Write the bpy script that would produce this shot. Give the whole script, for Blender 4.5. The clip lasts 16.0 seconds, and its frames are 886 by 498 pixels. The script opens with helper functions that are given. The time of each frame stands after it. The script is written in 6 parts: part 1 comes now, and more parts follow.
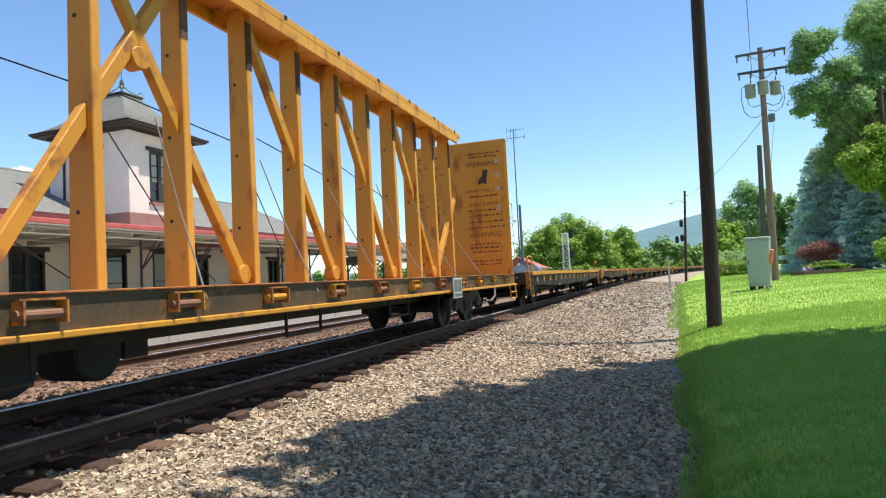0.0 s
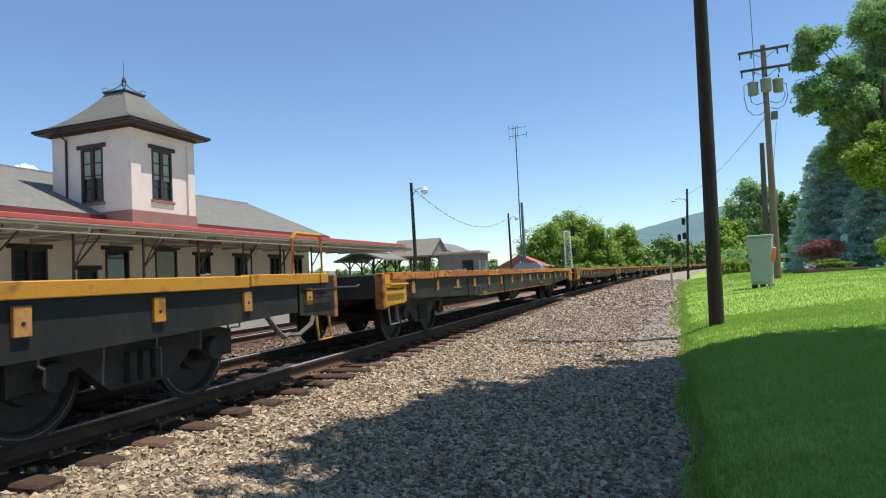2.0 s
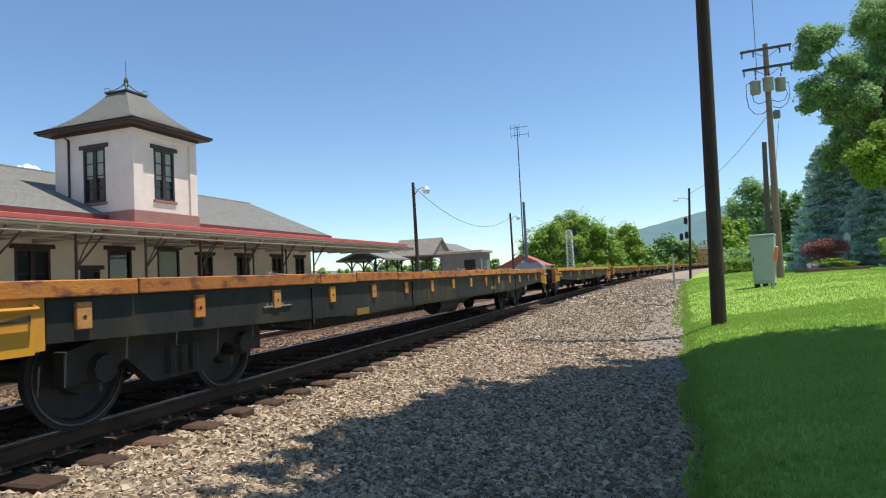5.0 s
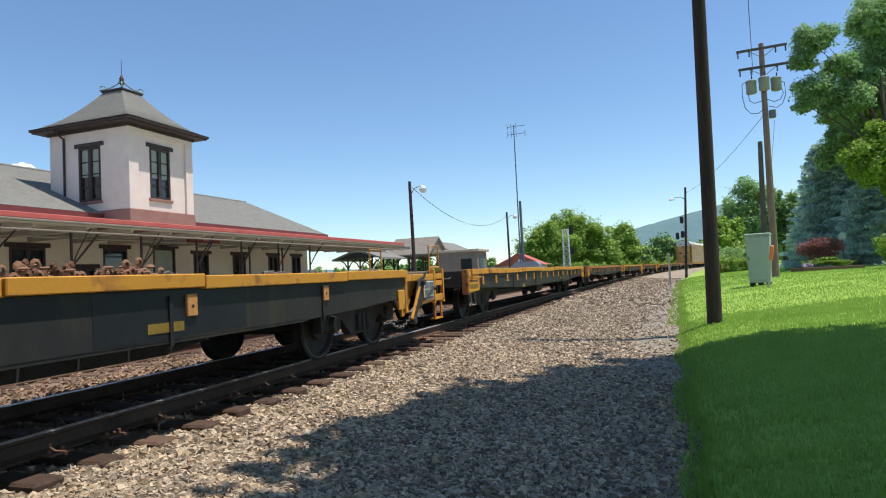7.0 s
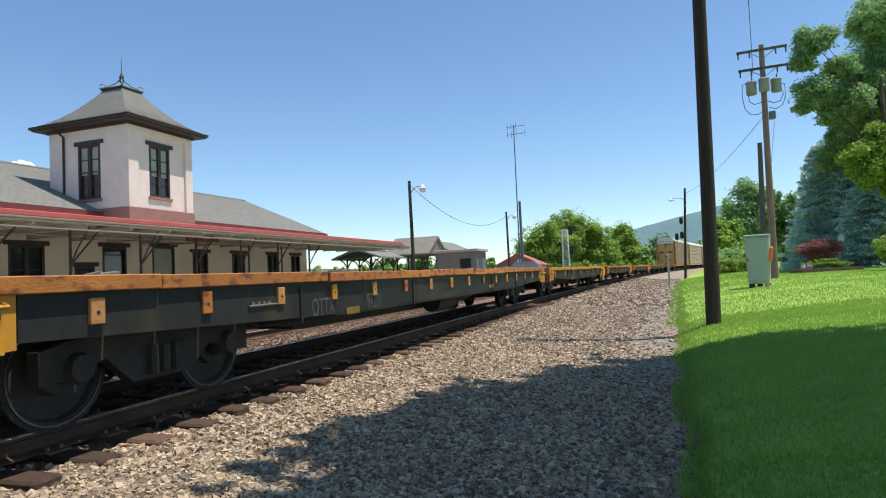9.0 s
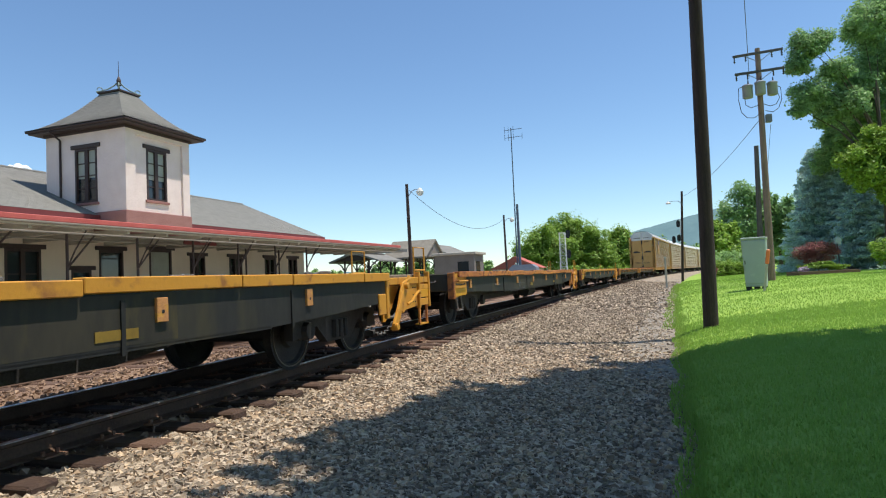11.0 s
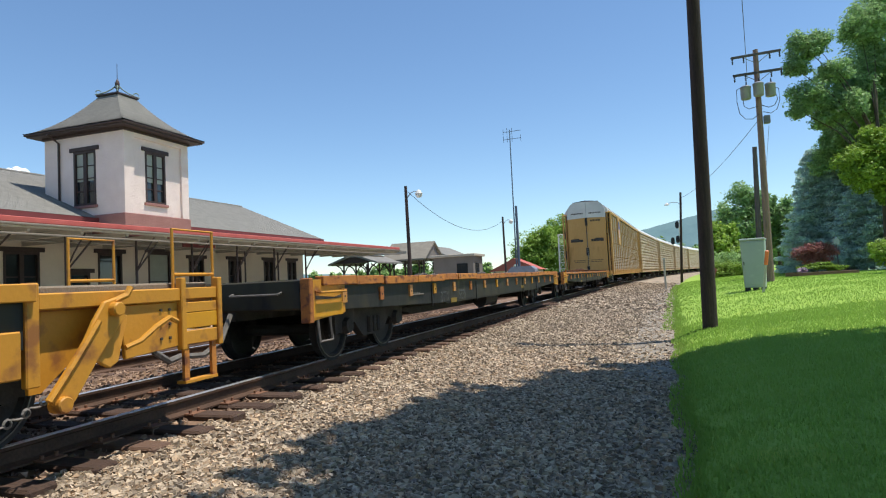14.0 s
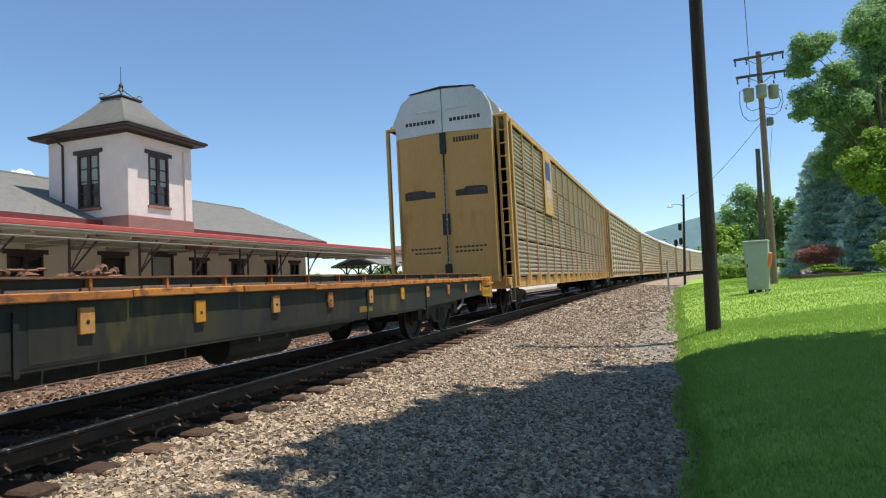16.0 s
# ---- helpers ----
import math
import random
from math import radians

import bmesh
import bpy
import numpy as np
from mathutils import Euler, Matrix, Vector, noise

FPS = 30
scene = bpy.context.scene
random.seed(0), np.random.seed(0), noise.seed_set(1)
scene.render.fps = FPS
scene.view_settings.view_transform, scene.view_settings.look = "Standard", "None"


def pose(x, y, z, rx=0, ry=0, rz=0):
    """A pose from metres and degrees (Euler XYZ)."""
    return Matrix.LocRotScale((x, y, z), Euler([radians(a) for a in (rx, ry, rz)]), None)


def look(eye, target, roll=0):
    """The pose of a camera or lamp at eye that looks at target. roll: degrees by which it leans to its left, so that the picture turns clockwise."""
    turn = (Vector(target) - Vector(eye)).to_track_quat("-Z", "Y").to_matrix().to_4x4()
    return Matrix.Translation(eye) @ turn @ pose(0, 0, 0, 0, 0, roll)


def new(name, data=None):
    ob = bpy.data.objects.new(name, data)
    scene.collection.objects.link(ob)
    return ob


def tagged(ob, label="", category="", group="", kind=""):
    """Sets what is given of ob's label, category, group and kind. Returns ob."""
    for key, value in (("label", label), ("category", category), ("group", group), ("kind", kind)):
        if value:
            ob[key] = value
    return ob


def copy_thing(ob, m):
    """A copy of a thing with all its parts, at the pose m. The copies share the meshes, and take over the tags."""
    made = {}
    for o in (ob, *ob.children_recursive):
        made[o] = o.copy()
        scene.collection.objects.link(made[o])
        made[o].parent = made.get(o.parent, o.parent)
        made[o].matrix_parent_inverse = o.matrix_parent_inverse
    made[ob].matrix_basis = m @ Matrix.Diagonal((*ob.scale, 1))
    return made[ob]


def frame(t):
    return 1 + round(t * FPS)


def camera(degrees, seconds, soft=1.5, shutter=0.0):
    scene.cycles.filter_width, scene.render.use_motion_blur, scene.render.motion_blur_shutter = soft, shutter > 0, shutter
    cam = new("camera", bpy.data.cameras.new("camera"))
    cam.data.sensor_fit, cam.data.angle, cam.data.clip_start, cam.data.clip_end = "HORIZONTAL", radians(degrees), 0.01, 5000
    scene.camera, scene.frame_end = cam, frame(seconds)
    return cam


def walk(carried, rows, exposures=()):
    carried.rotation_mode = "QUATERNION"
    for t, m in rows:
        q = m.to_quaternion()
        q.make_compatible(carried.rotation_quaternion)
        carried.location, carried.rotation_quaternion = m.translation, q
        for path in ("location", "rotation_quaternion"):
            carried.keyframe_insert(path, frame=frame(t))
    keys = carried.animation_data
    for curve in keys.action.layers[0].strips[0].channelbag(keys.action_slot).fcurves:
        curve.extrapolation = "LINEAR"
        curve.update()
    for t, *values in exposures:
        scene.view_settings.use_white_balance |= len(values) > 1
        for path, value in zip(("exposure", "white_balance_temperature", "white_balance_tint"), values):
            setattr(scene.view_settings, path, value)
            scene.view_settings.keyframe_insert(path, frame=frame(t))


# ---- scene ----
from itertools import product

# Camera: stands in one spot beside the grass edge, turned by hand a little.
# World: z = 0 is the top of the near rails, +y runs along the track, x = 0 at the camera.
EYE = Vector((0.0, 0.0, 1.055))
cam = camera(71.4, 16.0, soft=1.15)
TURNS = [
    (0.0, 18.681, 2.810, 2.890),
    (0.5, 18.738, 2.753, 2.952),
    (1.0, 18.728, 2.663, 2.945),
    (1.5, 18.795, 2.613, 2.884),
    (2.0, 18.866, 2.608, 2.832),
    (2.5, 18.911, 2.584, 2.834),
    (3.0, 18.952, 2.568, 2.774),
    (3.5, 18.932, 2.574, 2.750),
    (4.0, 19.036, 2.596, 2.900),
    (6.5, 19.009, 2.535, 2.821),
    (7.0, 18.728, 2.467, 2.868),
    (7.5, 18.810, 2.427, 2.728),
    (8.0, 18.871, 2.417, 2.601),
    (8.5, 18.800, 2.453, 2.801),
    (9.0, 18.671, 2.432, 2.598),
    (11.5, 18.399, 2.768, 2.701),
    (12.0, 18.419, 2.799, 2.776),
    (12.5, 18.415, 2.818, 2.962),
    (13.0, 18.448, 2.837, 2.993),
    (13.5, 18.369, 2.870, 2.854),
    (14.0, 18.332, 2.881, 2.843),
    (14.5, 18.369, 2.881, 2.902),
    (15.0, 18.395, 2.984, 3.085),
    (15.5, 18.499, 3.056, 3.016),
    (16.0, 18.568, 3.099, 2.853),
]


def aim(yaw, pitch, roll):
    a, b = radians(yaw), radians(pitch)
    way = Vector((-math.sin(a) * math.cos(b), math.cos(a) * math.cos(b), math.sin(b)))
    return look(EYE, EYE + way * 10, -roll)


walk(cam, [(t, aim(a, b, c)) for t, a, b, c in TURNS], exposures=[(0.0, 0.49, 6130, 12.5), (0.5, 0.45, 6130, 12.5), (1.0, 0.23, 6130, 12.5), (1.5, 0.13, 6130, 12.5), (2.0, 0.1, 6130, 12.5), (16.0, 0.1, 6130, 12.5)])

# ---- light ----
SUN_EL, SUN_AZ = 71.5, 78.0      # azimuth clockwise from +y
world = bpy.data.worlds.new("sky")
scene.world = world
world.use_nodes = True
wn = world.node_tree.nodes
sky = wn.new("ShaderNodeTexSky")
sky.sky_type, sky.sun_disc = "NISHITA", False
sky.sun_elevation, sky.sun_rotation = radians(SUN_EL), radians(SUN_AZ)
sky.air_density, sky.dust_density, sky.ozone_density = 1.0, 0.0, 0.7
wn["Background"].inputs[1].default_value = 0.138
clear = wn.new("ShaderNodeMixRGB")
clear.blend_type = "MULTIPLY"
clear.inputs[0].default_value, clear.inputs[2].default_value = 1.0, (0.85, 0.97, 1.01, 1.0)
world.node_tree.links.new(sky.outputs[0], clear.inputs[1])
world.node_tree.links.new(clear.outputs[0], wn["Background"].inputs[0])
sun_data = bpy.data.lights.new("sun", "SUN")
sun_data.energy, sun_data.angle, sun_data.color = 5.2, radians(0.53), (1.0, 0.93, 0.79)
sun = new("sun", sun_data)
SUN_DIR = Vector((math.sin(radians(SUN_AZ)) * math.cos(radians(SUN_EL)), math.cos(radians(SUN_AZ)) * math.cos(radians(SUN_EL)), math.sin(radians(SUN_EL))))
sun.matrix_world = look(SUN_DIR * 100, (0, 0, 0))

# ---- materials ----


def material(name, low, high, rough=0.7, scale=6.0, fine=60.0, bump=0.2, metal=0.0, spread=0.0, island=0.0, stain=None, stain_at=0.6, spec=0.4, stretch=(1, 1, 1), bump_scale=None, trans=0.0):
    """Two colours mixed by coarse and fine noise, with an optional stain colour, random shift per object or island, and bump."""
    m = bpy.data.materials.new(name)
    m.use_nodes = True
    n, l = m.node_tree.nodes, m.node_tree.links
    bsdf = n["Principled BSDF"]
    bsdf.inputs["Roughness"].default_value, bsdf.inputs["Metallic"].default_value = rough, metal
    bsdf.inputs["Specular IOR Level"].default_value = spec
    co = n.new("ShaderNodeTexCoord")
    mp = n.new("ShaderNodeMapping")
    mp.inputs["Scale"].default_value = stretch
    l.new(co.outputs["Object"], mp.inputs[0])

    def tex(s, detail=4.0):
        t = n.new("ShaderNodeTexNoise")
        t.inputs["Scale"].default_value, t.inputs["Detail"].default_value = s, detail
        l.new(mp.outputs[0], t.inputs[0])
        return t.outputs[0]

    def math_node(op, a, b):
        x = n.new("ShaderNodeMath")
        x.operation = op
        for i, v in enumerate((a, b)):
            if isinstance(v, (int, float)):
                x.inputs[i].default_value = v
            else:
                l.new(v, x.inputs[i])
        return x.outputs[0]

    def mix(f, a, b):
        x = n.new("ShaderNodeMix")
        x.data_type = "RGBA"
        l.new(f, x.inputs[0])
        for i, v in ((6, a), (7, b)):
            if isinstance(v, tuple):
                x.inputs[i].default_value = (*v, 1)
            else:
                l.new(v, x.inputs[i])
        return x.outputs[2]

    coarse, grain = tex(scale), tex(fine, 6.0)
    f = math_node("ADD", math_node("MULTIPLY", coarse, 0.6), math_node("MULTIPLY", grain, 0.4))
    if spread:
        oi = n.new("ShaderNodeObjectInfo")
        f = math_node("ADD", f, math_node("MULTIPLY", math_node("SUBTRACT", oi.outputs["Random"], 0.5), spread))
    if island:
        ge = n.new("ShaderNodeNewGeometry")
        f = math_node("ADD", f, math_node("MULTIPLY", math_node("SUBTRACT", ge.outputs["Random Per Island"], 0.5), island))
    ramp = n.new("ShaderNodeMapRange")
    ramp.inputs[1].default_value, ramp.inputs[2].default_value = (0.3, 0.7) if not (spread or island) else (0.1, 0.9)
    l.new(f, ramp.inputs[0])
    col = mix(ramp.outputs[0], low, high)
    if stain:
        st = n.new("ShaderNodeMapRange")
        st.inputs[1].default_value, st.inputs[2].default_value = stain_at - 0.06, stain_at + 0.06
        l.new(tex(scale * 2.3, 8.0), st.inputs[0])
        col = mix(st.outputs[0], col, stain)
    l.new(col, bsdf.inputs["Base Color"])
    if bump:
        b = n.new("ShaderNodeBump")
        b.inputs["Strength"].default_value, b.inputs["Distance"].default_value = bump, 0.02
        l.new(tex(bump_scale, 5.0) if bump_scale else grain, b.inputs["Height"])
        l.new(b.outputs[0], bsdf.inputs["Normal"])
    if trans:
        t = n.new("ShaderNodeBsdfTranslucent")
        l.new(col, t.inputs["Color"])
        ms = n.new("ShaderNodeMixShader")
        ms.inputs[0].default_value = trans
        l.new(bsdf.outputs[0], ms.inputs[1])
        l.new(t.outputs[0], ms.inputs[2])
        l.new(ms.outputs[0], n["Material Output"].inputs[0])
    return m


def glass_material(name, tint, rough=0.05):
    m = material(name, tint, tuple(c * 1.3 for c in tint), rough=rough, bump=0.03, scale=1.0, fine=4.0, spec=0.7)
    return m


M = dict(
    ballast=material("ballast", (0.19, 0.152, 0.11), (0.45, 0.36, 0.262), rough=0.9, scale=0.8, fine=22.0, bump=1.0, bump_scale=26.0, stain=(0.09, 0.075, 0.06), stain_at=0.62),
    bedstone=material("rust_stained_ballast", (0.13, 0.078, 0.047), (0.33, 0.21, 0.135), rough=0.92, scale=1.2, fine=24.0, bump=1.0, bump_scale=26.0, stain=(0.07, 0.05, 0.04), stain_at=0.6),
    stone_brown=material("brown_stone", (0.13, 0.08, 0.05), (0.38, 0.255, 0.165), rough=0.88, scale=4.0, fine=40.0, bump=0.3, island=0.95),
    stone_tan=material("tan_stone", (0.23, 0.155, 0.095), (0.6, 0.44, 0.285), rough=0.88, scale=4.0, fine=40.0, bump=0.3, island=0.95),
    grime=material("grimy_golden_sill", (0.04, 0.028, 0.016), (0.14, 0.09, 0.04), rough=0.65, scale=1.5, fine=25, bump=0.1, stain=(0.25, 0.12, 0.03), stain_at=0.63),
    slate=material("dark_grey_panel", (0.1, 0.11, 0.12), (0.17, 0.18, 0.19), rough=0.5, bump=0.05),
    stone=material("stone", (0.165, 0.126, 0.088), (0.56, 0.445, 0.32), rough=0.88, scale=4.0, fine=40.0, bump=0.3, island=0.95),
    fine_gravel=material("fine_gravel", (0.1650, 0.1404, 0.1100), (0.3740, 0.3240, 0.2600), rough=0.92, scale=0.9, fine=45.0, bump=0.9, bump_scale=60.0),
    lawn=material("lawn", (0.235, 0.365, 0.06), (0.355, 0.49, 0.09), rough=0.9, scale=0.5, fine=30.0, bump=1.0, bump_scale=45.0, spec=0.15, stain=(0.36, 0.45, 0.07), stain_at=0.66),
    blade=material("grass_blade", (0.25, 0.395, 0.07), (0.335, 0.49, 0.095), rough=0.6, scale=0.7, fine=6.0, bump=0, island=0.4, trans=0.5, spec=0.2),
    soil=material("meadow", (0.07, 0.11, 0.03), (0.14, 0.17, 0.06), rough=0.95, scale=0.05, fine=1.5, bump=0.4, spec=0.1),
    rail=material("rusty_rail_steel", (0.05, 0.028, 0.018), (0.125, 0.07, 0.043), rough=0.75, scale=3, fine=40, bump=0.2, metal=0.2),
    railhead=material("polished_rail_head", (0.75, 0.75, 0.76), (0.9, 0.9, 0.9), rough=0.45, scale=3, fine=60, bump=0.05, metal=1.0),
    tie=material("creosoted_timber", (0.04, 0.023, 0.016), (0.17, 0.1, 0.066), rough=0.88, scale=5, fine=30, bump=0.6, spread=0.5, stretch=(1, 6, 6)),
    steel=material("plate_rust", (0.15, 0.07, 0.04), (0.27, 0.14, 0.08), rough=0.8, scale=8, fine=60, bump=0.3, spread=0.3),
    black=material("weathered_black_paint", (0.012, 0.0125, 0.0135), (0.036, 0.034, 0.029), rough=0.6, spec=0.3, scale=0.7, fine=12, bump=0.08, stain=(0.05, 0.043, 0.025), stain_at=0.58, stretch=(1, 1, 0.35)),
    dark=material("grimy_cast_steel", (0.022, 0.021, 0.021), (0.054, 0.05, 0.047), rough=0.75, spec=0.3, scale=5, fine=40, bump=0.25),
    tread=material("worn_wheel_steel", (0.1, 0.09, 0.08), (0.22, 0.2, 0.18), rough=0.4, scale=5, fine=50, bump=0.1, metal=0.8),
    yellow=material("weathered_yellow_paint", (0.5, 0.22, 0.02), (0.66, 0.31, 0.03), rough=0.55, scale=1.8, fine=30, bump=0.1, stain=(0.3, 0.12, 0.03), stain_at=0.62, spread=0.1),
    rusty=material("rusty_orange_paint", (0.27, 0.085, 0.03), (0.68, 0.27, 0.04), rough=0.68, scale=4.0, fine=45, bump=0.25, stain=(0.17, 0.06, 0.03), stain_at=0.58, spread=0.35, stretch=(1, 0.6, 1.1)),
    tagrust=material("rust_pink_plate", (0.4, 0.17, 0.06), (0.62, 0.3, 0.1), rough=0.7, scale=8, fine=50, bump=0.2, stain=(0.6, 0.3, 0.05), stain_at=0.58),
    bright=material("bright_yellow_plate", (0.6, 0.27, 0.01), (0.68, 0.33, 0.015), rough=0.45, scale=3, fine=30, bump=0.05, stain=(0.45, 0.2, 0.03), stain_at=0.7),
    beam=material("golden_beam_paint", (0.56, 0.25, 0.03), (0.72, 0.35, 0.045), rough=0.6, scale=1.2, fine=25, bump=0.12, stain=(0.3, 0.11, 0.03), stain_at=0.63, stretch=(1, 1, 0.4)),
    deckwood=material("weathered_deck_planks", (0.12, 0.09, 0.065), (0.28, 0.22, 0.16), rough=0.9, scale=4, fine=30, bump=0.5, spread=0.4, stretch=(1, 6, 1)),
    old_yellow=material("dull_reflective_yellow", (0.16, 0.1, 0.015), (0.27, 0.17, 0.02), rough=0.5, scale=3, fine=30, bump=0.03),
    pipe=material("dull_tan_gutter", (0.17, 0.145, 0.11), (0.25, 0.215, 0.17), rough=0.6, scale=2, fine=25, bump=0.05),
    white=material("white_marking_paint", (0.5, 0.5, 0.47), (0.72, 0.72, 0.69), rough=0.6, scale=3, fine=30, bump=0.05),
    dull_white=material("faded_marking_paint", (0.03, 0.033, 0.034), (0.14, 0.145, 0.14), rough=0.65, scale=5, fine=30, bump=0.05),
    sillpatch=material("brown_stained_black_paint", (0.018, 0.017, 0.015), (0.05, 0.043, 0.028), rough=0.62, spec=0.3, scale=1.3, fine=14, bump=0.08, stain=(0.085, 0.068, 0.025), stain_at=0.62, stretch=(1, 1, 0.3)),
    soot=material("sooty_black_patch", (0.006, 0.007, 0.009), (0.017, 0.018, 0.021), rough=0.5, spec=0.35, scale=1.3, fine=14, bump=0.06),
    ink=material("black_marking_and_shadow_paint", (0.03, 0.025, 0.02), (0.07, 0.06, 0.05), rough=0.6, bump=0),
    rack=material("mustard_rack_paint", (0.5, 0.285, 0.085), (0.62, 0.365, 0.125), rough=0.6, scale=0.8, fine=20, bump=0.08, stain=(0.4, 0.22, 0.06), stain_at=0.64, stretch=(1, 1, 0.3)),
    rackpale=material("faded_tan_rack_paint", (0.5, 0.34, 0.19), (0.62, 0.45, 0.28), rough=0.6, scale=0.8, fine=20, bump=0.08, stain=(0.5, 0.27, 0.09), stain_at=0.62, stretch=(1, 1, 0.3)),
    galv=material("dusty_galvanised_panel", (0.32, 0.255, 0.205), (0.5, 0.415, 0.34), rough=0.6, scale=0.9, fine=20, bump=0.1, metal=0.15, spread=0.2, stretch=(1, 1, 0.3)),
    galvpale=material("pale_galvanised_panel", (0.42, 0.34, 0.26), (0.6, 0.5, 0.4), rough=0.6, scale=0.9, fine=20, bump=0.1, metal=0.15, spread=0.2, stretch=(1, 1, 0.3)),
    silver=material("silver_roof_sheet", (0.55, 0.55, 0.53), (0.74, 0.73, 0.7), rough=0.5, scale=0.9, fine=20, bump=0.05, metal=0.25),
    mortar=material("painted_wall", (0.73, 0.595, 0.53), (0.86, 0.725, 0.655), rough=0.9, scale=1.5, fine=25, bump=0.2),
    band=material("brown_base_band", (0.28, 0.13, 0.11), (0.36, 0.18, 0.15), rough=0.85, scale=2, fine=25, bump=0.15),
    trim=material("dark_brown_trim", (0.035, 0.022, 0.02), (0.065, 0.042, 0.036), rough=0.6, scale=4, fine=40, bump=0.1),
    red=material("red_metal_fascia", (0.42, 0.075, 0.06), (0.56, 0.14, 0.11), rough=0.6, scale=1.6, fine=20, bump=0.15),
    maroon=material("maroon_fascia", (0.13, 0.025, 0.025), (0.19, 0.04, 0.04), rough=0.6, scale=1, fine=20, bump=0.05),
    shingle=material("grey_asphalt_shingle", (0.165, 0.16, 0.143), (0.29, 0.277, 0.245), rough=0.92, scale=2, fine=30, bump=0.4, spread=0.07, spec=0.2),
    roofbase=material("grey_roof_sheet", (0.175, 0.168, 0.15), (0.25, 0.237, 0.21), rough=0.92, scale=1.2, fine=14, bump=0.4, bump_scale=9.0, spec=0.2),
    verdigris=material("verdigris_ironwork", (0.14, 0.2, 0.17), (0.28, 0.34, 0.3), rough=0.7, scale=8, fine=40, bump=0.2),
    copper=material("dark_bronze_knob", (0.06, 0.038, 0.03), (0.11, 0.07, 0.055), rough=0.6, scale=8, fine=40, bump=0.1),
    canopy=material("cream_canopy_board", (0.38, 0.335, 0.27), (0.52, 0.46, 0.37), rough=0.8, scale=2, fine=25, bump=0.15),
    cream=material("tan_plaster_wall", (0.66, 0.555, 0.44), (0.79, 0.68, 0.545), rough=0.88, scale=1, fine=20, bump=0.2),
    pane=glass_material("dark_window_glass", (0.02, 0.024, 0.026)),
    blind=material("pale_window_blind", (0.29, 0.31, 0.26), (0.4, 0.42, 0.35), rough=0.6, scale=2, fine=20, bump=0.03, spec=0.6),
    concrete=material("pale_concrete", (0.38, 0.35, 0.3), (0.53, 0.49, 0.42), rough=0.88, scale=0.7, fine=20, bump=0.25, stain=(0.36, 0.34, 0.28), stain_at=0.64),
    pole=material("creosote_pole", (0.026, 0.017, 0.015), (0.075, 0.05, 0.042), rough=0.85, scale=5, fine=40, bump=0.5, stretch=(4, 4, 0.3)),
    oldpole=material("weathered_brown_pole", (0.14, 0.09, 0.072), (0.32, 0.215, 0.175), rough=0.88, scale=5, fine=40, bump=0.5, stretch=(4, 4, 0.3)),
    greypole=material("grey_pole_wood", (0.06, 0.05, 0.052), (0.14, 0.115, 0.115), rough=0.88, scale=5, fine=40, bump=0.5, stretch=(4, 4, 0.3)),
    armwood=material("dark_arm_timber", (0.045, 0.04, 0.045), (0.1, 0.09, 0.095), rough=0.88, scale=5, fine=40, bump=0.4, stretch=(0.5, 4, 4)),
    can=material("pale_grey_can_paint", (0.19, 0.2, 0.25), (0.3, 0.315, 0.37), rough=0.55, scale=3, fine=30, bump=0.05),
    hutwall=material("warm_grey_hut_render", (0.1620, 0.1410, 0.1200), (0.2160, 0.1890, 0.1620), rough=0.9, scale=1.5, fine=25, bump=0.15),
    tanroof=material("sunlit_tan_shingle", (0.1728, 0.1520, 0.1216), (0.2592, 0.2356, 0.1900), rough=0.92, scale=2, fine=30, bump=0.4, spec=0.2),
    wire=material("black_wire", (0.02, 0.02, 0.02), (0.04, 0.04, 0.04), rough=0.5, bump=0),
    grey=material("grey_painted_metal", (0.17, 0.19, 0.235), (0.25, 0.275, 0.32), rough=0.5, scale=3, fine=30, bump=0.05),
    mast=material("blue_grey_mast_steel", (0.07, 0.09, 0.12), (0.12, 0.14, 0.18), rough=0.5, scale=3, fine=30, bump=0.05),
    cabinet=material("pale_grey_green_cabinet", (0.33, 0.375, 0.355), (0.39, 0.435, 0.41), rough=0.45, scale=1.5, fine=25, bump=0.05, stain=(0.42, 0.47, 0.42), stain_at=0.68),
    orange=material("orange_plastic_post", (0.75, 0.16, 0.05), (0.85, 0.22, 0.07), rough=0.5, scale=3, fine=30, bump=0.05),
    lens=material("black_signal_hood", (0.012, 0.012, 0.013), (0.03, 0.03, 0.03), rough=0.5, bump=0.05),
    bark=material("tree_bark", (0.05, 0.038, 0.028), (0.13, 0.1, 0.075), rough=0.95, scale=3, fine=25, bump=0.8, stretch=(3, 3, 0.5)),
    leaf=material("green_leaves", (0.165, 0.3, 0.11), (0.4, 0.57, 0.24), rough=0.5, scale=0.35, fine=3, bump=0, island=0.6, trans=0.45, spec=0.35),
    leafbright=material("fresh_green_leaves", (0.1836, 0.3009, 0.0407), (0.3655, 0.5160, 0.0759), rough=0.5, scale=0.35, fine=3, bump=0, island=0.6, trans=0.35, spec=0.35),
    leafdark=material("deep_green_leaves", (0.22, 0.37, 0.14), (0.5, 0.68, 0.27), rough=0.5, scale=0.35, fine=3, bump=0, island=0.6, trans=0.45, spec=0.35),
    needle=material("blue_spruce_needles", (0.36, 0.5, 0.46), (0.74, 0.88, 0.82), rough=0.7, scale=0.5, fine=4, bump=0, island=0.6, trans=0.5, spec=0.2),
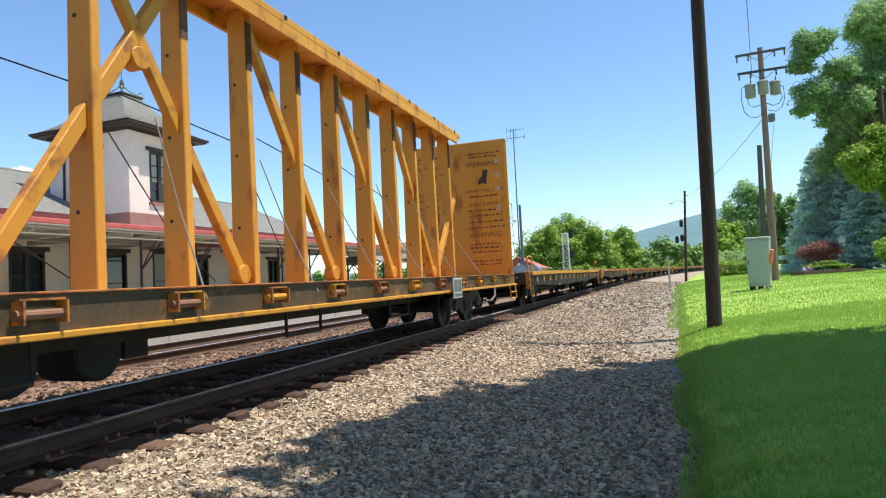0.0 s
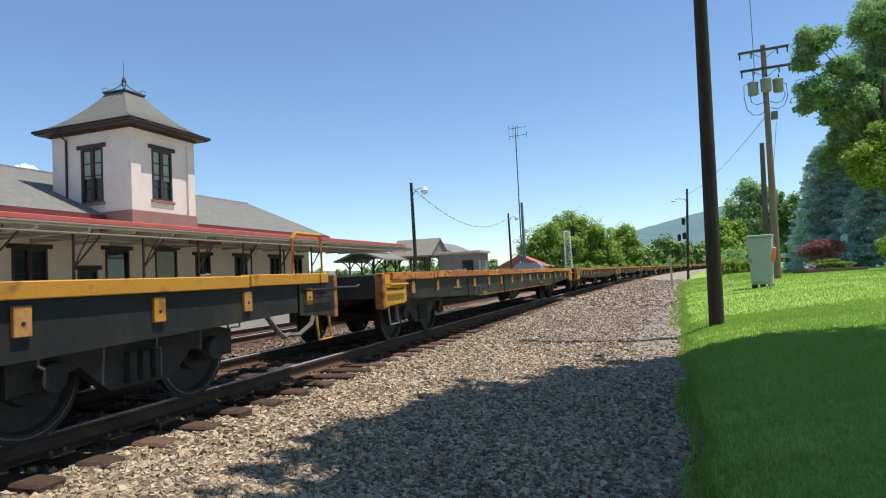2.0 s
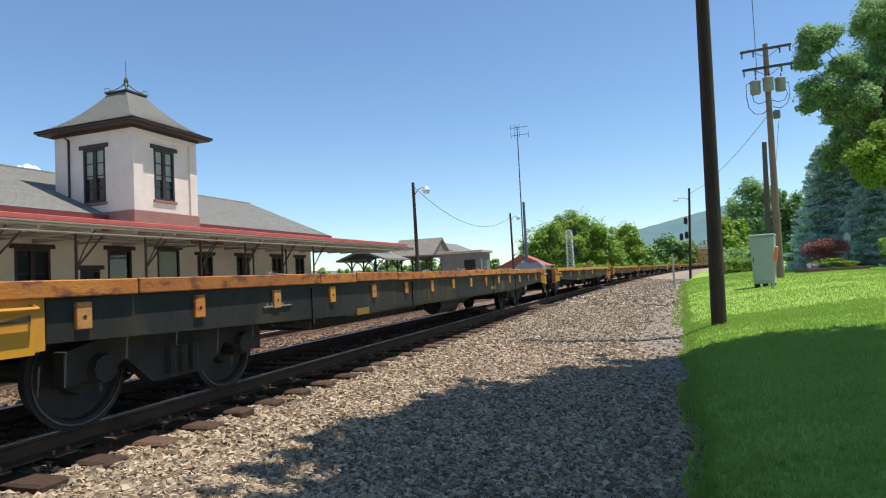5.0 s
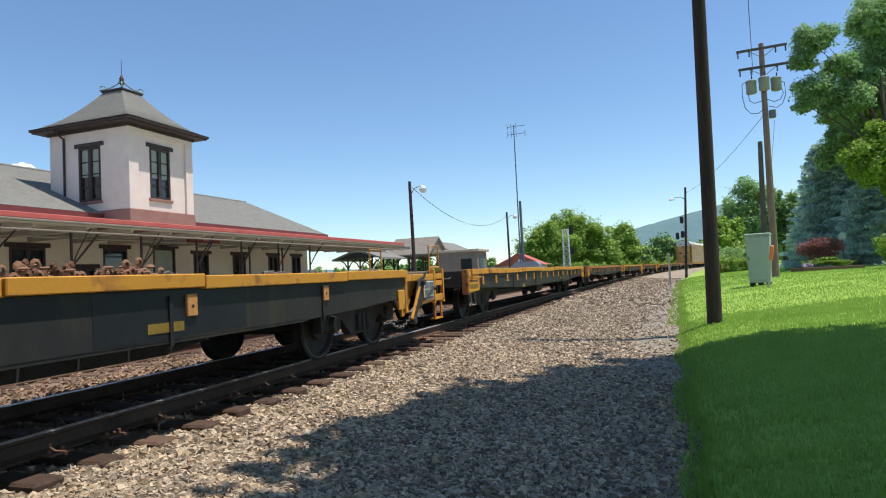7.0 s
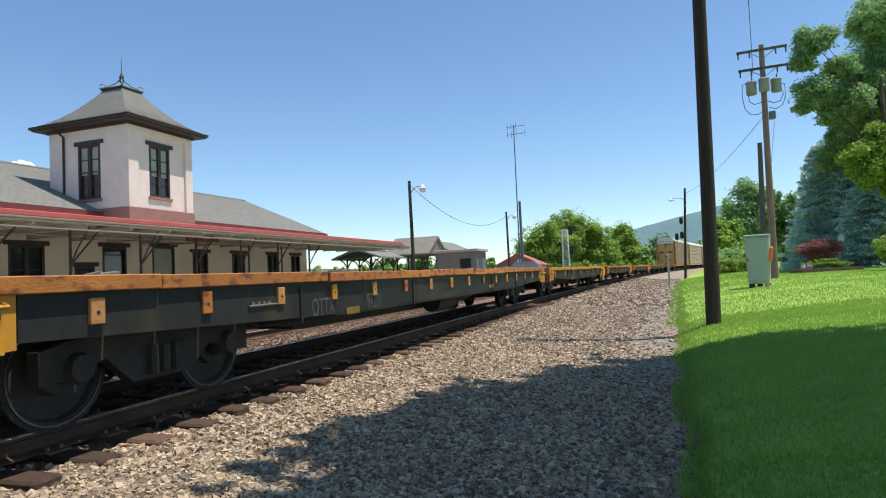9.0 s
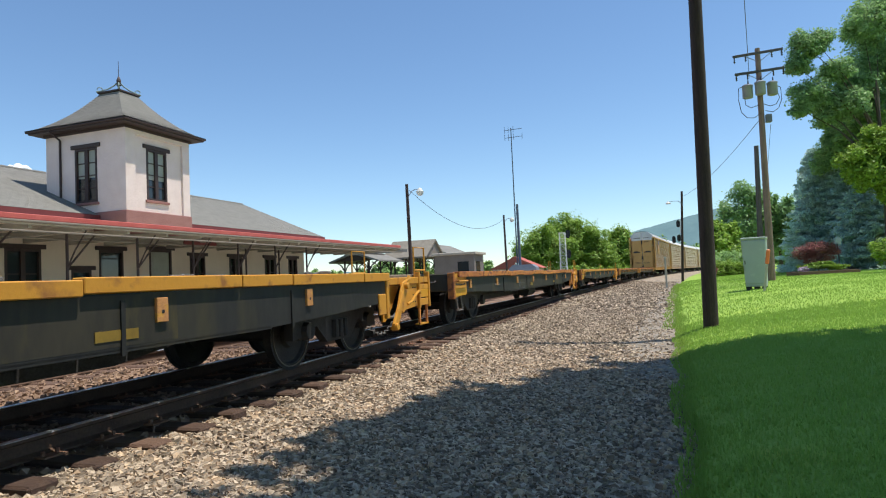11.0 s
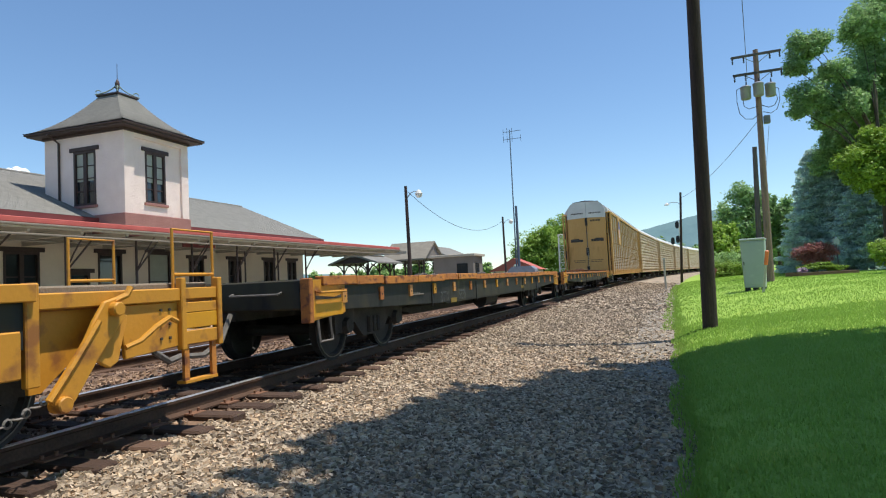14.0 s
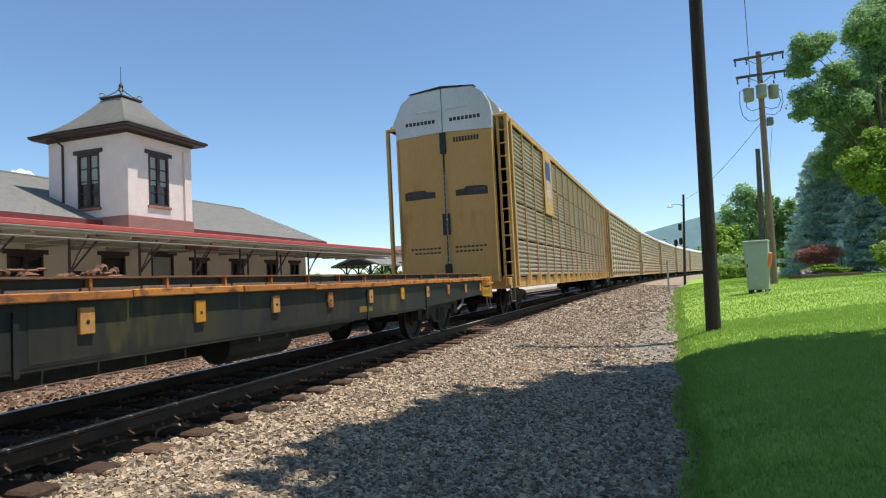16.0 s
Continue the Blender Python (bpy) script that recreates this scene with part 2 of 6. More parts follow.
    redleaf=material("red_maple_leaves", (0.22, 0.085, 0.08), (0.42, 0.19, 0.17), rough=0.55, scale=0.5, fine=4, bump=0, island=0.6, trans=0.3, spec=0.3),
    petal=material("pale_flowers", (0.55, 0.35, 0.5), (0.75, 0.68, 0.72), rough=0.6, bump=0, island=0.8),
    farleaf=material("distant_woods", (0.168, 0.264, 0.084), (0.300, 0.432, 0.132), rough=0.9, scale=0.15, fine=1.5, bump=0, island=0.6, spec=0.1),
    # distance haze is mixed into this base colour, lighter and bluer than woods
    hill=material("haze_tinted_hill", (0.12, 0.195, 0.21), (0.15, 0.235, 0.24), rough=1.0, scale=0.02, fine=0.1, bump=0.3, spec=0.0),
    cloud=material("white_cloud", (0.85, 0.85, 0.86), (0.95, 0.95, 0.95), rough=1.0, bump=0),
    rose=material("brick_red_roof", (0.4, 0.1, 0.07), (0.5, 0.14, 0.1), rough=0.8, scale=2, fine=20, bump=0.2),
    blue=material("blue_emblem_paint", (0.03, 0.06, 0.2), (0.05, 0.09, 0.26), rough=0.6, bump=0),
    emblem_red=material("faded_red_emblem", (0.5, 0.16, 0.12), (0.6, 0.24, 0.18), rough=0.6, bump=0),
    hose=material("rubber_hose", (0.1, 0.09, 0.08), (0.2, 0.18, 0.16), rough=0.7, scale=8, fine=40, bump=0.2),
)

def brick_relief(m, course=0.068):
    """Adds painted-over brick joints, running along both faces of upright walls, to a material's bump."""
    n, l = m.node_tree.nodes, m.node_tree.links
    co, sep, add, com = n.new("ShaderNodeTexCoord"), n.new("ShaderNodeSeparateXYZ"), n.new("ShaderNodeMath"), n.new("ShaderNodeCombineXYZ")
    l.new(co.outputs["Object"], sep.inputs[0])
    l.new(sep.outputs[0], add.inputs[0])
    l.new(sep.outputs[1], add.inputs[1])
    l.new(add.outputs[0], com.inputs[0])
    l.new(sep.outputs[2], com.inputs[1])
    br = n.new("ShaderNodeTexBrick")
    l.new(com.outputs[0], br.inputs["Vector"])
    br.inputs["Scale"].default_value, br.inputs["Brick Width"].default_value, br.inputs["Row Height"].default_value = 1.0, 0.22, course
    br.inputs["Mortar Size"].default_value = 0.007
    for k, v in (("Color1", 1.0), ("Color2", 0.85), ("Mortar", 0.0)):
        br.inputs[k].default_value = (v, v, v, 1)
    b = n.new("ShaderNodeBump")
    b.inputs["Strength"].default_value, b.inputs["Distance"].default_value = 0.7, 0.012
    l.new(br.outputs["Color"], b.inputs["Height"])
    l.new(b.outputs[0], n["Principled BSDF"].inputs["Normal"])


brick_relief(M["mortar"])
brick_relief(M["band"])

# ---- mesh helpers ----


def link_mesh(name, bm, mat, smooth=False):
    me = bpy.data.meshes.new(name)
    bm.to_mesh(me)
    bm.free()
    me.materials.append(M[mat])
    if smooth:
        me.polygons.foreach_set("use_smooth", [True] * len(me.polygons))
    return me


def part(name, bm, mat, parent=None, label="", smooth=False):
    ob = new(name, link_mesh(name, bm, mat, smooth))
    if parent is not None:
        ob.parent = parent
    return tagged(ob, label)


def share(name, me, parent, m):
    ob = new(name, me)
    ob.parent = parent
    ob.matrix_basis = m
    return ob


def thing(name, m, label, category, group="", kind=""):
    ob = new(name)
    ob.matrix_basis = m
    ob.empty_display_size = 0.2
    return tagged(ob, label, category, group, kind)


def box(bm, x0, x1, y0, y1, z0, z1, m=None):
    v = [bm.verts.new((m @ Vector(c)) if m else c) for c in product((x0, x1), (y0, y1), (z0, z1))]
    for f in ((0, 1, 3, 2), (4, 6, 7, 5), (0, 4, 5, 1), (2, 3, 7, 6), (0, 2, 6, 4), (1, 5, 7, 3)):
        bm.faces.new([v[i] for i in f])
    return v


def boxes(*dims, m=None):
    bm = bmesh.new()
    for d in dims:
        box(bm, *d, m=m)
    return bm


def bevelled(bm, width=0.01, segments=1):
    bmesh.ops.bevel(bm, geom=bm.edges[:], offset=width, segments=segments, affect="EDGES", clamp_overlap=True)
    return bm


def rod(bm, a, b, r0, r1=None, n=8, cap=True):
    a, b = Vector(a), Vector(b)
    r1 = r0 if r1 is None else r1
    q = (b - a).to_track_quat("Z", "Y").to_matrix()
    rings = []
    for p, r in ((a, r0), (b, r1)):
        rings.append([bm.verts.new(p + q @ Vector((r * math.cos(math.tau * i / n), r * math.sin(math.tau * i / n), 0))) for i in range(n)])
    for i in range(n):
        j = (i + 1) % n
        bm.faces.new((rings[0][i], rings[0][j], rings[1][j], rings[1][i]))
    if cap:
        bm.faces.new(rings[0][::-1])
        bm.faces.new(rings[1])
    return bm


def tube(bm, pts, r, n=6):
    """A bent pipe through the points."""
    pts = [Vector(p) for p in pts]
    rings = []
    for i, p in enumerate(pts):
        d = (pts[min(i + 1, len(pts) - 1)] - pts[max(i - 1, 0)]).normalized()
        q = d.to_track_quat("Z", "Y").to_matrix()
        rings.append([bm.verts.new(p + q @ Vector((r * math.cos(math.tau * k / n), r * math.sin(math.tau * k / n), 0))) for k in range(n)])
    for a, b in zip(rings, rings[1:]):
        for k in range(n):
            j = (k + 1) % n
            bm.faces.new((a[k], a[j], b[j], b[k]))
    bm.faces.new(rings[0][::-1])
    bm.faces.new(rings[-1])
    return bm


def turned(bm, profile, n=24, centre=(0, 0, 0), axis="Z", cap=True):
    """A lathe body: profile of (radius, height)."""
    c = Vector(centre)
    rings = []
    for r, h in profile:
        ring = []
        for i in range(n):
            a = math.tau * i / n
            p = Vector((r * math.cos(a), r * math.sin(a), h))
            if axis == "X":
                p = Vector((p.z, p.x, p.y))
            elif axis == "Y":
                p = Vector((p.x, p.z, p.y))
            ring.append(bm.verts.new(c + p))
        rings.append(ring)
    for a, b in zip(rings, rings[1:]):
        for k in range(n):
            j = (k + 1) % n
            bm.faces.new((a[k], a[j], b[j], b[k]))
    if cap:
        bm.faces.new(rings[0][::-1])
        bm.faces.new(rings[-1])
    return bm


def prism(bm, outline, x0, x1, axis="X"):
    """An outline of (a, b) points pushed from x0 to x1 along an axis."""
    def at(a, b, h):
        return (h, a, b) if axis == "X" else ((a, h, b) if axis == "Y" else (a, b, h))
    lo = [bm.verts.new(at(a, b, x0)) for a, b in outline]
    hi = [bm.verts.new(at(a, b, x1)) for a, b in outline]
    n = len(outline)
    bm.faces.new(lo[::-1])
    bm.faces.new(hi)
    for i in range(n):
        j = (i + 1) % n
        bm.faces.new((lo[i], lo[j], hi[j], hi[i]))
    bmesh.ops.recalc_face_normals(bm, faces=bm.faces[:])
    return bm


def from_arrays(name, verts, faces, mat, smooth=False):
    me = bpy.data.meshes.new(name)
    me.from_pydata(verts, [], faces)
    me.materials.append(M[mat])
    if smooth:
        me.polygons.foreach_set("use_smooth", [True] * len(me.polygons))
    return me


def writing(name, text, size, mat, parent, m, label=""):
    cu = bpy.data.curves.new(name, "FONT")
    cu.body, cu.size, cu.extrude, cu.align_x = text, size, 0.001, "CENTER"
    tmp = bpy.data.objects.new(name, cu)
    me = bpy.data.meshes.new_from_object(tmp)
    bpy.data.objects.remove(tmp)
    me.materials.clear()
    me.materials.append(M[mat])
    ob = new(name, me)
    ob.parent = parent
    ob.matrix_basis = m
    return tagged(ob, label)


# ---- the line of the track ----
TRACK_X = -5.318
BEND = 1 / 1000.0


def along(s, lat=0.0):
    """A place s metres along the track, lat metres to the right of its centre line, and the heading."""
    a = BEND * s
    return TRACK_X + (1 - math.cos(a)) / BEND + lat * math.cos(a), math.sin(a) / BEND - lat * math.sin(a), a


def on_track(s, lat=0.0, z=0.0):
    x, y, a = along(s, lat)
    return pose(x, y, z, 0, 0, -math.degrees(a))


def ground_z(x, y):
    """Height of the gravel and the lawn right of the track."""
    u = x - grass_edge(y)
    if u <= 0:
        return -0.45
    return -0.45 + 0.17 * (1 - math.exp(-u / 0.25)) + 0.58 * (1 - math.exp(-((u / 4.0) ** 1.3)))


def grass_edge(y):
    return 0.08 + 0.14 * noise.noise((0.0, y * 0.7, 1.3)) + 0.07 * noise.noise((0.0, y * 2.6, 4.1)) + 0.033 * y + (max(0.0, y - 25) ** 2) * 0.00042

# ---- ground ----


def sheet(name, cols, rows, at, mat, label, category, kind="structure"):
    """A sheet over a grid of parameters; at(u, v) gives the place."""
    verts = [at(u, v) for v in rows for u in cols]
    n = len(cols)
    faces = [(j * n + i, j * n + i + 1, (j + 1) * n + i + 1, (j + 1) * n + i) for j in range(len(rows) - 1) for i in range(n - 1)]
    return tagged(new(name, from_arrays(name, verts, faces, mat, True)), label, category, kind=kind)


def wobble(x, y, s, h):
    return h * noise.noise((x * s, y * s, 3.7))


def far_steps(a, b, first, grow):
    out, d = [a], first
    while out[-1] < b:
        out.append(min(b, out[-1] + d))
        d *= grow
    return out


sheet("ground", [-3000, -600, -150, -60, -24, 0, 30, 80, 200, 700, 3000], [-600, -100, -20, 20, 60, 120, 250, 500, 1200, 3500],
      lambda x, y: (x, y, -0.62), "soil", "flat green valley ground reaching to the hills", "ground")

# Ballast bed: profile across the track, from the far side of the second track to the grass.
BED = [(-7.4, -0.24), (-6.0, -0.22), (-5.2, -0.22), (-4.2, -0.22), (-3.2, -0.22), (-2.2, -0.2), (-1.3, -0.2), (-0.4, -0.2), (0.5, -0.21), (1.2, -0.22), (1.45, -0.23), (1.8, -0.25), (2.3, -0.3), (2.8, -0.37), (3.4, -0.43), (4.0, -0.45), (4.7, -0.455), (5.3, -0.46), (6.2, -0.5)]


def bed_z(lat):
    for (a, za), (b, zb) in zip(BED, BED[1:]):
        if lat <= b:
            return za + (zb - za) * max(0.0, (lat - a) / (b - a))
    return BED[-1][1]


def bed_at(lat, s):
    x, y, a = along(s, lat)
    z = bed_z(lat)
    if lat > 1.3:
        z += wobble(x, y, 0.9, 0.03) * min(1, lat - 1.3) + wobble(x, y, 4.0, 0.012)
    return (x, y, z)


lats_in = [-7.4, -6.5, -5.5, -4.5, -3.5, -2.5, -1.5, -0.7, 0.3, 1.0, 1.12]
lats = [1.12, 1.2] + [1.2 + 0.16 * i for i in range(1, 32)]
near_s = [-14 + 0.5 * i for i in range(30)] + [1 + 0.2 * i for i in range(120)]
sheet("track_bed", lats_in, near_s + far_steps(25.2, 420, 0.5, 1.06), bed_at, "bedstone", "rust-brown stained stone bed between the rails", "ballast")
ballast = sheet("ballast_bed", lats, near_s + far_steps(25.2, 420, 0.5, 1.06), bed_at, "ballast", "grey-brown crushed stone ballast bed under the tracks", "ballast")

# Fine grey grit worn along the grass edge.


def path_at(u, s):
    x, y, a = along(s, 0.0)
    right = grass_edge(y) - x + 0.25
    left = right - 1.5 - 0.35 * noise.noise((0.0, s * 0.5, 9.1)) - 0.2 * noise.noise((0.0, s * 1.9, 2.2))
    x, y, z = bed_at(left + (right - left) * u, s)
    return (x, y, max(z, -0.47) + 0.014 * math.sin(math.pi * u) ** 0.5)


sheet("gravel_path", [i / 8 for i in range(9)], [9 + 0.4 * i for i in range(150)], path_at, "fine_gravel", "fine grey grit along the grass edge", "gravel")

# Lawn: from the ragged grass edge to the trees.


def lawn_at(u, y):
    x = grass_edge(y) + u
    if u == 0:
        x += wobble(0, y, 0.8, 0.18) + wobble(0, y, 3.0, 0.08)
    return (x, y, ground_z(x, y) + (0.02 if u > 0 else -0.03) + wobble(x, y, 0.35, 0.05) * min(1, u) + wobble(x, y, 1.7, 0.012))


lawn = sheet("lawn", [0, 0.1, 0.25, 0.45, 0.7] + [1 + 0.5 * i for i in range(24)] + [14, 17, 21, 27, 40, 70], [-12 + 0.5 * i for i in range(90)] + far_steps(33.5, 300, 0.7, 1.08), lawn_at, "lawn", "sunlit mown green lawn beside the gravel", "lawn")

# Loose stones on the shoulder: one heap of small broken stones, thinning out to dirt near the grass.
rng = np.random.default_rng(5)
STONE_F = np.array([(0, 2, 1), (3, 4, 5), (0, 1, 4), (0, 4, 3), (1, 2, 5), (1, 5, 4), (2, 0, 3), (2, 3, 5)])
STONE_V = np.array([(1.0, 0, -0.6), (-0.5, 0.87, -0.6), (-0.5, -0.87, -0.6), (0.72, 0.2, 0.6), (-0.5, 0.55, 0.6), (-0.25, -0.72, 0.6)])


TIE_AT, TIE_STEP = 3.05, 0.53


def stones(name, count, s_range, lat_range, size, label, power=1.0, mat="stone"):
    s = s_range[0] + (s_range[1] - s_range[0]) * rng.random(count) ** power
    lat = lat_range[0] + (lat_range[1] - lat_range[0]) * rng.random(count)
    keep = rng.random(count) < np.clip((5.9 - lat) / 2.2, 0.3, 1)
    on_tie = np.abs((s - TIE_AT) / TIE_STEP - np.round((s - TIE_AT) / TIE_STEP)) * TIE_STEP < 0.13
    keep &= ~(on_tie & (lat < 1.45) & (lat > 1.0))
    s, lat = s[keep], lat[keep]
    k = len(s)
    r = size * (0.5 + rng.random(k) ** 2 * 1.1)
    v = STONE_V[None] * (0.72 + 0.56 * rng.random((k, 6, 3))) * (r[:, None, None] * np.array([1, 1, 0.75]) * (0.75 + 0.5 * rng.random((k, 1, 3))))
    ang, tip = rng.random(k) * math.tau, (rng.random(k) - 0.5) * 1.4
    c, d = np.cos(tip)[:, None], np.sin(tip)[:, None]
    v = np.stack([v[..., 0], v[..., 1] * c - v[..., 2] * d, v[..., 1] * d + v[..., 2] * c], -1)
    c, d = np.cos(ang)[:, None], np.sin(ang)[:, None]
    v = np.stack([v[..., 0] * c - v[..., 1] * d, v[..., 0] * d + v[..., 1] * c, v[..., 2]], -1)
    base = np.array([bed_at(a, b) for a, b in zip(lat.tolist(), s.tolist())])
    base[:, 2] += r * (0.05 + 0.35 * rng.random(k))
    v = (v + base[:, None]).reshape(-1, 3)
    f = (STONE_F[None] + 6 * np.arange(k)[:, None, None]).reshape(-1, 3)
    me = bpy.data.meshes.new(name)
    me.vertices.add(len(v))
    me.vertices.foreach_set("co", v.ravel())
    me.loops.add(len(f) * 3)
    me.loops.foreach_set("vertex_index", f.ravel())
    me.polygons.add(len(f))
    me.polygons.foreach_set("loop_start", np.arange(len(f)) * 3)
    me.polygons.foreach_set("use_smooth", np.zeros(len(f), dtype=bool))
    me.update()
    me.materials.append(M[mat])
    return tagged(new(name, me), label, "gravel", kind="stuff")


stones("ballast_stones", 30000, (-3.0, 12), (1.15, 6.2), 0.028, "tan and rusty crushed stones among the ballast", 1.0, "stone_tan")
stones("ballast_stones", 12000, (-3.0, 2.0), (1.15, 6.2), 0.032, "loose crushed stones of the ballast beside the viewpoint")
stones("ballast_stones", 84000, (2.0, 10.5), (1.15, 6.2), 0.0255, "loose grey and tan crushed stones on the ballast shoulder")
stones("ballast_stones", 50000, (10.5, 24), (1.15, 6.1), 0.031, "loose grey and tan crushed stones further down the shoulder", 1.2)
stones("ballast_stones", 20000, (24, 70), (1.15, 5.8), 0.06, "coarse stones of the distant ballast shoulder", 1.6)
stones("ballast_stones", 14000, (1.5, 24), (-3.4, 1.12), 0.034, "rust-brown stones between the sleepers", 1.0, "stone_brown")

# Grass blades of the near lawn and a fringe on the gravel edge.


def blades(name, count, y_range, u_range, height, label, power=1.5):
    y = y_range[0] + (y_range[1] - y_range[0]) * rng.random(count) ** power
    u = u_range[0] + (u_range[1] - u_range[0]) * rng.random(count)
    x = np.array([grass_edge(b) for b in y.tolist()]) + u
    z = np.array([ground_z(a, b) + 0.02 + wobble(a, b, 0.35, 0.05) * min(1, max(0, a - grass_edge(b))) for a, b in zip(x.tolist(), y.tolist())])
    k = count
    ang, lean = rng.random(k) * math.tau, rng.random(k) * 0.8
    h = height * (0.5 + rng.random(k))
    w = 0.004 + 0.004 * rng.random(k) + np.abs(y) * 0.0004
    sx, sy = np.cos(ang) * w, np.sin(ang) * w
    lx, ly = -np.sin(ang) * lean * h, np.cos(ang) * lean * h
    v = np.stack([np.stack([x - sx, y - sy, z - 0.01], -1), np.stack([x + sx, y + sy, z - 0.01], -1), np.stack([x + lx, y + ly, z + h], -1)], 1).reshape(-1, 3)
    me = bpy.data.meshes.new(name)
    me.vertices.add(3 * k)
    me.vertices.foreach_set("co", v.ravel())
    me.loops.add(3 * k)
    me.loops.foreach_set("vertex_index", np.arange(3 * k))
    me.polygons.add(k)
    me.polygons.foreach_set("loop_start", np.arange(k) * 3)
    me.update()
    me.materials.append(M["blade"])
    return tagged(new(name, me), label, "grass", kind="stuff")


blades("grass", 30000, (-6.0, 3.0), (0.0, 8), 0.045, "mown grass beside the viewpoint", 1.0)
blades("grass", 150000, (3.0, 16), (0.0, 7.5), 0.036, "short mown grass blades of the lawn")
blades("grass", 80000, (16, 60), (0.0, 14), 0.04, "mown grass further up the lawn", 1.3)
blades("grass", 3000, (16.0, 60), (-0.4, 0.1), 0.04, "sparse weeds in the grit beside the lawn", 1.2)
blades("grass", 5000, (3.0, 30), (-0.12, 0.1), 0.05, "ragged grass fringe creeping onto the gravel")

# ---- rails ----
RAIL_PROFILE = [(-0.07, -0.17), (0.07, -0.17), (0.07, -0.155), (0.012, -0.13), (0.012, -0.045), (0.036, -0.03), (0.036, -0.006), (-0.036, -0.006), (-0.036, -0.03), (-0.012, -0.045), (-0.012, -0.13), (-0.07, -0.155)]


def swept(profile, lat, ss, z=0.0):
    bm = bmesh.new()
    rings = []
    for s in ss:
        ring = []
        for a, b in profile:
            x, y, _ = along(s, lat + a)
            ring.append(bm.verts.new((x, y, z + b)))
        rings.append(ring)
    n = len(profile)
    for a, b in zip(rings, rings[1:]):
        for k in range(n):
            j = (k + 1) % n
            bm.faces.new((a[k], a[j], b[j], b[k]))
    bm.faces.new(rings[0][::-1])
    bm.faces.new(rings[-1])
    bmesh.ops.recalc_face_normals(bm, faces=bm.faces[:])
    return bm


HEAD = [(-0.034, -0.012), (0.034, -0.012), (0.034, -0.003), (0.026, 0.0), (-0.026, 0.0), (-0.034, -0.003)]
rail_s = [-20 + 2 * i for i in range(46)] + far_steps(74, 420, 5, 1.05)
sleeper_mesh = link_mesh("sleeper", bevelled(boxes((-1.42, 1.42, -0.115, 0.115, -0.34, -0.163)), 0.02), "tie")
plate_bm = boxes((-0.18, 0.18, -0.1, 0.1, -0.166, -0.152))
for q, w in product((-1, 1), (-1, 1)):
    rod(plate_bm, (0.11 * q, 0.06 * w, -0.155), (0.11 * q, 0.06 * w, -0.12), 0.016, n=6)
plate_mesh = link_mesh("tie_plate", plate_bm, "steel")
TRACKS = [("main_track", 0.0, 0.0, "running track with polished rails on timber sleepers"), ("second_track", -4.2, -0.03, "second track with dull brown rails on timber sleepers")]
for track_name, off, dz, words in TRACKS:
    tr = thing(track_name, pose(0, 0, 0), words, "railway track", kind="structure")
    for side in (-0.755, 0.755):
        rl = part("rail", swept(RAIL_PROFILE, off + side, rail_s, dz), "rail", tr, "rust-brown steel rail")
        part("rail_head", swept(HEAD, off + side, rail_s, dz), "railhead", rl, "polished rail head")
    count = 124 if off == 0 else 66
    for i in range(count):
        s = TIE_AT + TIE_STEP * (i - 12)
        sl = share("sleeper", sleeper_mesh, tr, on_track(s, off + random.uniform(-0.06, 0.06), dz + random.uniform(-0.012, 0.008)) @ pose(0, 0, 0, 0, 0, random.uniform(-1.5, 1.5)))
        if off == 0 and i < 45:
            for side in (-0.755, 0.755):
                share("tie_plate", plate_mesh, tr, on_track(s, off + side, dz))

# ---- platform ----
pf = thing("platform", pose(0, 0, 0), "pale concrete station platform with a yellow edge line", "platform", kind="structure")
for i in range(26):
    y0 = -8 + 4.0 * i
    s0, s1 = y0, y0 + 3.985
    bm = bmesh.new()
    pts = []
    for s in (s0, s1):
        for lat in (-5.95, -18.6):
            x, y, _ = along(s, lat)
            pts.append((x, y))
    prism(bm, [pts[0], pts[2], pts[3], pts[1]], -0.6, 0.1 + random.uniform(-0.004, 0.004), "Z")
    part("slab", bm, "concrete", pf)
part("edge_line", swept([(-0.05, 0.106), (0.05, 0.106), (0.05, 0.112), (-0.05, 0.112)], -6.1, [-8 + 4 * i for i in range(26)]), "bright", pf, "yellow painted safety line")
part("low_wall", swept([(-0.15, 0.1), (0.15, 0.1), (0.15, 0.42), (-0.15, 0.42)], -12.2, [-8 + 4 * i for i in range(16)]), "concrete", pf, "low pale concrete kerb wall")
# ---- station building ----
# Long wing along the platform, canopy in front, square tower with a bell-cast roof.
FRONT, WALL_END, WALL_START = -25.3, 41.8, -12.0
CANOPY_X = -19.5


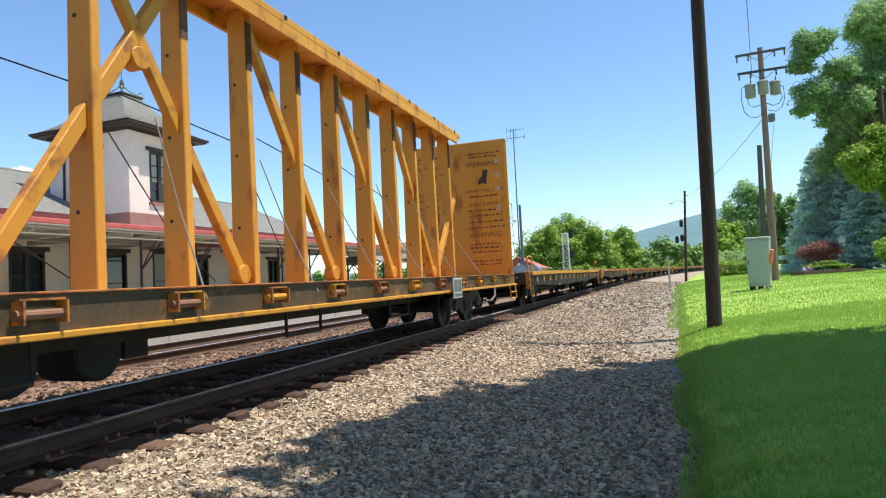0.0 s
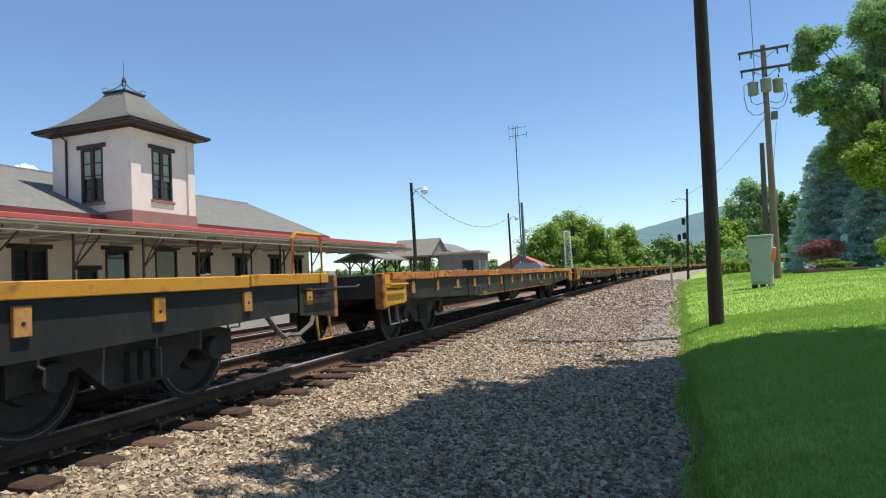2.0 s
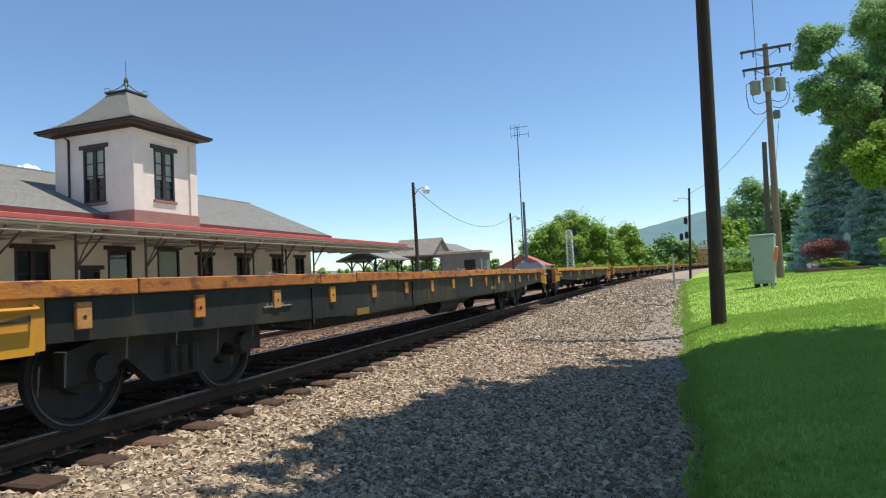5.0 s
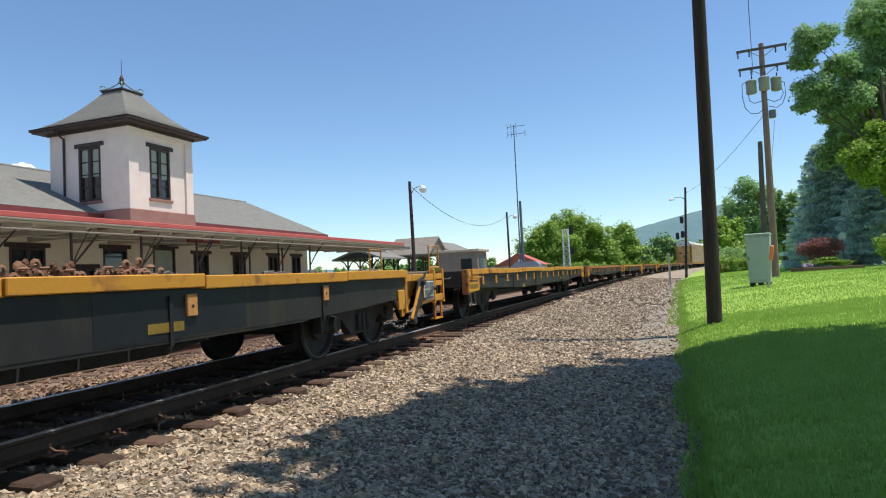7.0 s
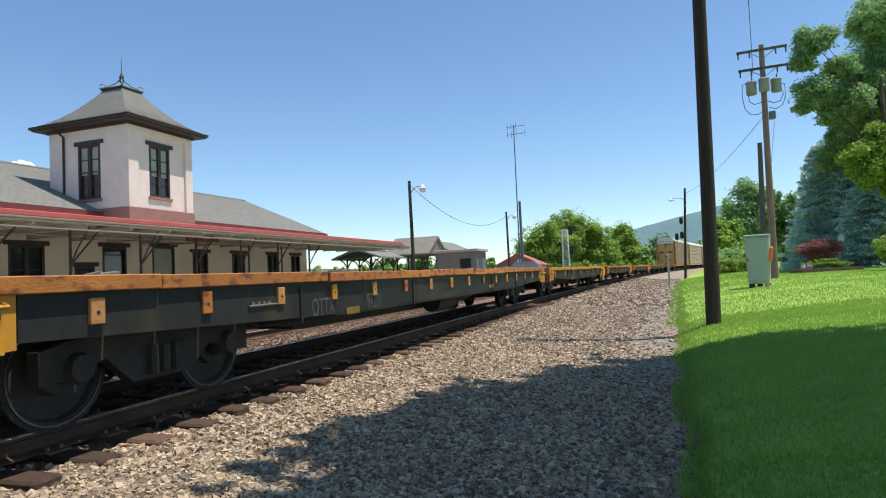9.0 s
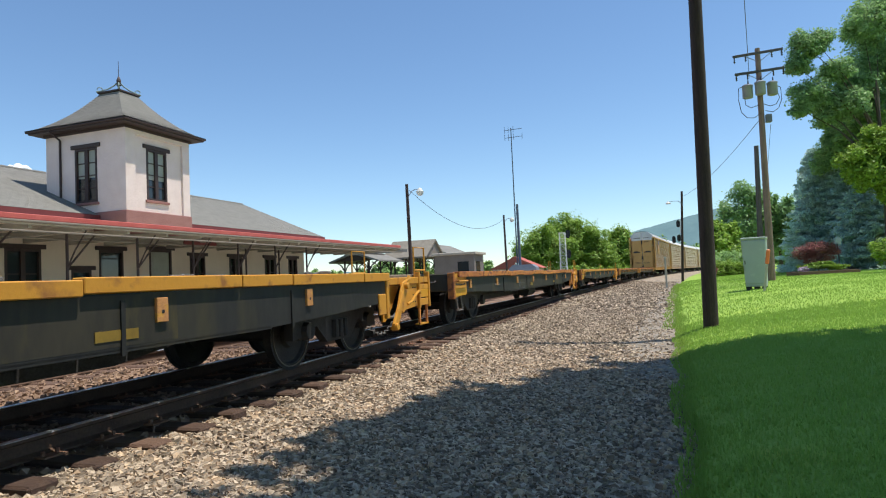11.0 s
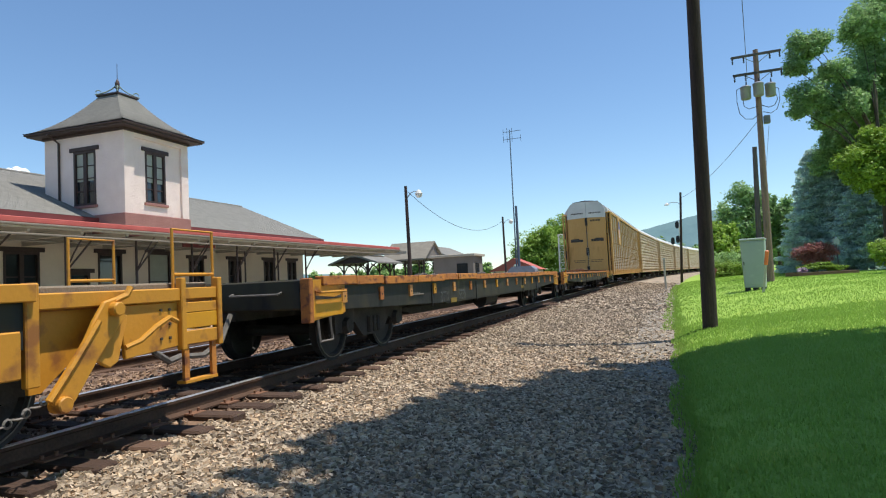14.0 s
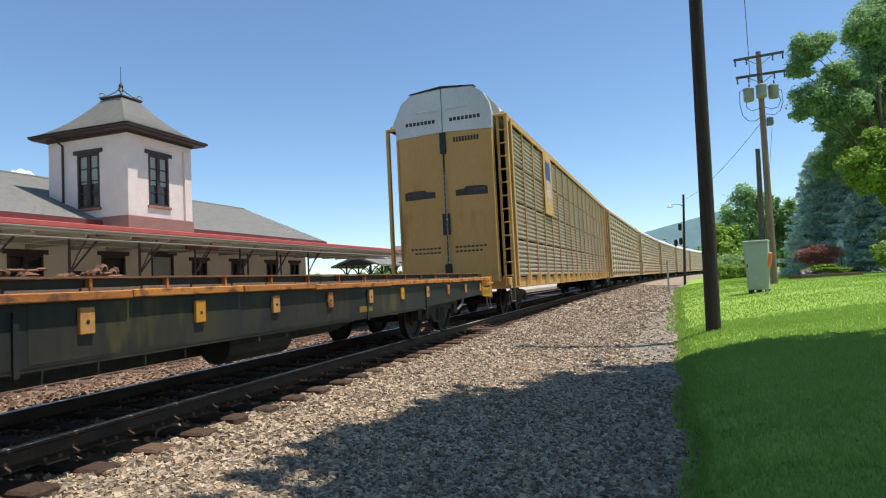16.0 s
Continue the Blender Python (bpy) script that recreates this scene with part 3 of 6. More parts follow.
def window_unit(name, parent, w, h, depth=0.12, blind=0.0, mullions=1, bars=2, lintel=True, label=""):
    """A sash window built facing +x, its foot at the parent's origin."""
    win = new(name)
    win.parent = parent
    win.empty_display_size = 0.1
    tagged(win, label)
    bm = bmesh.new()
    f = 0.11
    box(bm, -0.02, depth, -w / 2, -w / 2 + f, 0, h)
    box(bm, -0.02, depth, w / 2 - f, w / 2, 0, h)
    box(bm, -0.02, depth, -w / 2 + f, w / 2 - f, h - f, h)
    box(bm, -0.02, depth, -w / 2 + f, w / 2 - f, 0, f)
    if mullions:
        box(bm, -0.02, depth - 0.02, -0.1, 0.1, f, h - f)
    for i in range(bars):
        z = f + (h - 2 * f) * (i + 1) / (bars + 1)
        box(bm, 0.0, 0.04, -w / 2 + f, w / 2 - f, z - 0.025, z + 0.025)
    part("window_frame", bm, "trim", win, "dark brown timber frame")
    spans = [(-w / 2 + f, -0.1), (0.1, w / 2 - f)] if mullions else [(-w / 2 + f, w / 2 - f)]
    for a, b in spans:
        part("pane", boxes((-0.015, 0.0, a, b, f, h - f)), "pane", win)
        if blind:
            part("blind", boxes((0.002, 0.008, a, b, f + (h - 2 * f) * (1 - blind), h - f)), "blind", win)
    if lintel:
        part("lintel", bevelled(boxes((-0.02, depth + 0.05, -w / 2 - 0.22, w / 2 + 0.22, h, h + 0.2)), 0.015), "trim", win)
        part("window_sill", bevelled(boxes((-0.02, depth + 0.08, -w / 2 - 0.1, w / 2 + 0.1, -0.13, 0.0)), 0.015), "band" if bars > 2 else "trim", win)
    return win


station = thing("station_building", pose(0, 0, 0), "old railway station with pink brick tower and grey roofs", "station building")


def wall_with_holes(name, parent, x0, x1, y0, y1, z0, z1, holes, mat, label=""):
    """A wall along y with rectangular openings (ya, yb, za, zb)."""
    bm = bmesh.new()
    ys = sorted({y0, y1, *[h[0] for h in holes], *[h[1] for h in holes]})
    for a, b in zip(ys, ys[1:]):
        cuts = [(h[2], h[3]) for h in holes if h[0] <= a and h[1] >= b]
        z = z0
        for c, d in sorted(cuts):
            if c > z:
                box(bm, x0, x1, a, b, z, c)
            z = d
        if z < z1:
            box(bm, x0, x1, a, b, z, z1)
    bmesh.ops.remove_doubles(bm, verts=bm.verts[:], dist=0.0005)
    return part(name, bm, mat, parent, label)


OPEN = [(19.25, 1.62, 3.15, "window"), (14.0, 1.62, 3.15, "window"), (8.6, 1.62, 3.15, "window"), (23.8, 1.45, 3.2, "door"), (27.05, 1.62, 3.31, "door"), (29.95, 1.3, 3.04, "window"), (33.5, 1.3, 3.04, "window"), (37.25, 1.2, 3.04, "window"), (40.2, 1.2, 3.04, "window")]
holes = []
for y, w, top, kind in OPEN:
    holes.append((y - w / 2, y + w / 2, 0.16 if kind == "door" else 1.0, top))
holes.append((21.54, 22.62, 0.16, 2.23))
wall_with_holes("wall", station, FRONT - 0.35, FRONT, WALL_START, WALL_END, 0.1, 4.75, holes, "cream", "tan plastered platform wall")
gable_wall = [(-39.8, 0.1), (FRONT - 0.352, 0.1), (FRONT - 0.352, 4.75), (-32.6, 7.9), (-39.8, 4.75)]
ends = prism(prism(bmesh.new(), gable_wall, WALL_END - 0.35, WALL_END, "Y"), gable_wall, WALL_START, WALL_START + 0.35, "Y")
box(ends, -40.1, -39.802, WALL_START, WALL_END, 0.1, 4.75)
part("wall", ends, "cream", station, "tan plastered end and back walls")
for (y, w, top, kind), h in zip(OPEN, holes):
    win = window_unit("door" if kind == "door" else "window", station, w, h[3] - h[2], mullions=0 if kind == "door" else 1, bars=1, blind=0.6 if kind == "door" and y > 24 else (0.85 if y < 18 else 0.0), label="dark-framed station door" if kind == "door" else "dark-framed sash window")
    win.matrix_basis = pose(FRONT - 0.1, y, h[2])
low = window_unit("door", station, 1.08, 2.07, mullions=0, bars=1, label="low dark doorway")
low.matrix_basis = pose(FRONT - 0.1, 22.08, 0.16)
part("name_board", bevelled(boxes((-21.0, -20.9, 23.9, 26.2, 3.2, 3.5)), 0.02), "maroon", station, "small maroon hanging board")

# Main roof: a long grey gable whose ridge runs above the middle of the wing; the tower stands out in front of its eaves.
EAVE_X, EAVE_Z, RIDGE_X, RIDGE_Z = -24.95, 4.86, -32.6, 8.15
Y0, Y1 = -13.0, 44.3
section = [(EAVE_X, EAVE_Z), (RIDGE_X, RIDGE_Z), (2 * RIDGE_X - EAVE_X, EAVE_Z), (2 * RIDGE_X - EAVE_X, EAVE_Z - 0.14), (RIDGE_X, RIDGE_Z - 0.14), (EAVE_X, EAVE_Z - 0.14)]
roof_ob = part("roof", prism(bmesh.new(), section, Y0, Y1, "Y"), "roofbase", station, "weathered grey gable roof")
part("ridge_cap", rod(bmesh.new(), (RIDGE_X, Y0, RIDGE_Z), (RIDGE_X, Y1, RIDGE_Z), 0.09, n=6), "roofbase", roof_ob)
part("fascia", boxes((EAVE_X + 0.002, EAVE_X + 0.1, Y0, Y1 + 0.1, EAVE_Z - 0.32, EAVE_Z - 0.02)), "maroon", station, "maroon eaves board")
part("verge_board", prism(bmesh.new(), [(EAVE_X, EAVE_Z - 0.02), (RIDGE_X, RIDGE_Z - 0.02), (RIDGE_X, RIDGE_Z - 0.26), (EAVE_X, EAVE_Z - 0.26)], Y1 + 0.002, Y1 + 0.08, "Y"), "maroon", station, "maroon verge board")
# shingle courses on the slope towards the tracks
sl = Vector((RIDGE_X - EAVE_X, 0, RIDGE_Z - EAVE_Z))
up = Vector((sl.z, 0, -sl.x)).normalized()
COURSES = 44
for i in range(COURSES):
    p = Vector((EAVE_X, 0, EAVE_Z)) + sl * (i / COURSES)
    q = Vector((EAVE_X, 0, EAVE_Z)) + sl * ((i + 1) / COURSES)
    bm = prism(bmesh.new(), [(p.x, p.z + 0.002), (p.x + up.x * 0.014, p.z + up.z * 0.014), (q.x + up.x * 0.005, q.z + up.z * 0.005), (q.x, q.z + 0.002)], Y0, Y1, "Y")
    part("shingle_course", bm, "shingle", roof_ob)

# ---- canopy ----
canopy = thing("platform_canopy", pose(-19.5, 8.0, -0.14, 0, 0, -1.2) @ pose(19.5, -8.0, 0), "red-edged platform canopy on iron posts along the station", "canopy")
C0, C1 = -10.0, 45.3
part("canopy_roof", prism(bmesh.new(), [(CANOPY_X, 3.86), (FRONT - 0.3, 4.5), (FRONT - 0.3, 4.42), (CANOPY_X, 3.72)], C0, C1, "Y"), "canopy", canopy, "cream boarded canopy roof")
part("red_fascia", bevelled(boxes((CANOPY_X, CANOPY_X + 0.1, C0, C1, 3.76, 3.95)), 0.02), "red", canopy, "red metal fascia")
part("gutter", bevelled(boxes((CANOPY_X + 0.1, CANOPY_X + 0.24, C0, C1, 3.66, 3.74)), 0.02), "pipe", canopy, "dull tan gutter")
part("soffit_beam", boxes((CANOPY_X - 0.02, CANOPY_X + 0.1, C0, C1, 3.6, 3.75)), "canopy", canopy)
pipe = bmesh.new()
for x, z in ((CANOPY_X + 0.16, 3.38), (CANOPY_X - 1.3, 3.3)):
    rod(pipe, (x, C0, z), (x, C1, z), 0.035, n=8)
part("pipe", pipe, "pipe", canopy, "long tan pipe under the eaves")
for i in range(29):
    y = C0 + 1 + i * 2.0
    part("rafter", boxes((FRONT + 0.01, CANOPY_X - 0.03, y - 0.06, y + 0.06, 3.5, 3.72)), "canopy", canopy)
for i in range(12):
    y = 17.2 + 3.25 * (i - 6)
    po = bmesh.new()
    rod(po, (-20.6, y, 0.1), (-20.6, y, 3.5), 0.06, 0.05, 10)
    pb = part("post", po, "trim", canopy, "slim dark iron post")
    br = bmesh.new()
    tube(br, [(-20.6, y, 2.2), (-20.6, y + 0.65, 2.9), (-20.6, y + 1.25, 3.55)], 0.035)
    tube(br, [(-20.6, y, 2.2), (-20.2, y, 2.85), (-19.62, y, 3.55)], 0.03)
    part("bracket", br, "trim", pb)
    if i > 9:
        br2 = bmesh.new()
        tube(br2, [(-22.6, y, 0.1), (-22.6, y, 3.5)], 0.05, 8)
        part("post", br2, "trim", canopy)

# ---- tower ----
TX0, TX1, TY0, TY1 = -28.35, -23.3, 22.85, 27.15
BASE, TOP = 3.9, 9.2
tower = thing("station_tower", pose(0, 0, 0), "square pale pink brick tower with bell-shaped shingle roof", "tower")
WZ0, WZ1 = 5.62, 8.2
fy0, fy1 = 24.25, 25.6
lx0, lx1 = -26.45, -25.05
PIL = 0.12        # depth of the recessed wall panels between the corner piers
wall_with_holes("wall", tower, TX1 - 0.3, TX1 - PIL, TY0 + 0.302, TY1, 5.0, TOP, [(fy0, fy1, WZ0, WZ1)], "mortar", "painted brick wall towards the tracks")
bm = bmesh.new()
for a in ((TX0, lx0, 5.0, TOP), (lx1, TX1 - PIL - 0.002, 5.0, TOP), (lx0, lx1, 5.0, WZ0 - 0.1), (lx0, lx1, WZ1, TOP)):
    box(bm, a[0], a[1], TY0, TY0 + 0.3, a[2], a[3])
part("wall", bm, "mortar", tower, "painted brick side wall in shade")
part("wall", boxes((TX0, TX1 - 0.302, TY1 - 0.3, TY1, 5.0, TOP), (TX0, TX0 + 0.3, TY0 + 0.302, TY1 - 0.302, 5.0, TOP)), "mortar", tower)
for ya, yb in ((TY0 - 0.002, TY0 + 0.6), (TY1 - 0.5, TY1)):
    part("corner_pier", boxes((TX1 - PIL, TX1, ya, yb, 5.0, TOP)), "mortar", tower, "shallow brick corner pier")
part("frieze", boxes((TX1 - PIL, TX1, TY0 + 0.602, TY1 - 0.502, TOP - 0.45, TOP)), "mortar", tower, "projecting brick frieze under the eaves")
part("base_band", bevelled(boxes((TX0 - 0.06, TX1 + 0.06, TY0 - 0.06, TY1 + 0.06, BASE, 5.0)), 0.03), "band", tower, "brown painted base band")
w1 = window_unit("window", tower, fy1 - fy0, WZ1 - WZ0, bars=3, blind=0.6, label="tall dark-framed double window with pale blinds")
w1.matrix_basis = pose(TX1 - PIL - 0.1, (fy0 + fy1) / 2, WZ0)
w2 = window_unit("window", tower, lx1 - lx0, WZ1 - WZ0 + 0.1, bars=3, blind=0.55, label="tall dark-framed double window with pale blinds")
w2.matrix_basis = pose((lx0 + lx1) / 2, TY0 + 0.1, WZ0 - 0.1, 0, 0, -90)
for x, y, dx in ((TX0 + 1.0, TY0 - 0.06, 0),):
    dp = bmesh.new()
    tube(dp, [(x + (0.6 if dx else 0), y + (0 if dx else -0.6), TOP - 0.1), (x, y, TOP - 0.45), (x, y, 5.0)], 0.055, 8)
    part("downpipe", dp, "trim" if not dx else "band", tower, "brown downpipe")
# bell-cast roof
OV = 0.64
EZ = 9.27
CX, CY = (TX0 + TX1) / 2, (TY0 + TY1) / 2
HX, HY = (TX1 - TX0) / 2 + OV, (TY1 - TY0) / 2 + OV
CAP_Z, CAP = 11.4, 0.62


def bell(a):
    """Half-width factor and height at a, 0 at the eave and 1 at the cap."""
    return 1 - a ** 0.86, EZ + (CAP_Z - EZ) * (0.56 * a + 0.44 * a ** 1.8)


tr_bm = bmesh.new()
rings = []
N = 15
for i in range(N + 1):
    k, z = bell(i / N)
    hx, hy = CAP + (HX - CAP) * k, CAP * 0.95 + (HY - CAP * 0.95) * k
    rings.append([tr_bm.verts.new((CX + sx * hx, CY + sy * hy, z)) for sx, sy in ((1, -1), (1, 1), (-1, 1), (-1, -1))])
for a, b in zip(rings, rings[1:]):
    for k in range(4):
        j = (k + 1) % 4
        tr_bm.faces.new((a[k], a[j], b[j], b[k]))
tr_bm.faces.new(rings[-1])
troof = part("roof", tr_bm, "roofbase", tower, "grey shingled bell-cast roof")
for i in range(22):
    (k0, z0), (k1, z1) = bell(i / 22), bell((i + 1) / 22)
    bm = bmesh.new()
    lo, hi = [], []
    for k, z, out, up in ((k0, z0, 0.012, 0.018), (k1, z1, 0.004, 0.006)):
        hx, hy = CAP + (HX - CAP) * k + out, CAP * 0.95 + (HY - CAP * 0.95) * k + out
        (lo if k == k0 else hi).extend(bm.verts.new((CX + sx * hx, CY + sy * hy, z + up)) for sx, sy in ((1, -1), (1, 1), (-1, 1), (-1, -1)))
    for k in range(4):
        j = (k + 1) % 4
        bm.faces.new((lo[k], lo[j], hi[j], hi[k]))
    part("shingle_course", bm, "shingle", troof)
part("eaves_gutter", bevelled(boxes((CX - HX, CX + HX, CY - HY, CY + HY, EZ - 0.1, EZ - 0.002)), 0.03), "trim", tower, "dark brown eaves gutter")
part("soffit", boxes((CX - HX + 0.1, CX + HX - 0.1, CY - HY + 0.1, CY + HY - 0.1, EZ - 0.17, EZ - 0.102), (TX0 - 0.08, TX1 + 0.08, TY0 - 0.08, TY1 + 0.08, EZ - 0.3, EZ - 0.172)), "trim", tower)
part("cap_plate", bevelled(boxes((CX - CAP - 0.1, CX + CAP + 0.1, CY - CAP - 0.08, CY + CAP + 0.08, CAP_Z, CAP_Z + 0.1)), 0.02), "trim", tower)
crest = bmesh.new()
for sx, sy in product((1, -1), (1, -1)):
    p = [(0.74, 0.1), (0.6, 0.16), (0.36, 0.3), (0.16, 0.5), (0.05, 0.68)]
    tube(crest, [(CX + sx * a, CY + sy * a, CAP_Z + b) for a, b in p], 0.035)
    tube(crest, [(CX + sx * (0.62 + 0.09 * math.cos(t)), CY + sy * (0.62 + 0.09 * math.cos(t)), CAP_Z + 0.24 + 0.11 * math.sin(t)) for t in [i * math.tau / 9 for i in range(9)]], 0.028)
part("cresting", crest, "verdigris", tower, "scrolled verdigris iron cresting")
fin = bmesh.new()
turned(fin, [(0.05, 0.1), (0.06, 0.5), (0.13, 0.55), (0.06, 0.62), (0.11, 0.72), (0.12, 0.8), (0.07, 0.92), (0.05, 1.0)], 12, (CX, CY, CAP_Z))
part("finial", fin, "copper", tower, "dark bronze turned finial", True)
part("lightning_rod", rod(bmesh.new(), (CX, CY, CAP_Z + 1.0), (CX, CY, CAP_Z + 1.85), 0.018, 0.01, 6), "trim", tower)
# ---- train ----
SPEED = 15.75
cars = []          # (root, place of its middle at the start)


def wheelset_mesh():
    bm = bmesh.new()
    for q in (-1, 1):
        c = 0.755 * q
        prof = [(0.12, -0.09), (0.16, -0.085), (0.18, -0.03), (0.36, -0.025), (0.38, -0.07), (0.46, -0.075), (0.455, -0.05), (0.42, -0.045), (0.41, 0.07), (0.37, 0.075), (0.35, 0.02), (0.18, 0.03), (0.16, 0.09), (0.12, 0.095)]
        turned(bm, [(r, -h * q) for r, h in prof], 28, (c, 0, 0), "X")
    rod(bm, (-0.98, 0, 0), (0.98, 0, 0), 0.085, n=10)
    bmesh.ops.recalc_face_normals(bm, faces=bm.faces[:])
    return link_mesh("wheelset", bm, "dark")


def side_frame_mesh():
    bm = bmesh.new()
    out = [(-1.2, 0.36), (-1.2, 0.62), (-0.95, 0.68), (-0.55, 0.72), (0.55, 0.72), (0.95, 0.68), (1.2, 0.62), (1.2, 0.36), (0.98, 0.38), (0.62, 0.5), (0.34, 0.26), (-0.34, 0.26), (-0.62, 0.5), (-0.98, 0.38)]
    prism(bm, out, -0.06, 0.06, "X")
    for y in (-0.14, 0.0, 0.14):
        rod(bm, (0.07, y, 0.3), (0.07, y, 0.55), 0.055, n=8)
    for y in (-0.88, 0.88):
        rod(bm, (0.05, y, 0.46), (0.13, y, 0.46), 0.13, 0.11, 10)
    return link_mesh("side_frame", bm, "dark")


WHEELSET, SIDE_FRAME = wheelset_mesh(), side_frame_mesh()
BOLSTER = link_mesh("bolster", bevelled(boxes((-1.05, 1.05, -0.2, 0.2, 0.42, 0.68)), 0.03), "dark")
BRAKE = link_mesh("brake_beam", boxes((-0.8, 0.8, -0.36, -0.3, 0.34, 0.44), (-0.8, 0.8, 0.3, 0.36, 0.34, 0.44)), "dark")
wheels = []
RIM = link_mesh("wheel_rim", turned(bmesh.new(), [(0.405, -0.006), (0.418, -0.006), (0.418, 0.006), (0.405, 0.006), (0.405, -0.006)], 28, (0, 0, 0), "X", False), "tread")


def truck(root, y, turning):
    tk = share("truck", BOLSTER, root, pose(0, y, 0))
    for x in (-1.0, 1.0):
        share("side_frame", SIDE_FRAME, tk, pose(x, 0, 0, 0, 0, 0 if x > 0 else 180))
    share("brake_beam", BRAKE, tk, pose(0, 0, 0))
    for dy in (-0.88, 0.88):
        w = share("wheelset", WHEELSET, tk, pose(0, dy, 0.42))
        if turning:
            wheels.append(w)
    for dy, x in product((-0.88, 0.88), (-0.835, 0.835)):
        share("wheel_rim", RIM, tk, pose(x, dy, 0.42))
    return tk


def coupler(root, y, way):
    bm = boxes((-0.12, 0.12, min(y, y + 0.55 * way), max(y, y + 0.55 * way), 0.72, 0.98), (-0.2, 0.2, min(y + 0.5 * way, y + 0.8 * way), max(y + 0.5 * way, y + 0.8 * way), 0.7, 1.0))
    part("coupler", bevelled(bm, 0.03), "dark", root, "dark cast knuckle coupler")
    hs = bmesh.new()
    tube(hs, [(0.35, y, 0.75), (0.4, y + 0.25 * way, 0.45), (0.35, y + 0.5 * way, 0.32), (0.25, y + 0.8 * way, 0.34)], 0.035)
    part("air_hose", hs, "hose", root)


def bar_loop(bm, pts, r=0.018):
    tube(bm, pts, r, 6)


def flatcar(s_near, length, strip, plates, brake_end=False, hoops=False, number="", posts=False, label="", group="flat cars of the train", raised=0.0, text_at=(4.92, 6.05, 0.29, 0.62), stripe=5.28, platform="yellow", lever="yellow", sign_on=False, heaps=(), lip=False, pocket_at=1.17):
    """A flat car, its near end towards -y. strip: deck edge paint. plates: end plates paint."""
    root = thing("flat_car", pose(0, 0, 0), label, "flat car", group)
    h = length / 2
    deck = 1.17 + raised
    far_deck = h - 1.95 if brake_end else h - 0.28
    near_deck = -h + 0.28 if not posts else -h + 0.55
    # centre sill and floor
    part("centre_sill", prism(bmesh.new(), [(-h + 0.05, 1.03), (-h + 0.05, 0.66), (-h + 4.2, 0.62), (-h + 6.0, 0.36), (h - 6.0, 0.36), (h - 4.2, 0.62), (h - 0.05, 0.66), (h - 0.05, 1.03)], -0.38, 0.38, "X"), "dark", root, "deep dark centre sill")
    fl = bmesh.new()
    n = int((far_deck - near_deck) / 0.55)
    step = (far_deck - near_deck) / n
    for i in range(n):
        z = random.uniform(0.0, 0.02)
        box(fl, -1.42, 1.42, near_deck + i * step + 0.012, near_deck + (i + 1) * step - 0.012, deck - 0.1, deck - 0.035 + z)
    part("deck_planks", fl, "deckwood", root, "weathered timber deck planks")
    for q in (-1, 1):
        # fish-bellied side sill
        x0, x1 = (1.44, 1.475) if q > 0 else (-1.475, -1.44)
        low = 0.62 if q > 0 else 0.74
        pr = [(-h + 0.9, 1.0), (-h + 0.9, 0.74), (-h + 3.6, max(0.66, low)), (-h + 5.0, low), (h - 5.0, low), (h - 3.6, max(0.66, low)), (far_deck - (0.0 if brake_end else 0.62), 0.74), (far_deck - (0.0 if brake_end else 0.62), 1.0)]
        part("side_sill", prism(bmesh.new(), [(a, b if b < 1 else deck - 0.115) for a, b in pr], x0, x1, "X"), "black", root, "soot-black side sill")
        part("sill_flange", boxes((min(x0, x1 * 0.95), max(x1, x0 * 0.95), -h + 5.0, h - 5.0, low - 0.015, low + 0.015)), "rusty" if lip else "black", root)
        # painted deck edge in uneven lengths
        y = near_deck
        k = 0
        while y < far_deck - 0.05:
            ln = min(random.choice((1.35, 2.7, 0.9, 1.8)), far_deck - y)
            dz = random.uniform(-0.012, 0.012)
            xx = sorted((1.40 * q, (1.53 + random.uniform(-0.012, 0.012)) * q))
            part("deck_edge", bevelled(boxes((*xx, y + 0.008, y + ln - 0.008, deck - 0.12 + dz, deck - (0.055 if posts else 0.0) + dz)), 0.008), strip, root)
            y += ln
        # stake pockets
        for i in range(int((far_deck - 0.3 + h - pocket_at) / 1.157) + 1):
            yy = -h + pocket_at + 1.157 * i
            if brake_end and hoops is False and i % 2:
                continue
            xx = sorted((1.47 * q, 1.505 * q))
            low_p = deck - 0.355 + random.uniform(-0.012, 0.012)
            pk = part("stake_pocket", bevelled(boxes((*xx, yy - 0.062, yy + 0.062, low_p, deck - 0.165)), 0.005), ("tagrust", strip, "tagrust", "yellow")[i % 4], root)
            part("pin_hole", rod(bmesh.new(), (1.49 * q, yy, low_p + 0.085), (1.5075 * q, yy, low_p + 0.085), 0.016, n=8), "dark", pk)
        # vertical stiffeners and small fittings on the sill
        for yy in (-h + 4.2, -2.35, 2.7, h - 4.6):
            xx = sorted((1.476 * q, 1.492 * q))
            part("stiffener", boxes((*xx, yy - 0.02, yy + 0.02, 0.58, deck - 0.17)), "black", root)
        xx = sorted((1.477 * q, 1.483 * q))
        # repainted and soiled lengths of the sill
        yy = -h + 5.2 + random.uniform(0, 0.8)
        while q > 0 and yy < h - 6.2:
            ln = random.uniform(0.7, 1.9)
            part("sill_patch", boxes((1.4752, 1.4768, yy, yy + ln, low + 0.03 + random.choice((0, 0, 0.1)), deck - 0.13)), random.choice(("sillpatch", "sillpatch", "soot")), root)
            yy += ln + random.uniform(0.05, 1.6)
        if stripe:
            part("reflector", boxes((*xx, -h + stripe, -h + stripe + 0.36, 0.6 if stripe < 6 else 0.7, 0.69 if stripe < 6 else 0.79)), "old_yellow", root, "dull yellow reflective stripe")
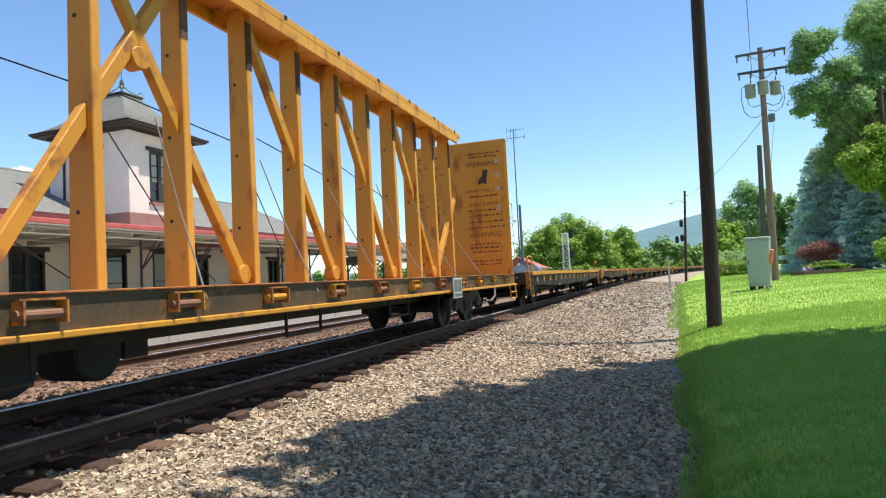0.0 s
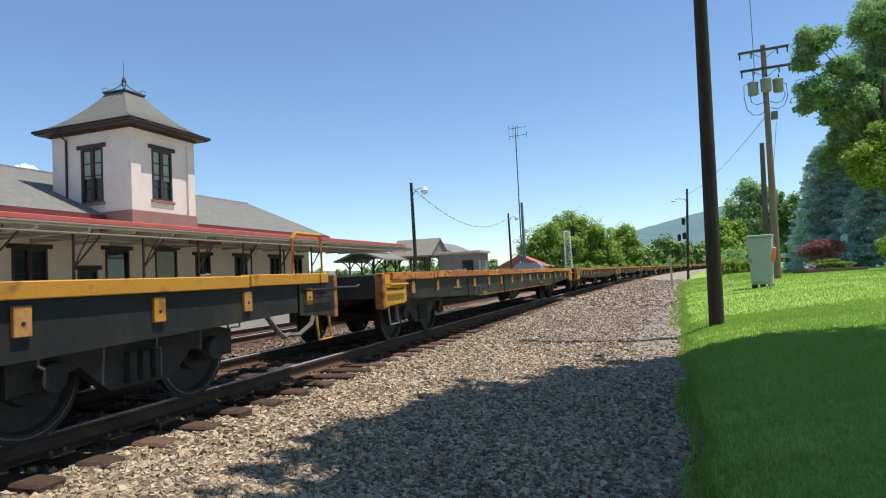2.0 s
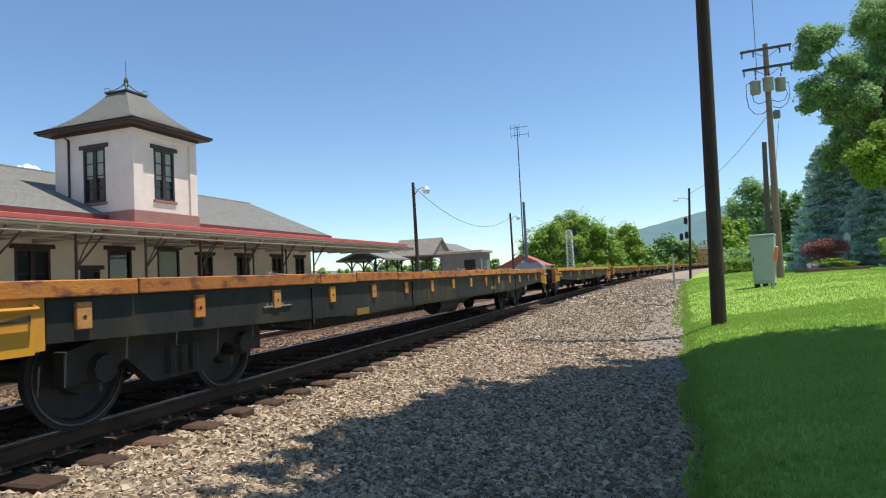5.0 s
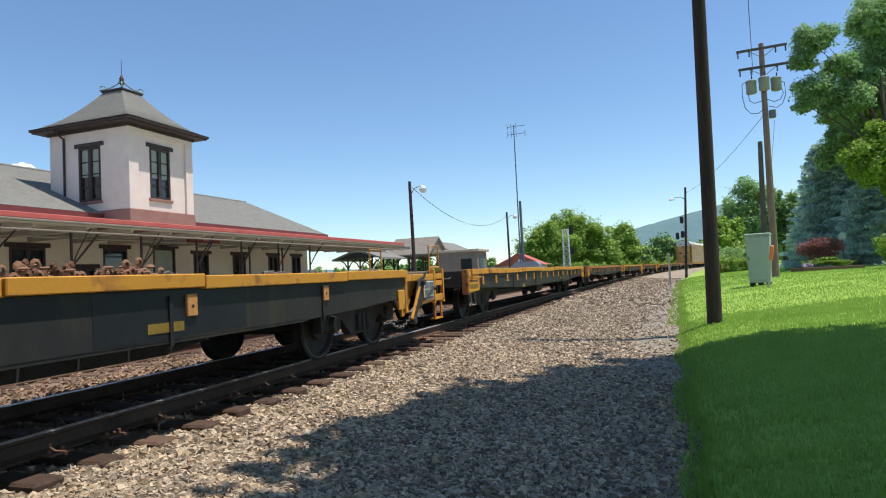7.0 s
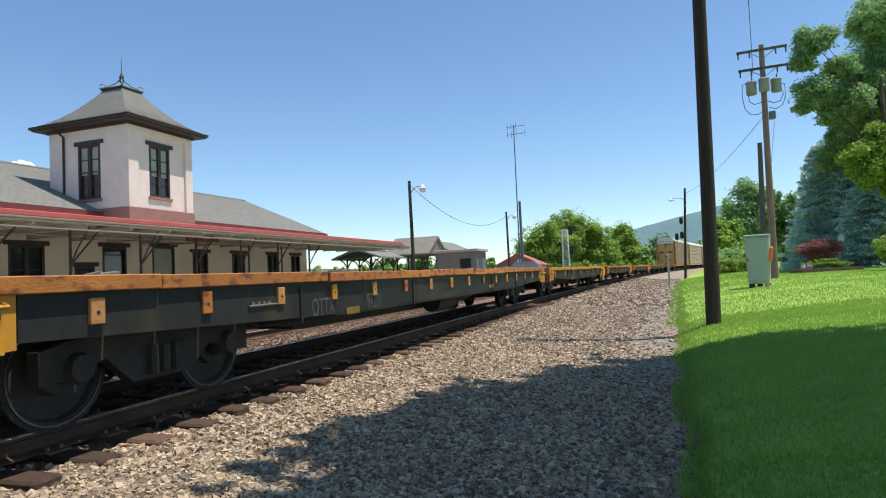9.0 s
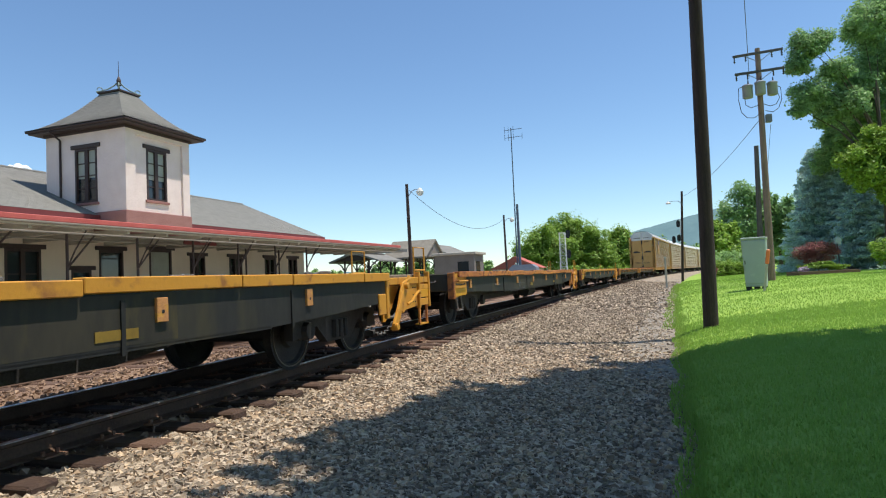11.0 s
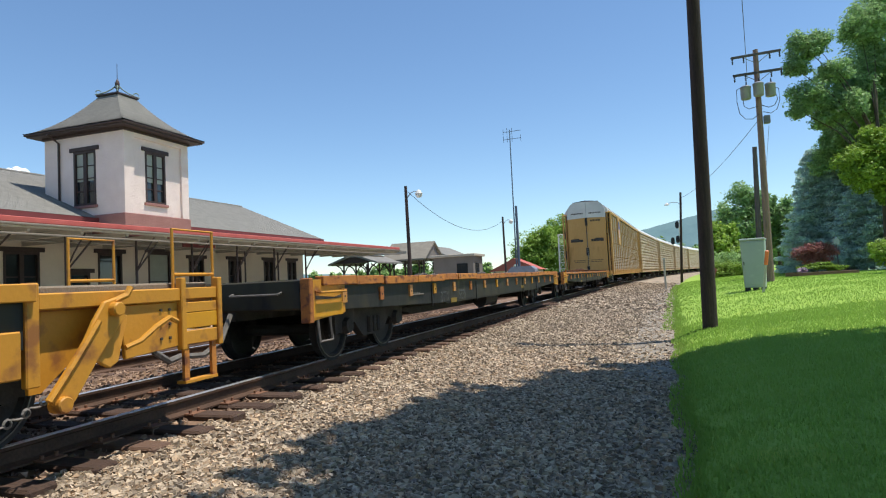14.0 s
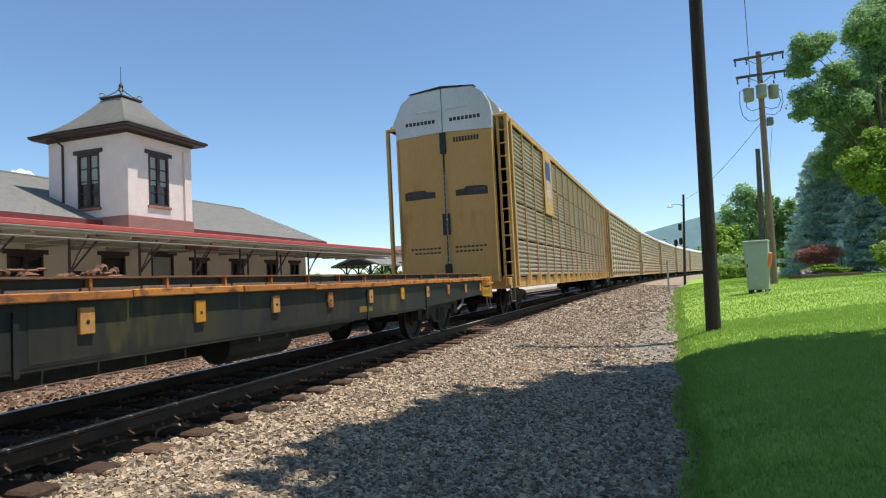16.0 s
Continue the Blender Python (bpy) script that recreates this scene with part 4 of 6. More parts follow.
        part("reflector", boxes((*xx, 2.45, 2.85, 0.7, 0.78)), "old_yellow", root, "dull yellow reflective stripe")
        ft = bmesh.new()
        for i in range(4):
            box(ft, *xx, -h + 3.3 + i * 0.09, -h + 3.35 + i * 0.09, 0.83, 0.87)
        rod(ft, (1.485 * q, -h + 3.25, 0.83), (1.485 * q, -h + 3.75, 0.83), 0.012)
        part("cable_hook", ft, "hose", root)
        # end plates with grab irons and steps
        for e in (-1, 1):
            if e > 0 and brake_end:
                continue
            a = e * h
            ys = sorted((a - e * 0.03, a - e * 0.88))
            xx = sorted((1.455 * q, 1.49 * q))
            pl = prism(bmesh.new(), [(a - e * 0.03, deck - 0.03), (a - e * 0.88, deck - 0.03), (a - e * 0.88, 0.7), (a - e * 0.03, 0.64)], xx[0], xx[1], "X")
            plate = part("end_plate", pl, plates, root, "painted steel end plate")
            xx = sorted((1.492 * q, 1.497 * q))
            if plates != "black":
                part("stripe", boxes((*xx, min(a - e * 0.08, a - e * 0.8), max(a - e * 0.08, a - e * 0.8), 0.68, 0.84)), "bright", plate, "fresh yellow patch")
            # the grab iron's cast shadow, painted as a thin dark shape on the plate
            part("shadow_bar", prism(bmesh.new(), [(a - e * 0.14, 0.9), (a - e * 0.78, 0.9), (a - e * 0.78, 0.94), (a - e * 0.46, 0.89), (a - e * 0.14, 0.94)], *sorted((1.492 * q, 1.495 * q)), "X"), "ink", plate)
            gr = bmesh.new()
            bar_loop(gr, [(1.49 * q, a - e * 0.14, 1.0), (1.56 * q, a - e * 0.14, 0.98), (1.56 * q, a - e * 0.78, 0.98), (1.49 * q, a - e * 0.78, 1.0)])
            part("grab_iron", gr, plates, plate)
            st = bmesh.new()
            bar_loop(st, [(1.47 * q, a - e * 0.2, 0.68), (1.5 * q, a - e * 0.2, 0.38), (1.5 * q, a - e * 0.5, 0.38), (1.47 * q, a - e * 0.5, 0.68)], 0.018)
            part("step", st, "yellow" if plates == "black" else "hose", root, "sill step")
            part("corner_post", bevelled(boxes((*sorted((1.36 * q, 1.5 * q)), *sorted((a - e * 0.0, a - e * 0.09)), 0.62, deck - 0.01)), 0.012), "rusty", root)
    for e in (-1, 1):
        if e > 0 and brake_end:
            continue
        ys = sorted((e * (h - 0.02), e * (h - 0.26)))
        part("end_sill", bevelled(boxes((-1.36, 1.36, *ys, 0.78, deck - 0.02)), 0.02), "black", root, "dark end sill")
    gr = bmesh.new()
    bar_loop(gr, [(1.1, -h - 0.0, 1.0), (1.1, -h - 0.07, 0.98), (0.4, -h - 0.07, 0.98), (0.4, -h, 1.0)], 0.015)
    part("grab_iron", gr, "hose", root)
    if brake_end:
        brake_platform(root, h, far_deck, deck, platform, lever, sign_on)
    if hoops:
        for e in (-1, 1):
            hp = bmesh.new()
            y0, y1 = e * (h - 0.2), e * (h - 0.85)
            bar_loop(hp, [(1.4, y0, deck - 0.1), (1.4, y0, deck + 0.42), (1.4, y0 - e * 0.06, deck + 0.48), (1.4, y1 + e * 0.06, deck + 0.48), (1.4, y1, deck + 0.42), (1.4, y1, deck - 0.1)], 0.025)
            part("hoop_rail", hp, "yellow", root, "yellow bent tube handrail")
    # chains and lashings lying on the deck
    ch = bmesh.new()
    for _ in range(10):
        ch = bmesh.new()
        y, x = random.uniform(near_deck + 1, far_deck - 1), random.uniform(0.6, 1.35)
        pts = [(x + random.uniform(-0.08, 0.08), y + 0.08 * i, deck - 0.01 + random.uniform(0, 0.045)) for i in range(random.randint(3, 9))]
        part("chain", tube(ch, pts, 0.02, 5), "hose", root, "rusty chain lying on the deck")
    for y in heaps:
        hp = bmesh.new()
        for _ in range(46):
            c = Vector((1.05 + random.gauss(0, 0.1), -h + y + random.gauss(0, 0.13), deck + 0.02 + abs(random.gauss(0, 0.05))))
            turned(hp, [(0.02, -0.012), (0.045, 0), (0.02, 0.012)], 7, c, random.choice("XYZ"), False)
        tagged(part("chain_heap", hp, "steel", root, "rusty heap of chain"), kind="stuff")
    if posts:
        ps = bmesh.new()
        for i in range(24):
            y = near_deck + 0.6 + i * (far_deck - near_deck - 1.2) / 23
            box(ps, 1.385, 1.43, y - 0.012, y + 0.012, deck - 0.06, deck + 0.042)
        part("side_stop", ps, "rusty", root)
        part("side_plate", boxes((1.36, 1.383, near_deck + 0.3, far_deck - 0.3, deck - 0.06, deck + 0.04)), "black", root, "low black upright plate")
        part("side_rail", boxes((1.34, 1.44, near_deck + 0.3, far_deck - 0.3, deck + 0.043, deck + 0.058)), "steel", root, "thin rusty top flange")
    if number:
        a, b = number
        y1, y2, size, wide, wide_number = (*text_at, text_at[3])[:5]
        if a:
            writing("lettering", a, size, "dull_white", root, pose(1.479, -h + y1, 0.64, 90, 0, 90) @ Matrix.Diagonal((wide, 1, 1, 1)), "faded white stencilled letters")
        writing("lettering", b, size, "dull_white", root, pose(1.479, -h + y2, 0.64, 90, 0, 90) @ Matrix.Diagonal((wide_number, 1, 1, 1)), "faded white stencilled numbers")
    for y in (-h + 2.55, h - 2.75):
        truck(root, y, True)
    coupler(root, -h, -1)
    coupler(root, h, 1)
    under = bmesh.new()
    box(under, -0.9, -0.5, -1.5, -0.3, 0.35, 0.7)
    rod(under, (0.75, 0.4, 0.48), (0.75, 1.6, 0.48), 0.2, n=12)
    rod(under, (0.5, -h + 4, 0.52), (0.5, h - 4, 0.52), 0.03, n=6)
    part("brake_gear", under, "dark", root)
    cars.append((root, s_near + h))
    return root


def brake_platform(root, h, far_deck, deck, pl, lever="yellow", sign_on=False):
    """The lowered brake platform at the far end: inset plate, lever, notice plate, end ladder and rails."""
    d = far_deck
    for q in (-1, 1):
        part("inset_plate", prism(bmesh.new(), [(d + 0.05, 0.98), (d + 0.74, 0.98), (d + 0.4, 0.62), (d + 0.14, 0.42), (d + 0.05, 0.42)], *sorted((1.34 * q, 1.37 * q)), "X"), pl, root, "inset painted plate")
        part("main_plate", bevelled(prism(bmesh.new(), [(d + 0.74, 0.98), (h - 0.56, 0.98), (h - 0.56, 0.6), (d + 0.8, 0.56)], *sorted((1.4 * q, 1.44 * q)), "X"), 0.006), pl, root, "painted side plate of the brake platform")
        part("top_beam", bevelled(boxes((*sorted((1.38 * q, 1.47 * q)), d + 0.05, h - 0.56, 0.985, 1.1)), 0.01), pl, root, "painted platform edge beam")
        part("timber_edge", bevelled(boxes((*sorted((0.2 * q, 1.36 * q)), d + 0.05, h - 0.1, 1.04, 1.15)), 0.015), "deckwood", root, "grey platform timber")
        part("end_post", bevelled(boxes((*sorted((1.44 * q, 1.5 * q)), d - 0.06, d + 0.04, 0.48, deck)), 0.01), "rusty" if pl == "rusty" else "yellow", root)
        part("side_plate", bevelled(boxes((*sorted((1.47 * q, 1.5 * q)), d - 0.34, d - 0.09, 0.55, 0.86)), 0.01), "rusty" if pl == "rusty" else "yellow", root, "yellow sill end plate")
        for z0, z1, mt in ((1.0, 1.1, "yellow"), (0.88, 0.97, "rusty" if pl == "rusty" else "yellow"), (0.74, 0.878, "bright"), (0.6, 0.72, "yellow")):
            if sign_on and z1 == 0.878:
                continue
            part("ladder_bar", bevelled(boxes((*sorted((1.43 * q, 1.47 * q)), h - 0.52, h - 0.1, z0, z1)), 0.006), mt, root)
        for y in (h - 0.55, h - 0.07):
            part("ladder_post", bevelled(boxes((*sorted((1.42 * q, 1.49 * q)), y - 0.03, y + 0.03, 0.56, deck + 0.02)), 0.008), "yellow", root, "yellow end ladder post")
            part("step_post", boxes((*sorted((1.42 * q, 1.45 * q)), y - 0.03 + (0.06 if y < h - 0.3 else -0.06), y + 0.03 + (0.06 if y < h - 0.3 else -0.06), 0.28, 0.6)), "rusty", root)
        part("step_tread", boxes((*sorted((1.36 * q, 1.46 * q)), h - 0.52, h - 0.1, 0.26, 0.285)), "yellow", root)
        for y, z in product((d + 1.05, d + 1.15), (0.68, 0.8, 0.92)):
            part("bolt", rod(bmesh.new(), (1.44 * q, y + 0.12, z), (1.452 * q, y + 0.12, z), 0.013, n=6), "ink", root)
    lv = prism(bmesh.new(), [(d + 0.08, 0.36), (d + 0.16, 0.28), (d + 0.26, 0.34), (d + 0.5, 0.66), (d + 0.7, 0.88), (d + 0.72, 0.98), (d + 0.64, 1.05), (d + 0.52, 1.02), (d + 0.42, 0.88), (d + 0.3, 0.66)], 1.5, 1.54, "X")
    rod(lv, (1.46, d + 0.6, 0.96), (1.6, d + 0.6, 0.96), 0.055, n=10)
    rod(lv, (1.46, d + 0.16, 0.34), (1.58, d + 0.16, 0.34), 0.06, n=10)
    part("brake_lever", bevelled(lv, 0.01), lever, root, "slanted brake lever arm")
    part("lever_housing", bevelled(prism(bmesh.new(), [(d + 0.42, 0.62), (d + 0.6, 0.52), (d + 0.68, 0.56), (d + 0.78, 0.9), (d + 0.66, 0.96)], 1.45, 1.495, "X"), 0.01), "beam" if lever == "yellow" else lever, root, "gear housing")
    ar = bmesh.new()
    tube(ar, [(1.52, d + 0.72, 0.66), (1.55, d + 0.84, 0.7), (1.56, d + 1.0, 0.8), (1.56, d + 1.14, 0.86), (1.55, d + 1.24, 0.82)], 0.022)
    part("crank_handle", ar, lever, root)
    tip = bmesh.new()
    tube(tip, [(1.52, d + 0.62, 1.02), (1.54, d + 0.72, 1.06), (1.54, d + 0.76, 1.12)], 0.025)
    part("pawl", tip, lever, root)
    dg = bmesh.new()
    tube(dg, [(1.54, d + 0.06, 0.38), (1.54, d + 0.26, 0.62), (1.54, d + 0.46, 0.88)], 0.026)
    part("pull_rod", dg, "yellow", root)
    if sign_on:
        sign = part("sign_plate", bevelled(boxes((1.47, 1.482, d + 0.84, d + 1.34, 0.64, 0.97)), 0.004), "white", root, "white framed notice plate")
        for y0, y1, z0, z1 in ((0.87, 1.07, 0.84, 0.95), (1.1, 1.31, 0.84, 0.95), (0.87, 1.07, 0.72, 0.82), (1.1, 1.31, 0.72, 0.82), (0.87, 1.31, 0.655, 0.7)):
            part("panel", boxes((1.483, 1.486, d + y0, d + y1, z0, z1)), "slate", sign)
    for x in (1.4, 0.2):
        rl = bmesh.new()
        bar_loop(rl, [(x, h - 0.58, 0.9), (x, h - 0.58, 1.62), (x, h - 0.06, 1.62), (x, h - 0.06, 0.9)], 0.016)
        bar_loop(rl, [(x, h - 0.58, 1.22), (x, h - 0.06, 1.22)], 0.018)
        part("hand_rail", rl, "yellow", root, "yellow tube handrail")
    part("platform_floor", boxes((-1.4, 1.4, far_deck, h - 0.1, 0.97, 1.02)), "rusty", root)
    part("end_sill", bevelled(boxes((-1.36, 1.36, h - 0.26, h - 0.02, 0.72, 1.08)), 0.02), "black", root)
    cn = bmesh.new()
    for i in range(15):
        y, z = d - 0.75 + 0.062 * i, 0.42 - 0.14 * math.sin(math.pi * i / 14)
        turned(cn, [(0.022, -0.008), (0.036, 0), (0.022, 0.008)], 8, (1.5, y, z), "X" if i % 2 else "Z", False)
    part("hanging_chain", cn, "hose", root, "slack chain under the lever")


# The cars, from the centre-beam car backwards.
L = 19.2
flatcar(19.3, L, "yellow", "black", hoops=True, number=("HTTX", "93594"), text_at=(4.6, 6.07, 0.29, 0.66), label="black flat car with yellow deck edge and hoop rails")
flatcar(39.9, L, "rusty", "bright", number=("DTTX", "97526"), lip=True, pocket_at=1.16, label="black flat car with rusty orange deck edge, yellow end plates")
flatcar(60.75, L, "rusty", "yellow", number=("DTTX", "97400"), text_at=(5.02, 6.24, 0.29, 0.68, 1.4), stripe=0, pocket_at=1.28, label="black flat car with rust-stained deck edge, half-painted yellow ends")
flatcar(80.9, L, "rusty", "yellow", label="black flat car with rusty deck edge and yellow stake pockets")
flatcar(101.9, 19.6, "yellow", "yellow", brake_end=True, lever="dark", sign_on=True, heaps=(11.7, 12.5), number=("HTTX", "97537"), text_at=(4.3, 5.88, 0.3, 0.66), label="black flat car with yellow deck edge and brake platform")
flatcar(123.0, L, "yellow", "yellow", number=("", "97881"), text_at=(5, 6.3, 0.3, 0.66), label="black flat car with worn yellow deck edge and chains")
flatcar(143.75, L + 0.7, "rusty", "yellow", number=("OTTX", "97201"), pocket_at=1.48, text_at=(4.7, 6.13, 0.3, 0.66), label="black flat car with rust-orange deck edge, yellow pocket plates")
flatcar(164.6, 19.3, "yellow", "yellow", brake_end=True, label="black flat car with yellow brake platform and lever arm")
flatcar(185.25, 18.95, "rusty", "yellow", brake_end=True, platform="rusty", lever="beam", sign_on=True, number=("", "97123"), text_at=(4.92, 6.41, 0.29, 1.15), stripe=7.68, label="black flat car with rust-brown brake platform end")
flatcar(205.75, 19.7, "yellow", "yellow", brake_end=True, label="black flat car with bright yellow deck edge and lever")
flatcar(227.0, 18.9, "rusty", "yellow", number=("DTTX", "97239"), pocket_at=0.86, label="black flat car with rust-patched deck edge, yellow ends")
flatcar(247.55, 19.3, "rusty", "yellow", posts=True, heaps=(7.7, 8.3), pocket_at=0.87, label="black flat car with low rusty side rail on the deck")


def centre_beam(s_far, length=24.6):
    root = thing("centre_beam_car", pose(0, 0, 0), "golden yellow centre-beam lumber flat car, empty, with bulkhead", "lumber car")
    h = length / 2
    part("centre_sill", boxes((-0.4, 0.4, -h, h, 0.6, 1.0)), "dark", root)
    part("deck", boxes((-1.42, 1.42, -h, h, 0.98, 1.08)), "rusty", root, "rusty steel deck")
    for q in (-1, 1):
        part("side_sill", boxes((*sorted((1.45 * q, 1.52 * q)), -h, h, 0.84, 1.09)), "grime", root, "grimy brown-stained side sill")
        part("sill_cap", bevelled(boxes((*sorted((1.43 * q, 1.55 * q)), -h, h, 1.092, 1.108)), 0.004), "rusty", root, "worn yellow sill top edge")
        part("sill_flange", bevelled(boxes((*sorted((1.38 * q, 1.58 * q)), -h, h, 0.79, 0.838)), 0.008), "yellow", root, "yellow lower flange")
        for i in range(18):
            y = -h + 1.2 + i * (length - 2.4) / 17
            plates = bmesh.new()
            for dy in (-0.15, 0.15):
                box(plates, *sorted((1.522 * q, 1.63 * q)), y + dy - 0.008, y + dy + 0.008, 0.9, 1.05)
            box(plates, *sorted((1.56 * q, 1.6 * q)), y - 0.16, y + 0.16, 1.05, 1.066)
            winch = part("strap_winch", plates, "rusty" if i % 2 else "yellow", root, "small strap winch")
            part("spool", rod(bmesh.new(), (1.575 * q, y - 0.18, 0.96), (1.575 * q, y + 0.18, 0.96), 0.034, n=10), "steel" if i % 3 else "yellow", winch)
    top = 5.09
    cols = [h - 1.25 - 1.253 * i for i in range(19)]
    for y in cols:
        bm = bmesh.new()
        lo = [bm.verts.new((a * 0.185, y + b * 0.06, 1.08)) for a, b in ((-1, -1), (1, -1), (1, 1), (-1, 1))]
        hi = [bm.verts.new((a * 0.15, y + b * 0.055, top - 0.12)) for a, b in ((-1, -1), (1, -1), (1, 1), (-1, 1))]
        bm.faces.new(lo[::-1])
        bm.faces.new(hi)
        for k in range(4):
            bm.faces.new((lo[k], lo[(k + 1) % 4], hi[(k + 1) % 4], hi[k]))
        col = part("column", bevelled(bm, 0.012), "beam", root, "golden yellow tapered column")
        # dark strip stands in for the shade the top chord throws on the column
        part("scorched_edge", boxes((0.14, 0.1625, y - 0.0585, y + 0.0585, top - 1.0, top - 0.32)), "tie", col, "dark strip painted as the top chord's shade")
        for z in (1.9, 2.9, 3.9):
            part("strap_hole", rod(bmesh.new(), (-0.05, y - 0.0675, z), (-0.05, y - 0.055, z), 0.022, n=8), "lens", col)

    def diagonal(ya, za, yb, zb):
        d = Vector((0, yb - ya, zb - za))
        br = boxes((-0.06, 0.06, 0, d.length, -0.075, 0.075), m=pose(0.03, ya, za, math.degrees(math.atan2(d.z, d.y)), 0, 0))
        part("brace", bevelled(br, 0.012), "yellow", root, "bright yellow diagonal brace")

    def gusset(y, z):
        part("gusset", bevelled(rod(bmesh.new(), (-0.07, y, z), (0.12, y, z), 0.13, n=12), 0.01), "yellow", root, "rounded yellow joint plate")

    # braces fall two columns towards each bulkhead, crossing once near the middle
    for i in (1, 3, 5, 7):
        diagonal(cols[i + 2] + 0.08, 4.8, cols[i] - 0.16, 1.25)
        gusset(cols[i] - 0.18, 1.26)
    for i in (10, 12, 14, 16):
        diagonal(cols[i] + 0.16, 1.25, cols[i - 2] - 0.08, 4.8)
        gusset(cols[i] + 0.18, 1.26)
    diagonal(cols[1] + 0.12, 1.25, cols[0] + 0.62, 3.3)
    gusset((cols[8] + cols[9]) / 2, 3.66)
    part("top_chord", bevelled(boxes((-0.36, 0.36, -h + 0.3, h - 0.75, top - 0.12, top)), 0.012), "beam", root, "golden yellow top chord")
    part("chord_lip", boxes((0.3, 0.36, -h + 0.3, h - 1.0, top - 0.3, top - 0.122), (-0.36, -0.3, -h + 0.3, h - 1.0, top - 0.3, top - 0.122)), "beam", root)
    for i in range(14):
        rg = bmesh.new()
        turned(rg, [(0.035, -0.01), (0.05, 0), (0.035, 0.01), (0.022, 0)], 10, (0.44, h - 1.5 - 1.6 * i, top - 0.1), "X")
        part("lashing_ring", rg, "ink", root)
    # bulkheads at both ends
    for e in (-1, 1):
        ys = sorted((e * h, e * (h - 0.12)))
        bh = part("bulkhead", bevelled(boxes((-1.5, 1.5, *ys, 1.08, 4.98)), 0.03, 2), "beam", root, "tall golden yellow bulkhead")
        for z in (1.6, 2.15, 2.7):
            gr = bmesh.new()
            tube(gr, [(1.5, e * (h - 0.06), z), (1.57, e * (h - 0.06), z), (1.57, e * (h - 0.06), z + 0.4), (1.5, e * (h - 0.06), z + 0.4)], 0.012, 5)
            part("grab_iron", gr, "hose", bh)
        for z in (0.45, 0.62):
            st = bmesh.new()
            tube(st, [(1.54, e * (h - 0.1), 0.8), (1.58, e * (h - 0.1), z), (1.58, e * (h - 0.75), z), (1.54, e * (h - 0.75), 0.8)], 0.018, 5)
            part("step", st, "yellow", root, "yellow corner step")
    face = h - 0.125
    for x in (0.78, -0.78):
        for text, z, size in (("WARNING", 4.24, 0.21), ("CAR MAY FALL OVER", 3.5, 0.125), ("SAFETY FIRST", 3.1, 0.14), ("WARNING", 2.2, 0.2)):
            writing("lettering", text, size, "steel", root, pose(x, face - 0.001, z, 90, 0, 0), "faded brown stencilled words")
        bars = bmesh.new()
        for z, wds in ((4.6, 1.0), (4.5, 0.8), (3.36, 0.8), (2.95, 0.95), (2.8, 0.9), (2.62, 0.95), (2.46, 1.0), (1.98, 0.9), (1.88, 0.95), (1.76, 0.8), (1.5, 0.9), (1.4, 0.7)):
            b = x - wds / 2
            while b < x + wds / 2:
                ww = random.uniform(0.04, 0.13)
                box(bars, b, b + ww, face - 0.003, face, z, z + random.choice((0.03, 0.045, 0.05)))
                b += ww + random.uniform(0.02, 0.06)
        tagged(part("notice_block", bars, "steel", root, "small faded brown notice lines"), kind="stuff")
        part("pictogram", prism(bmesh.new(), [(x - 0.14, 3.72), (x + 0.02, 3.76), (x + 0.1, 3.7), (x + 0.12, 3.9), (x + 0.16, 4.12), (x + 0.02, 4.14), (x - 0.02, 3.96), (x - 0.12, 3.86)], face - 0.003, face, "Y"), "ink", root, "worn dark pictogram")
    for z in (4.28, 3.88, 3.5, 2.94):
        part("worn_patch", boxes((1.14, 1.28, face - 0.004, face, z, z + 0.15)), "rackpale", root)
    # loose lashing cables between the sills and the columns
    for i in range(7):
        y = h - 3.2 - 1.9 * i
        tie = bmesh.new()
        tube(tie, [(1.57, y, 0.98), (1.2, y + 0.3, 1.35), (0.7, y + 0.65, 1.95), (0.19, y + 0.9, 2.7 + 0.15 * (i % 3))], 0.009, 5)
        part("lashing_cable", tie, "hose", root, "thin loose lashing cable")
    for i in range(5):
        tie = bmesh.new()
        y = cols[2 * i + 1]
        tube(tie, [(-1.5, y + 1.2, 1.2), (-0.9, y - 0.4, 1.85), (-0.2, y - 2.4, 2.9 + 0.12 * i), (-0.2, y - 4.4, 3.3)], 0.009, 5)
        part("lashing_cable", tie, "wire", root, "thin dark lashing cable")
    plate = part("placard", boxes((1.635, 1.65, h - 5.95, h - 5.42, 0.68, 1.07)), "white", root, "white framed placard")
    for f in ((h - 5.92, h - 5.45, 0.705, 0.77), (h - 5.92, h - 5.69, 0.795, 1.04), (h - 5.66, h - 5.45, 0.795, 1.04)):
        part("placard_field", boxes((1.651, 1.654, *f)), "slate", plate)
    for a in (-2.2, h - 7.8, h - 10.7):
        st = bmesh.new()
        tube(st, [(1.3, a - 0.38, 0.8), (1.3, a - 0.38, 0.5), (1.3, a + 0.38, 0.5), (1.3, a + 0.38, 0.8)], 0.022)
        part("step", st, "black", root, "thin hanging step frame")
    for y in (h - 13.4, h - 12.5):
        part("air_reservoir", bevelled(rod(bmesh.new(), (-0.5, y, 0.5), (0.1, y, 0.5), 0.28, n=20), 0.03), "dark", root, "dark round air tank under the deck")
    part("valve_box", boxes((-0.4, 0.1, h - 12.2, h - 11.9, 0.4, 0.74)), "dark", root)
    for y in (-h + 3.3, h - 3.3):
        truck(root, y, True)
    coupler(root, -h, -1)
    coupler(root, h, 1)
    cars.append((root, s_far - h))


centre_beam(17.2)


